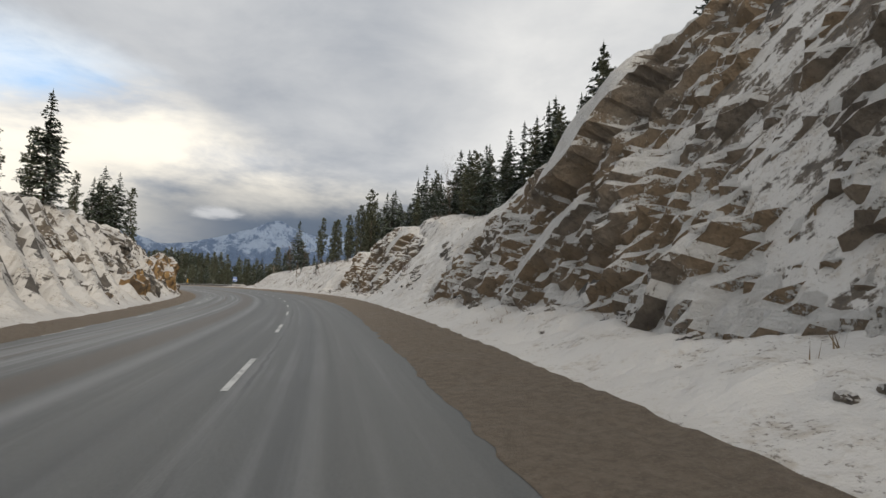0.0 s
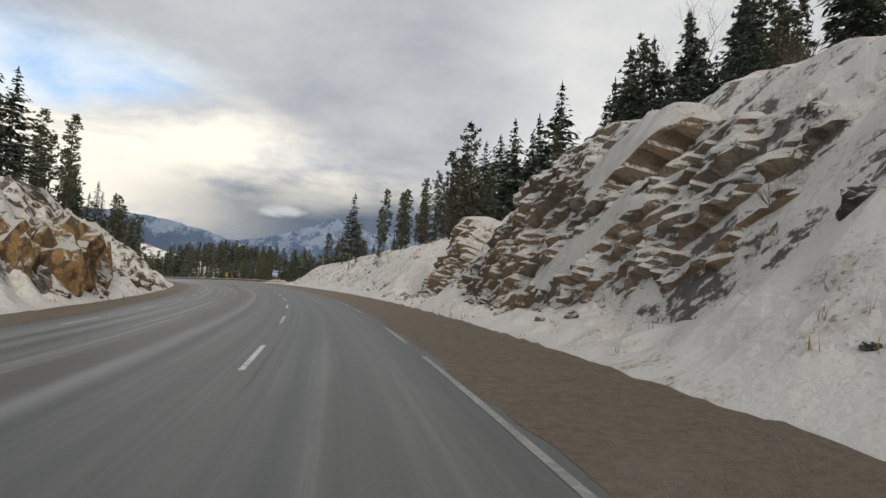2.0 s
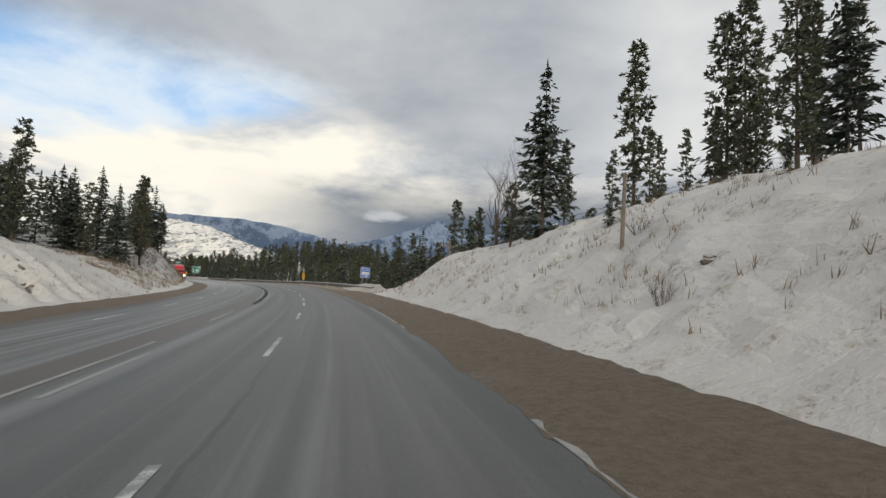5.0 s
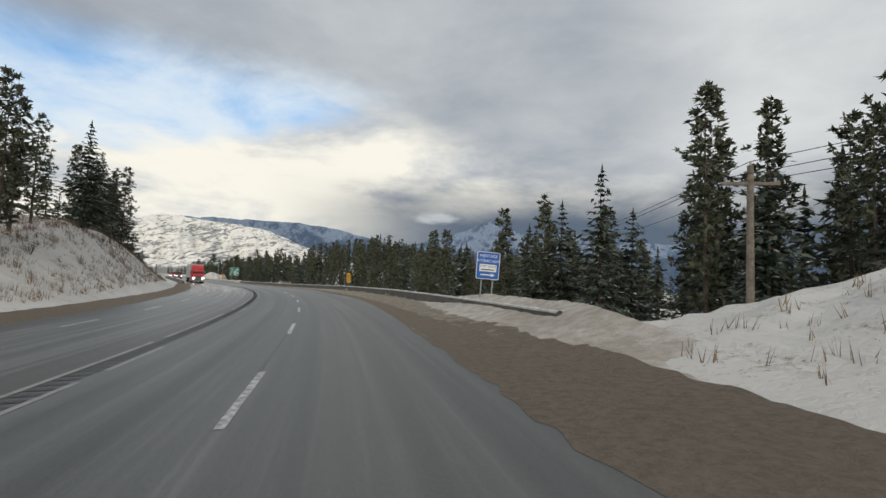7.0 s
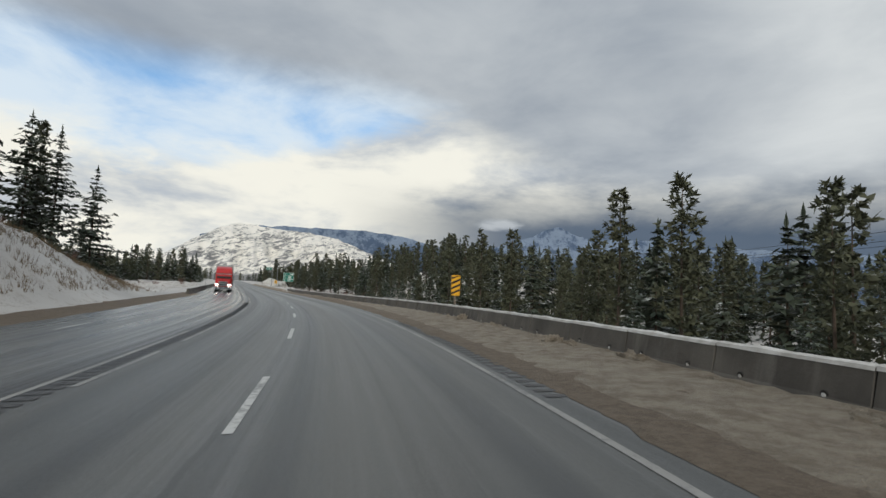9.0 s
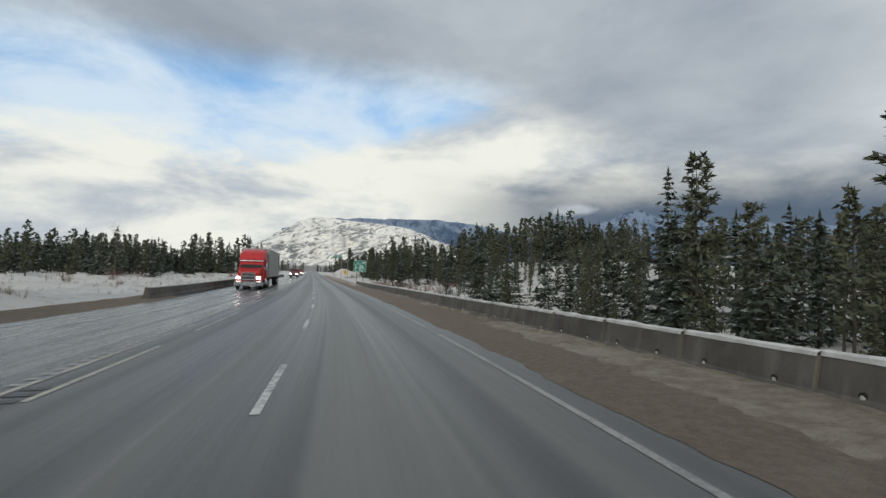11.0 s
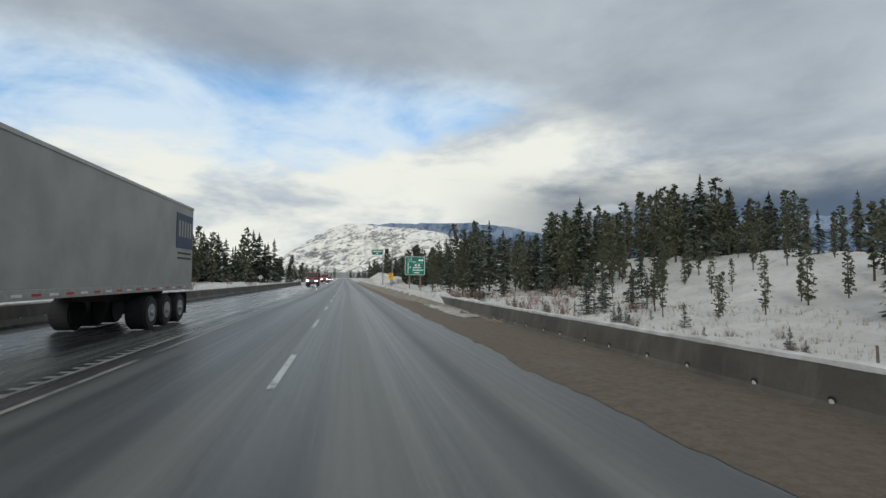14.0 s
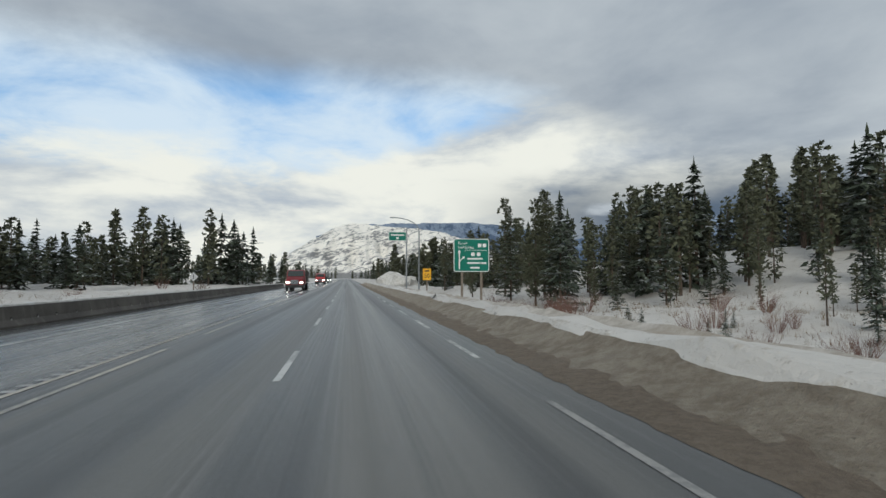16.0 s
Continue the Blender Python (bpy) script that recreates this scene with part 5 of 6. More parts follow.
def chevron_sign(s, d):
    t = new("hazard_marker")
    zc = 1.53 - ground_height(s, d)
    bm = rounded_plate(bmesh.new(), 0.50, 1.12, -0.006, 0.006, 0.04)
    for v in bm.verts:
        v.co.z += zc
    panel = part("panel", bm, SIGN_YELLOW, t)
    for k in range(4):
        bm = bmesh.new()
        z = zc - 0.52 + k * 0.28
        bm.faces.new([bm.verts.new(c) for c in ((-0.24, -0.010, z), (0.24, -0.010, z + 0.22), (0.24, -0.010, min(z + 0.34, zc + 0.55)), (-0.24, -0.010, z + 0.12))])
        part("stripe", bm, SIGN_BLACK, panel)
    sign_posts(t, (0.0,), zc + 0.4, POST_WOOD, 0.045)
    return tagged(stand(t, s, d), "yellow and black striped hazard marker behind the barrier", "road sign")


chevron_sign(190.3, 7.4)


def guide_sign():
    """Small green sign on a bracket arm of a tall steel pole."""
    t = new("bracket_sign")
    bm = bmesh.new()
    tube(bm, (0.9, 0.1, -0.5), (0.9, 0.1, 6.3), 0.10, 0.08)
    tube(bm, (0.9, 0.1, 5.9), (-0.9, 0.1, 5.9), 0.05, 0.05)
    part("pole", bm, GALVANISED, t)
    bm = rounded_plate(bmesh.new(), 2.0, 1.0, -0.012, 0.012, 0.1)
    for v in bm.verts:
        v.co += Vector((-0.15, 0, 5.65))
    panel = part("panel", bm, SIGN_WHITE, t, "white-edged green panel")
    flat("field", SIGN_GREEN, panel, -0.15, 5.65, 1.9, 0.9, -0.016, "green sign field", 0.08)
    flat("text_bar", SIGN_WHITE, panel, -0.15, 5.80, 1.5, 0.16, -0.022)
    flat("text_bar", SIGN_WHITE, panel, -0.15, 5.45, 0.3, 0.22, -0.022)
    return tagged(stand(t, 343, 5.6), "small green guide sign high on a steel pole", "road sign")


guide_sign()


def diamond_sign():
    t = new("road_sign")
    bm = bmesh.new()
    rounded_plate(bm, 0.55, 0.55, -0.006, 0.006, 0.04)
    bmesh.ops.rotate(bm, verts=bm.verts, cent=(0, 0, 0), matrix=Matrix.Rotation(radians(45), 3, "Y"))
    for v in bm.verts:
        v.co.z += 1.7
    panel = part("panel", bm, SIGN_BACK, t, "bare metal back")
    flat("stiffener", SIGN_BLACK, panel, 0, 1.7, 0.06, 0.4, -0.012)
    sign_posts(t, (0.0,), 1.9, POST_WOOD, 0.045)
    return tagged(stand(t, 333, -13.0), "diamond sign seen from its bare metal back on a post", "road sign")


diamond_sign()


def street_lamp(s, d, height, arm, turn):
    """Tall steel lamp post with a curved arm."""
    t = new("street_lamp")
    bm = bmesh.new()
    tube(bm, (0, 0, -0.4), (0, 0, height - 1.6), 0.11, 0.075)
    part("pole", bm, GALVANISED, t)
    bm = bmesh.new()
    last = Vector((0, 0, height - 1.62))
    for k in range(1, 9):
        a = radians(90 * k / 8)
        nxt = Vector((arm * (1 - math.cos(a)), 0, height - 1.6 + 1.6 * math.sin(a)))
        tube(bm, last, nxt, 0.055, 0.05, 8)
        last = nxt
    part("arm", bm, GALVANISED, t)
    bm = bmesh.new()
    box(bm, arm - 0.15, -0.14, height - 0.06, arm + 0.55, 0.14, height + 0.08, 0.04)
    part("lamp_head", bm, SIGN_BACK, t)
    return tagged(stand(t, s, d, turn), "tall galvanised street lamp with a curved arm", "street lamp", group="street lamps")


street_lamp(418, -24, 10.5, 3.0, 0)
street_lamp(524, -26, 10.5, 3.0, 0)
street_lamp(348, 8.6, 9.5, 3.0, 180)


def utility_pole(s, d, top, crossarm=True):
    g = ground_height(s, d)
    t = new("utility_pole")
    bm = bmesh.new()
    tube(bm, (0, 0, -0.6), (0, 0, top - g), 0.16, 0.11, 12)
    part("pole", bm, POST_WOOD, t)
    bm = bmesh.new()
    box(bm, -1.0, -0.06, top - g - 0.75, 1.0, 0.06, top - g - 0.62, 0.01)
    part("crossarm", bm, POST_WOOD, t)
    for x in (-0.85, 0.85, 0.0):
        bm = bmesh.new()
        z = top - g - 0.62 if x else top - g
        tube(bm, (x, 0, z), (x, 0, z + 0.16), 0.04, 0.05, 8)
        part("insulator", bm, SIGN_BACK, t)
    return tagged(stand(t, s, d, -25), "weathered wooden utility pole among the trees", "utility pole", group="utility line")


POLES = [(112, 26, 9.5), (143.3, 15.1, 5.7), (205, 38.6, 5.7)]
for s, d, top in POLES:
    utility_pole(s, d, top)


def wire(a, b, sag):
    a, b = Vector(a), Vector(b)
    side = (b - a).cross(Vector((0, 0, 1))).normalized() * 0.014
    lift = Vector((0, 0, 0.014))
    verts, faces = [], []
    for k in range(19):
        u = k / 18
        p = a.lerp(b, u) - Vector((0, 0, sag * 4 * u * (1 - u)))
        verts += [p + side, p + lift, p - side, p - lift]
        if k:
            i = 4 * (k - 1)
            faces += [(i + j, i + (j + 1) % 4, i + 4 + (j + 1) % 4, i + 4 + j) for j in range(4)]
    me = mesh_from("overhead_wire", verts, faces, SIGN_BLACK)
    tagged(new("overhead_wire", me), "dark overhead power line wire sagging between poles", "power line", group="utility line")


for i in range(2):
    for off, dz in ((-0.85, -0.46), (0.85, -0.46), (0.0, 0.16)):
        ends = []
        for s, d, top in POLES[i:i + 2]:
            x, y, z = place(s, d, top + dz)
            a = radians(heading(s) - 25)
            ends.append((x + off * math.cos(a), y + off * math.sin(a), z))
        wire(*ends, 0.9)

# fence and marker posts in the snow
for s, d, h in [(380.5, 60.4, 2.2), (350.3, 58, 2.0), (318, 40, 1.9), (300, 46, 1.9), (104, 8.6, 2.4), (96.5, 12, 1.3), (270, 24, 1.6), (262, 30, 1.6)]:
    bm = bmesh.new()
    tube(bm, (0, 0, -0.4), (0.02, 0, h), 0.07, 0.06, 8)
    me = bpy.data.meshes.new("fence_post")
    bm.to_mesh(me)
    bm.free()
    me.materials.append(POST_WOOD)
    ob = new("fence_post", me)
    stand(ob, s, d, 0, (s * 7) % 5 - 2)
    tagged(ob, "weathered wooden post standing in the snow", "post", group="fence posts")


# ---- vehicles ----
RED_PAINT = plain("red_truck_paint", (0.48, 0.022, 0.022), 0.32, vary=0.10)
DARK_RED = plain("dark_red_paint", (0.20, 0.022, 0.028), 0.4)
CHROME = plain("chrome", (0.62, 0.63, 0.64), 0.22, 1.0)
TYRE = plain("tyre_rubber", (0.022, 0.022, 0.023), 0.85)
RIM = plain("wheel_aluminium", (0.40, 0.41, 0.42), 0.4, 0.8)
CHASSIS = plain("dirty_chassis", (0.045, 0.043, 0.042), 0.8)
TRAILER_GREY = plain("grimy_trailer_panel", (0.36, 0.355, 0.335), 0.5, vary=0.14, scale=0.8)
TRAILER_RAIL = plain("trailer_rail", (0.42, 0.41, 0.39), 0.45, 0.4)
NAVY = plain("navy_panel", (0.03, 0.055, 0.12), 0.5)
GLASS_DARK = plain("dark_window_glass", (0.045, 0.055, 0.055), 0.06)
BLACK_TRIM = plain("black_trim", (0.025, 0.025, 0.025), 0.5)
DARK_PAINT = plain("charcoal_paint", (0.05, 0.052, 0.055), 0.35)
WHITE_PAINT = plain("white_car_paint", (0.62, 0.63, 0.64), 0.35)
LIT = Mat("lit_headlamp", 0.2)
LIT.colour((0.9, 0.9, 0.85))
LIT.bsdf.inputs["Emission Color"].default_value = (1.0, 0.93, 0.80, 1)
LIT.bsdf.inputs["Emission Strength"].default_value = 9.0
LIT = LIT.mat


def profile_solid(bm, prof, x0, x1, shrink=0.0, bevel=0.04):
    """A solid from a side outline of (y, z) points, x0 to x1 wide; the top may be drawn in by shrink."""
    top = max(z for _, z in prof)
    low = min(z for _, z in prof)
    rings = []
    for x, sgn in ((x0, 1), (x1, -1)):
        rings.append([bm.verts.new((x + sgn * shrink * (z - low) / (top - low), y, z)) for y, z in prof])
    n = len(prof)
    faces = [bm.faces.new(rings[0]), bm.faces.new(rings[1][::-1])]
    for i in range(n):
        faces.append(bm.faces.new((rings[0][i], rings[1][i], rings[1][(i + 1) % n], rings[0][(i + 1) % n])))
    bmesh.ops.recalc_face_normals(bm, faces=faces)
    if bevel:
        edges = [e for e in bm.edges if all(len([f for f in v.link_faces]) for v in e.verts) and e in {x for f in faces for x in f.edges}]
        bmesh.ops.bevel(bm, geom=edges, offset=bevel, segments=2, affect="EDGES")
    return bm


def wheel(parent, x, y, r, width, side, name="wheel"):
    bm = bmesh.new()
    tube(bm, (x - width / 2, y, r), (x + width / 2, y, r), r, r, 24)
    bmesh.ops.bevel(bm, geom=[e for e in bm.edges if len(e.link_faces) == 2 and abs(e.verts[0].co.x - e.verts[1].co.x) < 1e-4], offset=r * 0.10, segments=2, affect="EDGES")
    tyre = part("tyre", bm, TYRE, parent)
    bm = bmesh.new()
    tube(bm, (x + side * (width / 2 - 0.05), y, r), (x + side * (width / 2 + 0.012), y, r), r * 0.58, r * 0.52, 18)
    part("rim", bm, RIM, tyre, "dull aluminium rim")
    bm = bmesh.new()
    tube(bm, (x + side * (width / 2), y, r), (x + side * (width / 2 + 0.06), y, r), r * 0.2, r * 0.16, 10)
    part("hub", bm, RIM, tyre)


def semi_truck(s, d):
    """Red conventional tractor with a sleeper and a long grey van trailer; its front faces +y at y = 0."""
    t = new("semi_truck")
    W = 1.22
    part("chassis", box(bmesh.new(), -0.45, -7.2, 0.65, 0.45, -0.4, 0.95, 0.02), CHASSIS, t)
    part("hood", profile_solid(bmesh.new(), [(-0.30, 0.75), (-0.22, 1.55), (-0.45, 1.72), (-2.05, 1.98), (-2.25, 1.98), (-2.25, 0.95), (-1.75, 0.95), (-1.55, 1.25), (-1.05, 1.25), (-0.85, 0.95), (-0.75, 0.75)], -1.02, 1.02, 0.10, 0.05), RED_PAINT, t, "red painted hood")
    for side in (-1, 1):
        a, b = sorted((side * 0.85, side * W))
        part("fender", profile_solid(bmesh.new(), [(-0.35, 0.78), (-0.40, 1.15), (-0.75, 1.32), (-1.75, 1.32), (-2.05, 1.02), (-1.90, 0.98), (-1.70, 1.18), (-0.95, 1.18), (-0.75, 0.78)], a, b, 0, 0.03), RED_PAINT, t)
    part("cab", profile_solid(bmesh.new(), [(-2.15, 0.95), (-2.12, 1.98), (-2.62, 2.80), (-3.75, 2.86), (-3.75, 0.85), (-2.2, 0.85)], -W + 0.08, W - 0.08, 0.06, 0.05), RED_PAINT, t)
    part("sleeper", profile_solid(bmesh.new(), [(-3.65, 0.90), (-3.65, 2.86), (-5.65, 3.00), (-5.65, 0.90)], -W, W, 0.0, 0.05), RED_PAINT, t)
    part("roof_fairing", profile_solid(bmesh.new(), [(-2.55, 2.80), (-2.75, 3.20), (-3.30, 3.62), (-4.2, 3.88), (-5.65, 3.98), (-5.65, 2.9), (-3.6, 2.78)], -W + 0.02, W - 0.02, 0.12, 0.08), RED_PAINT, t)
    bm = bmesh.new()
    rows = [(-W + 0.20, -2.165, 2.04), (W - 0.20, -2.165, 2.04), (W - 0.24, -2.615, 2.74), (-W + 0.24, -2.615, 2.74)]
    bm.faces.new([bm.verts.new((x, y + 0.02, z)) for x, y, z in rows])
    bmesh.ops.solidify(bm, geom=bm.faces[:], thickness=0.02)
    part("windscreen", bm, GLASS_DARK, t, "dark reflecting windscreen")
    part("sun_visor", profile_solid(bmesh.new(), [(-2.38, 2.70), (-2.40, 2.76), (-2.70, 2.86), (-2.68, 2.74)], -W + 0.1, W - 0.1, 0, 0.01), CHROME, t, "bright metal visor")
    for side in (-1, 1):
        x = side * (W - 0.075)
        bm = bmesh.new()
        bm.faces.new([bm.verts.new((x + side * 0.012, y, z)) for y, z in ((-2.42, 1.95), (-2.75, 2.55), (-3.35, 2.58), (-3.35, 1.95))])
        part("side_window", bm, GLASS_DARK, t)
        part("sleeper_window", box(bmesh.new(), side * W - 0.012, -4.75, 1.72, side * W + 0.012, -4.42, 2.12, 0.01), GLASS_DARK, t)
        bm = bmesh.new()
        box(bm, side * 1.30, -2.42, 1.75, side * 1.52, -2.34, 2.55, 0.03)
        tube(bm, (side * 1.13, -2.40, 1.85), (side * 1.40, -2.38, 1.85), 0.02, 0.02, 6)
        part("mirror", bm, CHROME, t)
        bm = bmesh.new()
        tube(bm, (side * 1.0, -3.15, 0.68), (side * 1.0, -4.65, 0.68), 0.31, 0.31, 18)
        part("fuel_tank", bm, CHROME, t, "dull metal fuel tank")
        part("step", box(bmesh.new(), side * 0.80, -3.05, 0.42, side * 1.2, -2.25, 0.72, 0.02), CHROME, t)
        part("headlamp", box(bmesh.new(), side * 0.70, -0.36, 1.02, side * 1.08, -0.24, 1.22, 0.03), LIT, t, "lit headlamp")
        bm = bmesh.new()
        tube(bm, (side * 1.12, -5.72, 0.9), (side * 1.12, -5.72, 3.6), 0.07, 0.07, 10)
        part("exhaust_stack", bm, CHROME, t)
    bm = box(bmesh.new(), -0.52, -0.27, 0.86, 0.52, -0.20, 1.62, 0.03)
    grille = part("grille", bm, BLACK_TRIM, t)
    for k in range(7):
        x = -0.42 + 0.14 * k
        part("grille_bar", box(bmesh.new(), x - 0.02, -0.21, 0.9, x + 0.02, -0.165, 1.58), CHROME, grille)
    part("bumper", profile_solid(bmesh.new(), [(-0.45, 0.36), (-0.02, 0.36), (0.02, 0.70), (-0.12, 0.80), (-0.45, 0.80)], -W, W, 0, 0.03), CHROME, t, "bright metal bumper")
    bm = bmesh.new()
    for x in (-1.12, -0.60, 0.60, 1.12):
        tube(bm, (x, 0.10, 0.45), (x, 0.06, 1.55 if abs(x) < 1 else 1.28), 0.035, 0.035, 8)
    for z, w in ((0.95, 1.12), (1.27, 1.12), (1.55, 0.60)):
        tube(bm, (-w, 0.08, z), (w, 0.08, z), 0.03, 0.03, 8)
    part("grille_guard", bm, RIM, t, "tubular aluminium grille guard")
    for side in (-1, 1):
        wheel(t, side * 1.03, -1.30, 0.51, 0.30, side)
        for y in (-6.0, -7.3):
            wheel(t, side * 0.93, y, 0.51, 0.58, side)
        for y in (-18.6, -19.9, -21.2):
            wheel(t, side * 0.98, y, 0.50, 0.56, side)
        part("mud_flap", box(bmesh.new(), side * 0.65, -8.05, 0.25, side * 1.25, -8.02, 1.0), BLACK_TRIM, t)
        part("mud_flap", box(bmesh.new(), side * 0.65, -21.95, 0.25, side * 1.25, -21.92, 1.0), BLACK_TRIM, t)
        part("landing_leg", box(bmesh.new(), side * 0.75, -9.9, 0.35, side * 0.9, -9.75, 1.15, 0.01), CHASSIS, t)
    y0, y1 = -6.25, -22.4
    body = part("trailer_body", box(bmesh.new(), -1.28, y1, 1.30, 1.28, y0, 4.10, 0.03), TRAILER_GREY, t, "grimy pale grey trailer box")
    part("bottom_rail", box(bmesh.new(), -1.30, y1, 1.12, 1.30, y0, 1.32, 0.01), TRAILER_RAIL, body)
    part("top_rail", box(bmesh.new(), -1.30, y1, 4.02, 1.30, y0, 4.12, 0.01), TRAILER_RAIL, body)
    for x in (-1.26, 1.26):
        part("corner_post", box(bmesh.new(), x - 0.05, y0 - 0.30, 1.30, x + 0.05, y0 + 0.02, 4.05, 0.02), TRAILER_RAIL, body)
        side = 1 if x > 0 else -1
        panel = part("colour_panel", box(bmesh.new(), side * 1.282, y1 + 0.12, 2.55, side * 1.296, y1 + 1.9, 3.75), NAVY, body, "navy blue panel")
        for k in range(5):
            part("mark_bar", box(bmesh.new(), side * 1.297, y1 + 0.32 + 0.30 * k, 2.95, side * 1.303, y1 + 0.48 + 0.30 * k, 3.5), TRAILER_GREY, panel)
        for z in (2.35, 2.18):
            part("text_bar", box(bmesh.new(), side * 1.282, y1 + 0.2, z, side * 1.29, y1 + 1.7, z + 0.06), CHASSIS, body)
        n = 26
        for k in range(n):
            y = y0 - 0.5 - k * (15.2 / n)
            part("reflective_tape", box(bmesh.new(), side * 1.301, y - 0.30, 1.185, side * 1.306, y, 1.235), SIGN_WHITE if k % 2 else RED_PAINT, body)
    part("underframe", box(bmesh.new(), -0.5, -21.8, 0.85, 0.5, -17.8, 1.12, 0.02), CHASSIS, t)
    x, y, z = place(s, d, 0)
    t.matrix_basis = pose(x, y, z, 0, 0, heading(s) + 180)
    return tagged(t, "red semi truck with a grimy grey box trailer on wet asphalt", "truck")


semi_truck(248.5, -7.0)


def flatbed_truck(s, d, paint, words, load):
    """A smaller truck with a short hood; its front faces +y at y = 0."""
    t = new("flatbed_truck")
    W = 1.15
    part("chassis", box(bmesh.new(), -0.42, -7.8, 0.6, 0.42, -0.3, 0.88, 0.02), CHASSIS, t)
    part("hood", profile_solid(bmesh.new(), [(-0.1, 0.7), (-0.05, 1.4), (-0.3, 1.58), (-1.6, 1.75), (-1.6, 0.8)], -1.08, 1.08, 0.12, 0.05), paint, t)
    part("cab", profile_solid(bmesh.new(), [(-1.5, 0.8), (-1.5, 1.75), (-1.85, 2.6), (-3.2, 2.66), (-3.25, 0.8)], -W, W, 0.1, 0.05), paint, t)
    bm = bmesh.new()
    bm.faces.new([bm.verts.new(c) for c in ((-W + 0.16, -1.49, 1.80), (W - 0.16, -1.49, 1.80), (W - 0.22, -1.80, 2.52), (-W + 0.22, -1.80, 2.52))])
    part("windscreen", bm, GLASS_DARK, t)
    for side in (-1, 1):
        bm = bmesh.new()
        bm.faces.new([bm.verts.new((side * (W - 0.03), y, z)) for y, z in ((-1.75, 1.8), (-2.0, 2.45), (-2.8, 2.45), (-2.8, 1.8))])
        part("side_window", bm, GLASS_DARK, t)
        part("headlamp", box(bmesh.new(), side * 0.66, -0.12, 0.92, side * 1.02, -0.02, 1.14, 0.03), LIT, t, "lit headlamp")
        part("mirror", box(bmesh.new(), side * 1.2, -1.75, 1.7, side * 1.36, -1.69, 2.2, 0.02), BLACK_TRIM, t)
        wheel(t, side * 0.98, -0.95, 0.48, 0.28, side)
        for y in (-5.6, -6.8):
            wheel(t, side * 0.92, y, 0.48, 0.52, side)
    part("grille", box(bmesh.new(), -0.5, -0.06, 0.8, 0.5, 0.0, 1.36, 0.02), CHROME, t)
    part("bumper", box(bmesh.new(), -W, -0.2, 0.38, W, 0.08, 0.72, 0.04), BLACK_TRIM, t)
    part("deck", box(bmesh.new(), -1.25, -7.9, 1.05, 1.25, -3.5, 1.25, 0.02), CHASSIS, t)
    if load:
        bm = bmesh.new()
        for x in (-1.1, 1.1):
            for y in (-3.7, -5.6, -7.6):
                tube(bm, (x, y, 1.2), (x, y, 2.5), 0.05, 0.05, 8)
        part("stake", bm, CHASSIS, t)
        for k in range(5):
            bm = bmesh.new()
            tube(bm, (-0.9 + 0.45 * k, -3.7, 1.5 + 0.2 * (k % 2)), (-0.9 + 0.45 * k, -7.6, 1.5 + 0.2 * (k % 2)), 0.22, 0.2, 12)
            part("log", bm, BARK, t)
    x, y, z = place(s, d, 0)
    t.matrix_basis = pose(x, y, z, 0, 0, heading(s) + 180)
    return tagged(t, words, "truck")


flatbed_truck(352, -6.5, DARK_RED, "dark red stake truck with lit headlamps on the wet road", True)
flatbed_truck(414, -6.5, RED_PAINT, "small red truck with lit headlamps far along the road", False)


def suv(s, d, paint, words):
    """An upright passenger car; its front faces +y at y = 0."""
    t = new("car")
    W = 0.93
    part("body", profile_solid(bmesh.new(), [(0.0, 0.42), (0.02, 0.80), (-0.25, 0.98), (-1.25, 1.08), (-4.55, 1.10), (-4.70, 0.75), (-4.65, 0.42), (-4.15, 0.38), (-0.5, 0.35)], -W, W, 0.05, 0.06), paint, t)
    part("cabin", profile_solid(bmesh.new(), [(-1.15, 1.04), (-1.95, 1.66), (-4.25, 1.70), (-4.58, 1.06)], -W + 0.06, W - 0.06, 0.16, 0.05), GLASS_DARK, t, "dark glass cabin")
    part("roof", box(bmesh.new(), -W + 0.24, -4.15, 1.67, W - 0.24, -2.05, 1.75, 0.03), paint, t)
    part("grille", box(bmesh.new(), -0.5, -0.02, 0.55, 0.5, 0.04, 0.78, 0.02), BLACK_TRIM, t)
    for side in (-1, 1):
        part("headlamp", box(bmesh.new(), side * 0.55, -0.10, 0.70, side * 0.86, 0.03, 0.86, 0.03), LIT, t, "lit headlamp")
        for y in (-0.85, -3.75):
            wheel(t, side * 0.80, y, 0.36, 0.24, side)
    x, y, z = place(s, d, 0)
    t.matrix_basis = pose(x, y, z, 0, 0, heading(s) + 180)
    return tagged(t, words, "car")


suv(446, -6.5, DARK_PAINT, "charcoal car with lit headlamps far along the road")
suv(474, -6.3, WHITE_PAINT, "white car with lit headlamps far along the road")


# ---- bare trees, bushes, saplings, stones, stalks ----
TWIG = plain("bare_twig", (0.12, 0.085, 0.065), 0.9)
RED_TWIG = plain("reddish_twig", (0.17, 0.095, 0.075), 0.9)
STRAW = plain("dry_straw", (0.20, 0.145, 0.085), 0.9, vary=0.3)


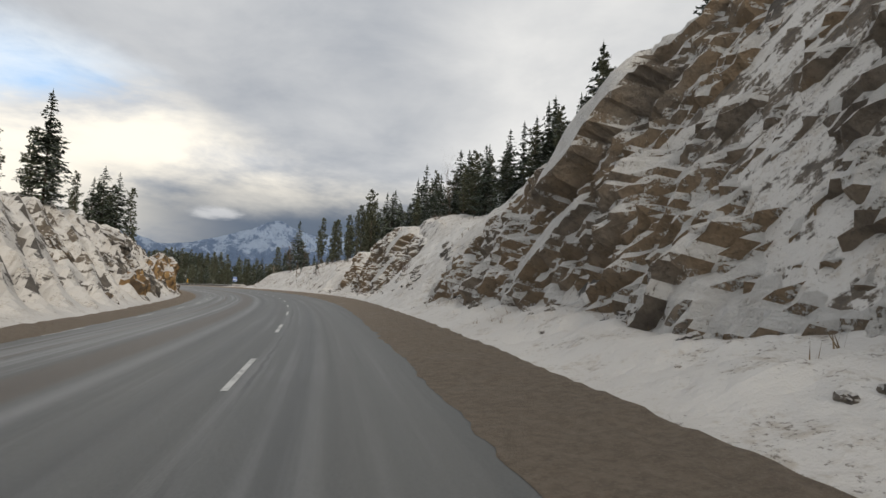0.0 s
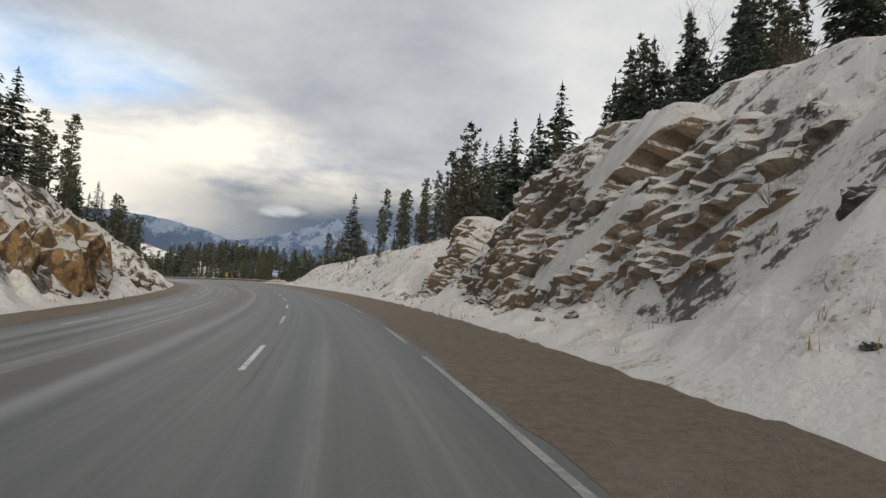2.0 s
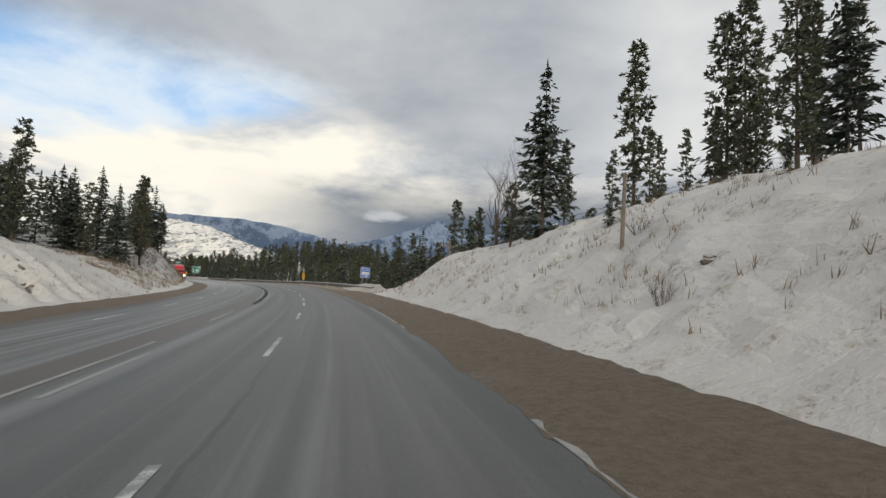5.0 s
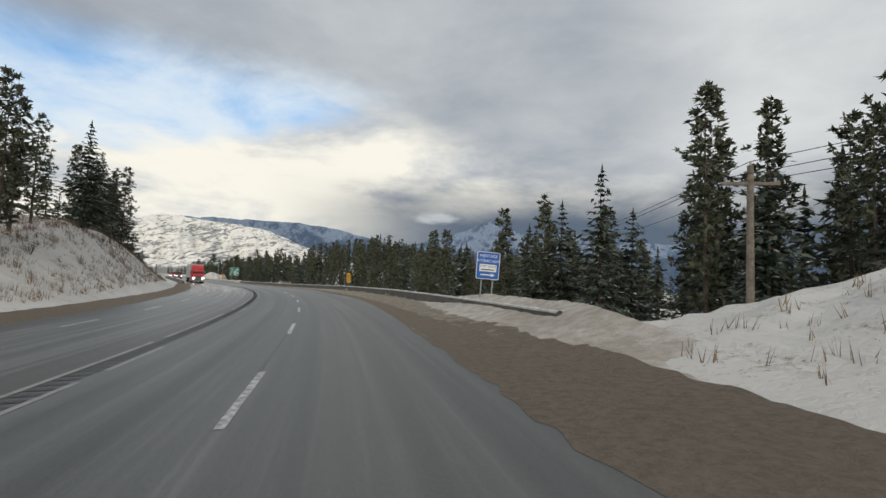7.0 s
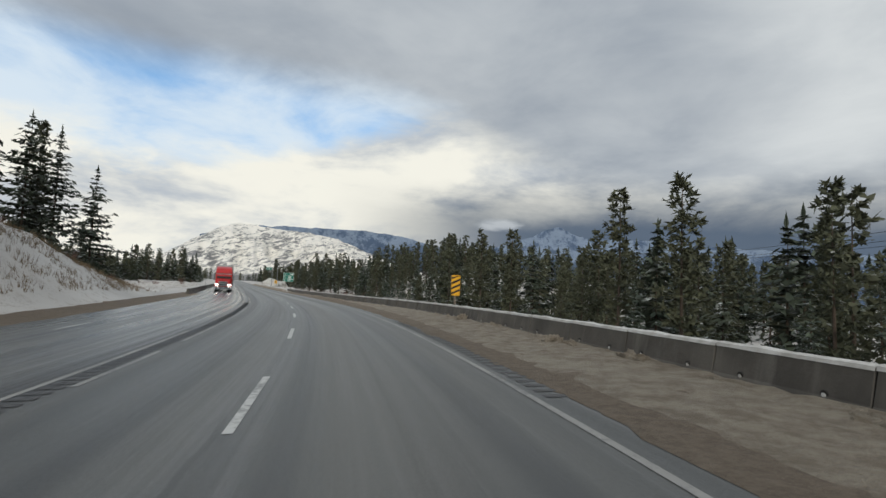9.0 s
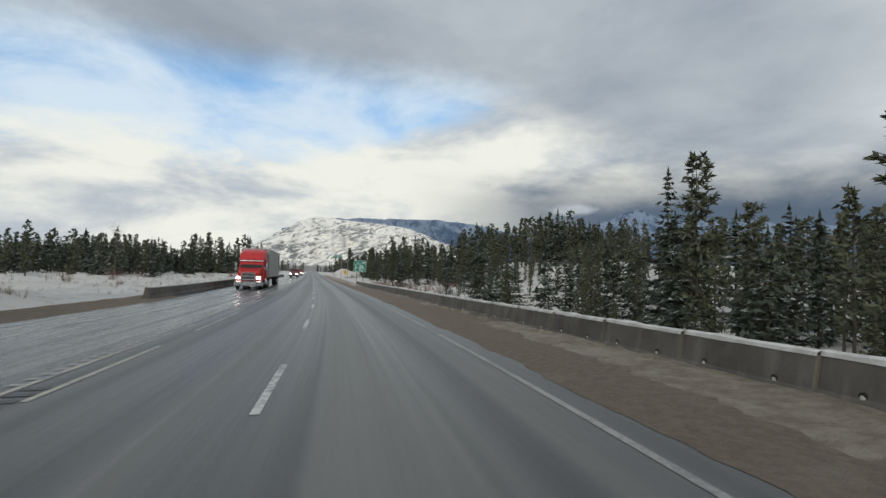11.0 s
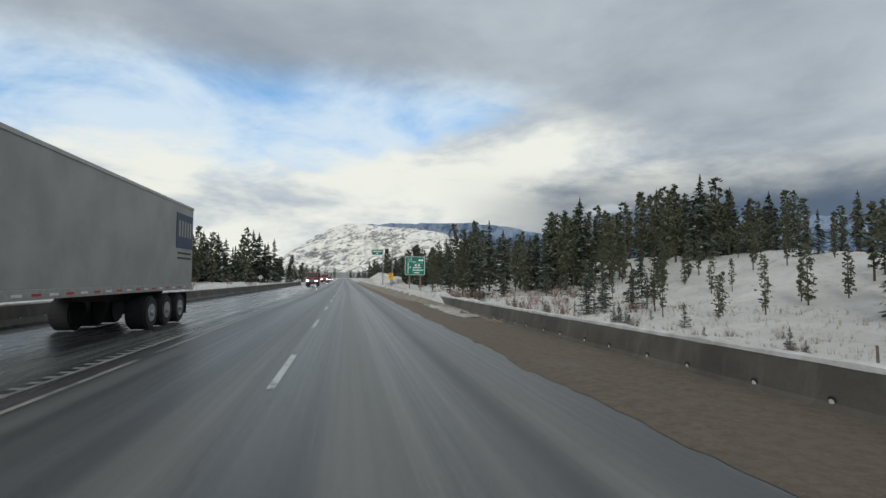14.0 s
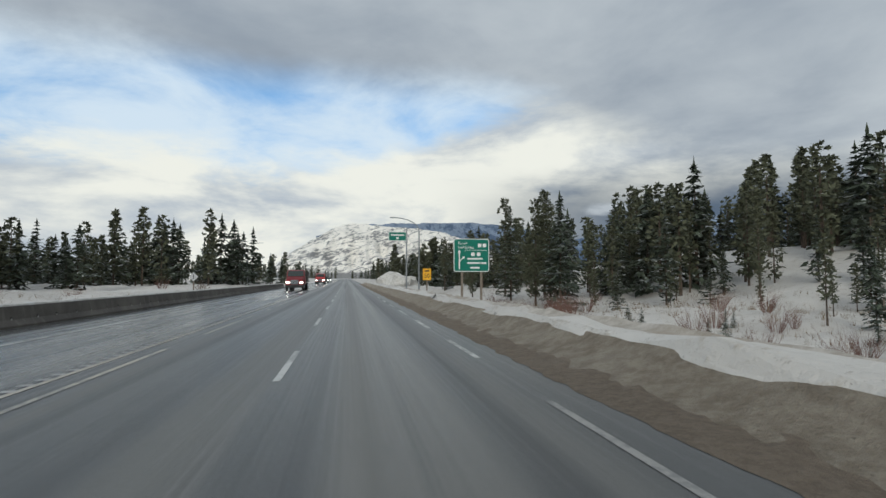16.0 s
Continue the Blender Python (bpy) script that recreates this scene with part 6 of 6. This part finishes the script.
def twigs_mesh(name, segments, material):
    """Thin three-sided sticks: (start, end, radius at start, radius at end)."""
    verts, faces = [], []
    for a, b, ra, rb in segments:
        a, b = np.asarray(a, float), np.asarray(b, float)
        ax = b - a
        ax = ax / (np.linalg.norm(ax) + 1e-9)
        u = np.cross(ax, (0.31, 0.77, 0.55))
        u /= np.linalg.norm(u) + 1e-9
        w = np.cross(ax, u)
        k = len(verts)
        for p, r in ((a, ra), (b, rb)):
            for j in range(3):
                q = 2.0944 * j
                verts.append(p + r * (math.cos(q) * u + math.sin(q) * w))
        faces += [(k, k + 1, k + 4, k + 3), (k + 1, k + 2, k + 5, k + 4), (k + 2, k, k + 3, k + 5)]
    return mesh_from(name, verts, faces, material)


def grow(segs, rng, p, dirn, length, radius, depth):
    parts_n = 3
    for k in range(parts_n):
        dirn = dirn + np.array([rng.uniform(-0.18, 0.18), rng.uniform(-0.18, 0.18), rng.uniform(-0.02, 0.12)])
        dirn = dirn / np.linalg.norm(dirn)
        q = p + dirn * length / parts_n
        r2 = radius * (1 - 0.22)
        segs.append((p, q, radius, r2))
        p, radius = q, r2
        if depth > 0:
            for j in range(rng.choice([1, 2, 2])):
                side = np.array([rng.uniform(-1, 1), rng.uniform(-1, 1), rng.uniform(0.1, 0.8)])
                d2 = dirn * 0.7 + side * 0.75
                grow(segs, rng, p, d2 / np.linalg.norm(d2), length * rng.uniform(0.45, 0.68), radius * 0.6, depth - 1)


def bare_tree(s, d, height, seed):
    rng = random.Random(seed)
    segs = []
    grow(segs, rng, np.array([0, 0, -0.3]), np.array([0.0, 0.0, 1.0]), height * 0.62, 0.016 * height, 4)
    stems = [q for q in segs if q[2] > 0.006 * height]
    fine = [q for q in segs if q[2] <= 0.006 * height]
    t = new("bare_tree")
    a, b = new("trunk", twigs_mesh("trunk", stems, BARK)), new("crown", twigs_mesh("crown", fine, TWIG))
    a.parent = b.parent = t
    return tagged(stand(t, s, d, seed * 40), "leafless broad tree with thin grey-brown twigs in the snow", "tree", group="bare trees")


bare_tree(123, 12.6, 7.0, 5)
bare_tree(126, 16.5, 6.5, 6)
bare_tree(288, -31, 8.0, 7)
bare_tree(57, 17, 6.5, 8)
bare_tree(131, 15, 8.0, 9)


def bush_mesh(seed, material, spread, height):
    rng = random.Random(seed)
    segs = []
    for k in range(24):
        a = rng.uniform(0, 6.28)
        out = rng.uniform(0.1, spread)
        p = np.array([0.15 * math.cos(a), 0.15 * math.sin(a), -0.1])
        grow(segs, rng, p, np.array([out * math.cos(a), out * math.sin(a), 1.0]) / math.hypot(out, 1.0), height * rng.uniform(0.5, 1.0), 0.010, 1)
    return twigs_mesh("bush", segs, material)


BUSHES = [bush_mesh(1, TWIG, 0.6, 1.0), bush_mesh(2, RED_TWIG, 0.6, 1.0), bush_mesh(3, TWIG, 0.9, 0.9), bush_mesh(4, RED_TWIG, 0.8, 1.1)]
rb = random.Random(12)


def bush(s, d, size, i):
    ob = new("bush", BUSHES[i % 4])
    x, y, z = place(s, d, ground_height(s, d) - 0.05)
    ob.matrix_basis = pose(x, y, z, 0, 0, rb.uniform(0, 360)) @ Matrix.Diagonal((size, size, size, 1))
    tagged(ob, "leafless reddish shrub poking out of the snow" if i % 2 else "leafless brown shrub poking out of the snow", "shrub", group="bare shrubs")


for s, d, size, i in [(41, 7.2, 1.1, 0), (46, 9, 0.7, 2), (50, 10.5, 0.8, 0), (48, 12, 0.9, 2), (56, 6.2, 0.4, 0), (89, 8.4, 0.9, 0), (92, 9.5, 0.8, 2), (95, 8.8, 0.6, 0), (104, 9.2, 0.8, 2), (99, 6.4, 0.6, 0), (80, 6.0, 0.6, 2)]:
    bush(s, d, size, i)
for k in range(26):
    bush(rb.uniform(296, 350), rb.uniform(14, 34), rb.uniform(1.2, 2.2), 1 + 2 * rb.randrange(2))
for k in range(24):
    bush(rb.uniform(235, 330), rb.uniform(12, 40), rb.uniform(0.6, 1.2), rb.randrange(4))
for k in range(22):
    bush(rb.uniform(250, 420), rb.uniform(-45, -15), rb.uniform(0.8, 1.8), rb.randrange(4))
for k in range(16):
    bush(rb.uniform(140, 215), rb.uniform(-20, -14), rb.uniform(0.5, 1.0), rb.randrange(4))

for k in range(26):
    plant("spruce", k, rb.uniform(262, 318), rb.uniform(16, 30), rb.uniform(0.9, 2.3), rb.uniform(0, 360), 0.05)
for k in range(12):
    plant("spruce", k, rb.uniform(240, 262), rb.uniform(11, 22), rb.uniform(1.2, 3.0), rb.uniform(0, 360), 0.05)
for s, d, h in [(96, 10.2, 1.6), (97, 12.4, 2.6), (101, 11.6, 1.3), (108, 10.6, 1.4), (50.5, 12.6, 3.2), (86, 12.5, 2.0)]:
    plant("spruce", int(s), s, d, h, s * 3, 0.05)


def boulder(s, d, size, seed, flat_z=0.75, material=None, words="angular brown rock with a little snow on the slope"):
    bm = bmesh.new()
    bmesh.ops.create_icosphere(bm, subdivisions=3, radius=1.0)
    for v in bm.verts:
        c = noise.cell_vector((v.co.x * 1.3 + seed, v.co.y * 1.3, v.co.z * 1.3))
        n = 0.85 + 0.30 * (c[0] - 0.3) + 0.22 * fbm(v.co.x * 2 + seed, v.co.y * 2, v.co.z * 2)
        v.co = Vector((v.co.x * n * size, v.co.y * n * size * 0.8, v.co.z * n * size * flat_z))
    me = bpy.data.meshes.new("boulder")
    bm.to_mesh(me)
    bm.free()
    me.materials.append(material or ROCK)
    ob = new("boulder", me)
    x, y, z = place(s, d, ground_height(s, d) - size * 0.08)
    ob.matrix_basis = pose(x, y, z, (seed * 13) % 25, (seed * 29) % 25, (seed * 71) % 360)
    return tagged(ob, words, "rock", group="loose rocks")


for k, (s, d, size) in enumerate([(89.1, 7.6, 0.22), (91.2, 8.6, 0.26), (92.5, 8.0, 0.2), (88.1, 6.6, 0.16), (99, 7.5, 0.2)]):
    boulder(s, d, size, k * 3.7 + 1)
for k, (s, d, size) in enumerate([(69, -13.6, 2.0), (72, -13.9, 2.3), (75.5, -14.1, 2.2), (79, -14.6, 1.6), (66, -14.4, 1.7), (46, -12.6, 1.3), (51, -13.2, 1.2)]):
    boulder(s, d, size, 300 + k * 4.1, 1.25, OCHRE_ROCK, "ochre-stained rock outcrop with snow on top")
for k, (s, d, size) in enumerate([(424, 12.4, 4.2), (430, 14.5, 4.4), (436, 17.5, 4.0)]):
    boulder(s, d, size, 500 + k * 6.3, 1.0, SNOW_CAP, "snow-plastered rock outcrop beside the exit lane")
rr = random.Random(9)
for k in range(12):
    s = rr.uniform(2, 46)
    boulder(s, toe_right(s) + rr.uniform(1.2, 2.8), rr.uniform(0.06, 0.16), 60 + k * 1.3)
for k in range(20):
    s = rr.uniform(48, 84)
    boulder(s, toe_right(s) + rr.uniform(1.0, 3.0), rr.uniform(0.06, 0.2), 160 + k * 1.3)


def stalks():
    """Dry grass and weed stalks that stick out of the snow."""
    rng = random.Random(3)
    verts, faces = [], []

    def field(count, s0, s1, d0, d1, height, clump):
        for k in range(count):
            s, d = rng.uniform(s0, s1), rng.uniform(d0, d1)
            if fbm(s * 0.35, d * 0.35, 2.0) < clump:
                continue
            x, y, z = place(s, d, ground_height(s, d) - 0.03)
            for j in range(rng.randint(3, 6)):
                a, lean, h = rng.uniform(0, 6.28), rng.uniform(0.05, 0.6), height * rng.uniform(0.4, 1.1)
                w = rng.uniform(0.006, 0.016)
                q = rng.uniform(0, 6.28)
                bx, by = x + rng.uniform(-0.1, 0.1), y + rng.uniform(-0.1, 0.1)
                i = len(verts)
                verts.extend([(bx - w * math.cos(q), by - w * math.sin(q), z), (bx + w * math.cos(q), by + w * math.sin(q), z),
                              (bx + lean * h * math.cos(a), by + lean * h * math.sin(a), z + h)])
                faces.append((i, i + 1, i + 2))

    field(2600, 78, 136, 5.6, 18, 0.35, -0.05)
    field(700, 2, 78, 4.6, 15, 0.30, 0.05)
    field(9000, 138, 226, -24, -13.2, 0.5, -0.15)
    field(1500, 20, 138, -20, -11.5, 0.35, 0.0)
    field(8000, 236, 345, 8, 48, 0.55, -0.1)
    field(1600, 236, 330, -40, -14, 0.5, 0.0)
    ob = new("dry_stalks", mesh_from("dry_stalks", verts, faces, STRAW))
    tagged(ob, "dry straw-coloured grass stalks above the snow", "grass", kind="stuff")


stalks()


# ---- tilted beds of rock that stand out of the cut ----
def rock_bed_mesh(seed, material):
    """A broken slab, long in x, about 2 units wide and high, with stepped fracture faces."""
    bm = bmesh.new()
    bmesh.ops.create_cube(bm, size=2.0)
    bmesh.ops.subdivide_edges(bm, edges=bm.edges[:], cuts=5, use_grid_fill=True)
    for v in bm.verts:
        x, y, z = v.co.x * 2.6, v.co.y, v.co.z
        round_off = 1 - 0.10 * (abs(y) ** 4 * abs(z) ** 4)
        k = round_off * (1 + 0.36 * fbm(x * 0.55 + seed, y * 0.8, z * 0.8, 2) + 0.34 * fbm(x * 1.9 + seed, y * 2.1, z * 2.1, 3))
        notch = 0.16 * (noise.cell((x * 0.75 + seed, 0.5, 2.0)) - 0.5)
        taper = 1 - 0.40 * abs(v.co.x) ** 3
        v.co = Vector((v.co.x * (1 + 0.20 * fbm(y * 1.6, z * 1.6, seed)), y * k * taper + notch, z * k * taper + notch))
    me = bpy.data.meshes.new("rock_bed")
    bm.to_mesh(me)
    bm.free()
    me.materials.append(material)
    return me


GREY_BEDS = [rock_bed_mesh(2.3 * k + 1.7, ROCK) for k in range(9)]
BROWN_BEDS = [rock_bed_mesh(3.1 * k + 40.3, BROWN_ROCK) for k in range(4)]
ground = bpy.data.objects["ground"]


def rock_bed(s, d, length, thick, proud, rng, brown=0.15, skew=0.0, wild=0.0):
    """Lays one bed up the slope at s, d, its open face towards the oncoming driver, its back dipping into the snow."""
    e = 0.8
    rise = (ground_height(s, d + e) - ground_height(s, d - e)) / (2 * e)
    rise = max(-1.4, min(1.6, rise))
    side = 1.0 if d > 0 else -1.0
    up = Vector((-0.14 + skew + rng.uniform(-0.18, 0.18), side * 1.0, abs(rise))).normalized()
    out = Vector((0.0, -side * abs(rise), 1.0)).normalized()
    out = (out + Vector((-0.42 + rng.uniform(-0.2, 0.2) - wild, 0, 0))).normalized()
    out = (out - up * out.dot(up)).normalized()
    cross = out.cross(up)
    if wild:
        turn = Matrix.Rotation(rng.uniform(-wild, wild), 3, out)
        up, cross = turn @ up, turn @ cross
    a = math.radians(heading(s))
    bank = float(np.interp(s, LINE_S, LINE_BANK))

    def world(v):
        fwd, right = Vector((-math.sin(a), math.cos(a), 0)), Vector((math.cos(a), math.sin(a), bank))
        return fwd * v.x + right * v.y + Vector((0, 0, 1)) * v.z

    x, y, z = world(up).normalized(), world(cross).normalized(), world(out).normalized()
    m = Matrix((x, y, z)).transposed().to_4x4() @ Matrix.Diagonal((length / 2, thick / 2, proud, 1))
    m.translation = Vector(place(s, d, ground_height(s, d))) - z * proud * 0.30
    ob = new("rock_bed", rng.choice(BROWN_BEDS if rng.random() < brown else GREY_BEDS))
    ob.parent = ground
    ob.matrix_basis = m
    return ob


def lay_beds(count, s0, s1, u0, u1, lengths, thicks, prouds, seed, brown=0.15, skew=0.0, wild=0.0, gap=0.5):
    rng = random.Random(seed)
    spots, tries = [], 0
    while len(spots) < count and tries < count * 40:
        tries += 1
        s, u = rng.uniform(s0, s1), rng.uniform(u0, u1)
        toe = toe_right(s)
        d = toe + (CREST_D - toe) * u
        if any((s - p) ** 2 + (0.45 * (d - q)) ** 2 < gap * gap for p, q in spots):
            continue
        spots.append((s, d))
        rock_bed(s, d, rng.uniform(*lengths), rng.uniform(*thicks), rng.uniform(*prouds), rng, brown, skew, wild)


def hash01(*k):
    """A fixed random number from 0 to 1 for whole numbers."""
    n = 0
    for i, v in enumerate(k):
        n += int(v) * (374761393, 668265263, 1274126177, 362437)[i]
    n = ((n ^ (n >> 13)) * 1274126177) & 0xFFFFFFFF
    return ((n ^ (n >> 16)) & 0xFFFF) / 65535


def beds_out(s, z, dip, thick, seed, slabs, wild):
    """How far the rock stands out at s along and z up: broken beds that fall away along the road, cut by cross joints."""
    c, q0 = math.cos(dip), math.sin(dip)
    lump, rough = fbm(s * 0.22 + seed, z * 0.22, 1.0), fbm(s * 0.9, z * 0.9, seed + 4)
    q = (s * q0 + z * c) + (0.3 + 1.1 * wild) * lump + 0.22 * rough
    r = (s * c - z * q0) + 0.5 * rough
    for qa, qb, ra, rb, proud in slabs:
        if qa < q < qb and ra < r < rb:
            return proud - 0.25 * (q - qa) / (qb - qa) + 0.06 * rough
    k = q / thick
    i = math.floor(k)
    f = k - i
    if hash01(i, seed) > 0.55:          # a thick bed split in two
        i, f = i * 2 + (f > 0.5), (f * 2) % 1
    else:
        i = i * 2
    j = math.floor(r / (0.55 + 1.5 * hash01(i, 7, seed)) + 3 * hash01(i, 3, seed))
    big = hash01(math.floor(k / 3.2), math.floor(r / 3.6 + hash01(math.floor(k / 3.2), 5, seed)), 11, seed)
    out = 0.60 * (big - 0.5) + 0.66 * (hash01(i, j, seed) - 0.5) + 0.34 * (0.5 - f)
    shard = noise.cell((s * 3.4 + 0.9 * rough, z * 4.0 + 0.5 * rough, seed + 0.5)) - 0.5
    return out + 0.5 * lump + (0.20 + 0.25 * wild) * rough + (0.14 + 0.12 * wild) * shard + 0.20 * fbm(s * 3.1, z * 3.1, seed, 2)


def outcrop(label, s0, s1, foot, crest, seed, material, dip=40.0, thick=0.75, fade=2.5, slabs=(), ragged=1.0, pitch_m=0.14, wild=0.0):
    """A face of bedded rock set into the hillside; foot and crest: rows of s, across, height. The mesh's diagonals follow the beds."""
    cols = int((s1 - s0) / pitch_m) + 1
    fs, cs = np.array(foot, float), np.array(crest, float)
    ss = np.linspace(s0, s1, cols)
    rise = (ss[1] - ss[0]) * math.tan(radians(dip))
    fd, fh = np.interp(ss, fs[:, 0], fs[:, 1]), np.interp(ss, fs[:, 0], fs[:, 2])
    cd = np.interp(ss, cs[:, 0], cs[:, 1])
    ch = np.array([np.interp(q, cs[:, 0], cs[:, 2]) + ragged * 0.5 * fbm(q * 0.6, seed, 0.3) for q in ss])
    rows = int((ch.max() + 0.6) / rise) + 16
    hh = (fh.min() + rise * np.arange(rows))[:, None] + 0 * ss
    v = np.clip((hh - fh) / (ch - fh), 0, 1)
    w = np.clip((hh - ch) / (16 * rise), 0, 1)
    d = fd + (cd - fd) * v ** 1.15 + 3.4 * w
    h = np.where(hh < ch, hh, ch + 0.25 * np.sin(w * 3.1) - 1.5 * w * w)
    out = np.array([[beds_out(ss[j], h[i, j], radians(dip), thick, seed, slabs, wild) if w[i, j] < 1 else 0.0 for j in range(cols)] for i in range(rows)])
    soft = np.pad(out, 1, mode="edge")
    out = 0.8 * out + 0.1 * (soft[2:, :-2] + soft[:-2, 2:])        # smooth along the beds only
    out *= ragged * np.minimum(1.0, 0.35 + 3 * v) * np.where(w > 0, 0.4 * (1 - w), 1 - 0.6 * np.clip((v - 0.86) / 0.14, 0, 1))
    e = np.clip(np.minimum(ss - s0, s1 - ss) / fade, 0, 1)
    sunk = 1 - e * e * (3 - 2 * e)
    d, h = d - 0.86 * out + sunk * 2.2, h + 0.30 * out - sunk * (0.5 + 0.35 * h)
    verts = place(ss + 0.15 * out, d, h).reshape(-1, 3)
    faces = []
    for i in range(rows - 1):
        for j in range(cols - 1):
            k = i * cols + j
            faces += [(k, k + 1, k + cols), (k + 1, k + cols + 1, k + cols)]
    ob = new("rock_outcrop", mesh_from("rock_outcrop", verts, faces, material))
    return tagged(ob, label, "rock outcrop", group="rock cuts")


outcrop("high craggy face of brown-grey tilted rock, half covered with snow", -6, 32,
        [(-6, 5.6, -0.6), (14, 5.9, -0.5), (24, 6.2, -0.4), (32, 6.8, -0.4)],
        [(-6, 12.8, 11.4), (9, 12.2, 10.7), (14, 10.6, 9.9), (17.5, 9.9, 9.0), (20, 9.9, 8.0), (22.5, 9.6, 6.8), (25, 9.2, 5.8), (28.4, 8.8, 4.9), (32, 8.6, 3.4)],
        3, CUT_ROCK, dip=48, thick=1.05, fade=3.0, slabs=[(16.6, 18.6, 4.4, 9.6, 1.15), (14.4, 15.5, 8.0, 12.0, 0.45)], wild=0.7)
outcrop("tilted slabs of grey-brown rock with snow along their ledges", 43.0, 64.5,
        [(43, 8.2, -0.2), (48, 7.7, -0.2), (52, 6.9, -0.4), (55, 6.5, -0.4), (64.5, 6.2, -0.4)],
        [(43, 10.1, 3.8), (47.5, 10.0, 5.7), (50, 9.9, 6.7), (54, 9.6, 7.0), (57, 9.2, 6.5), (60, 8.8, 4.6), (62, 8.4, 3.0), (64.5, 7.8, 1.5)],
        8, CUT_ROCK, dip=38, thick=0.72, fade=1.6, slabs=[(35.2, 36.9, 33.0, 39.0, 0.42), (33.5, 34.7, 37, 41.5, 0.3)], wild=0.15)
outcrop("rusty brown knob of broken rock with a snowy crown", 65.0, 72.5,
        [(65, 7.6, -0.3), (68, 6.5, -0.4), (72.5, 6.8, -0.3)],
        [(65, 9.6, 4.2), (66.5, 9.2, 5.3), (68.2, 8.8, 5.0), (69.5, 8.6, 3.6), (71, 8.4, 2.4), (72.5, 8.2, 1.6)],
        14, CUT_ROCK, dip=36, thick=0.7, fade=1.2, wild=0.5)
outcrop("low dark jagged rock at the foot of the cut", 25.5, 38.0,
        [(25.5, 5.9, -0.3), (29, 5.6, -0.3), (33.8, 6.0, -0.3), (38, 6.6, -0.2)],
        [(25.5, 7.6, 2.4), (29, 7.2, 2.8), (31.5, 7.4, 2.2), (35, 7.6, 2.1), (36.5, 7.8, 1.4), (38, 8.0, 0.8)],
        21, CUT_ROCK, dip=58, thick=0.42, fade=1.2, ragged=0.7, pitch_m=0.10, wild=0.8)
lay_beds(14, 3, 27, 0.24, 0.36, (0.25, 0.7), (0.15, 0.3), (0.05, 0.14), 73, 0.1, wild=0.6, gap=0.4)
lay_beds(7, 48, 62, 0.26, 0.38, (0.3, 0.8), (0.2, 0.4), (0.06, 0.14), 79, 0.05, wild=0.6, gap=0.5)
lay_beds(9, 64, 78, 0.18, 0.38, (0.3, 0.9), (0.2, 0.45), (0.06, 0.16), 81, 0.1, wild=0.5, gap=0.5)
lay_beds(7, 33, 45, 0.25, 0.75, (0.6, 1.4), (0.4, 0.7), (0.12, 0.28), 76, 0.0, wild=0.3, gap=0.9)
# the cut across the road
rng = random.Random(9)
for k in range(56):
    s, u = rng.uniform(36, 108), rng.uniform(0.12, 0.95)
    size = rng.uniform(0.5, 1.0) if rng.random() < 0.6 else rng.uniform(1.0, 1.7)
    d = float(np.interp(s, TOE_S, TOE_D)) - 7.0 * u
    rock_bed(s, d, size * 1.9, size * 0.85, size * 0.36, rng, 0.65, wild=0.3)
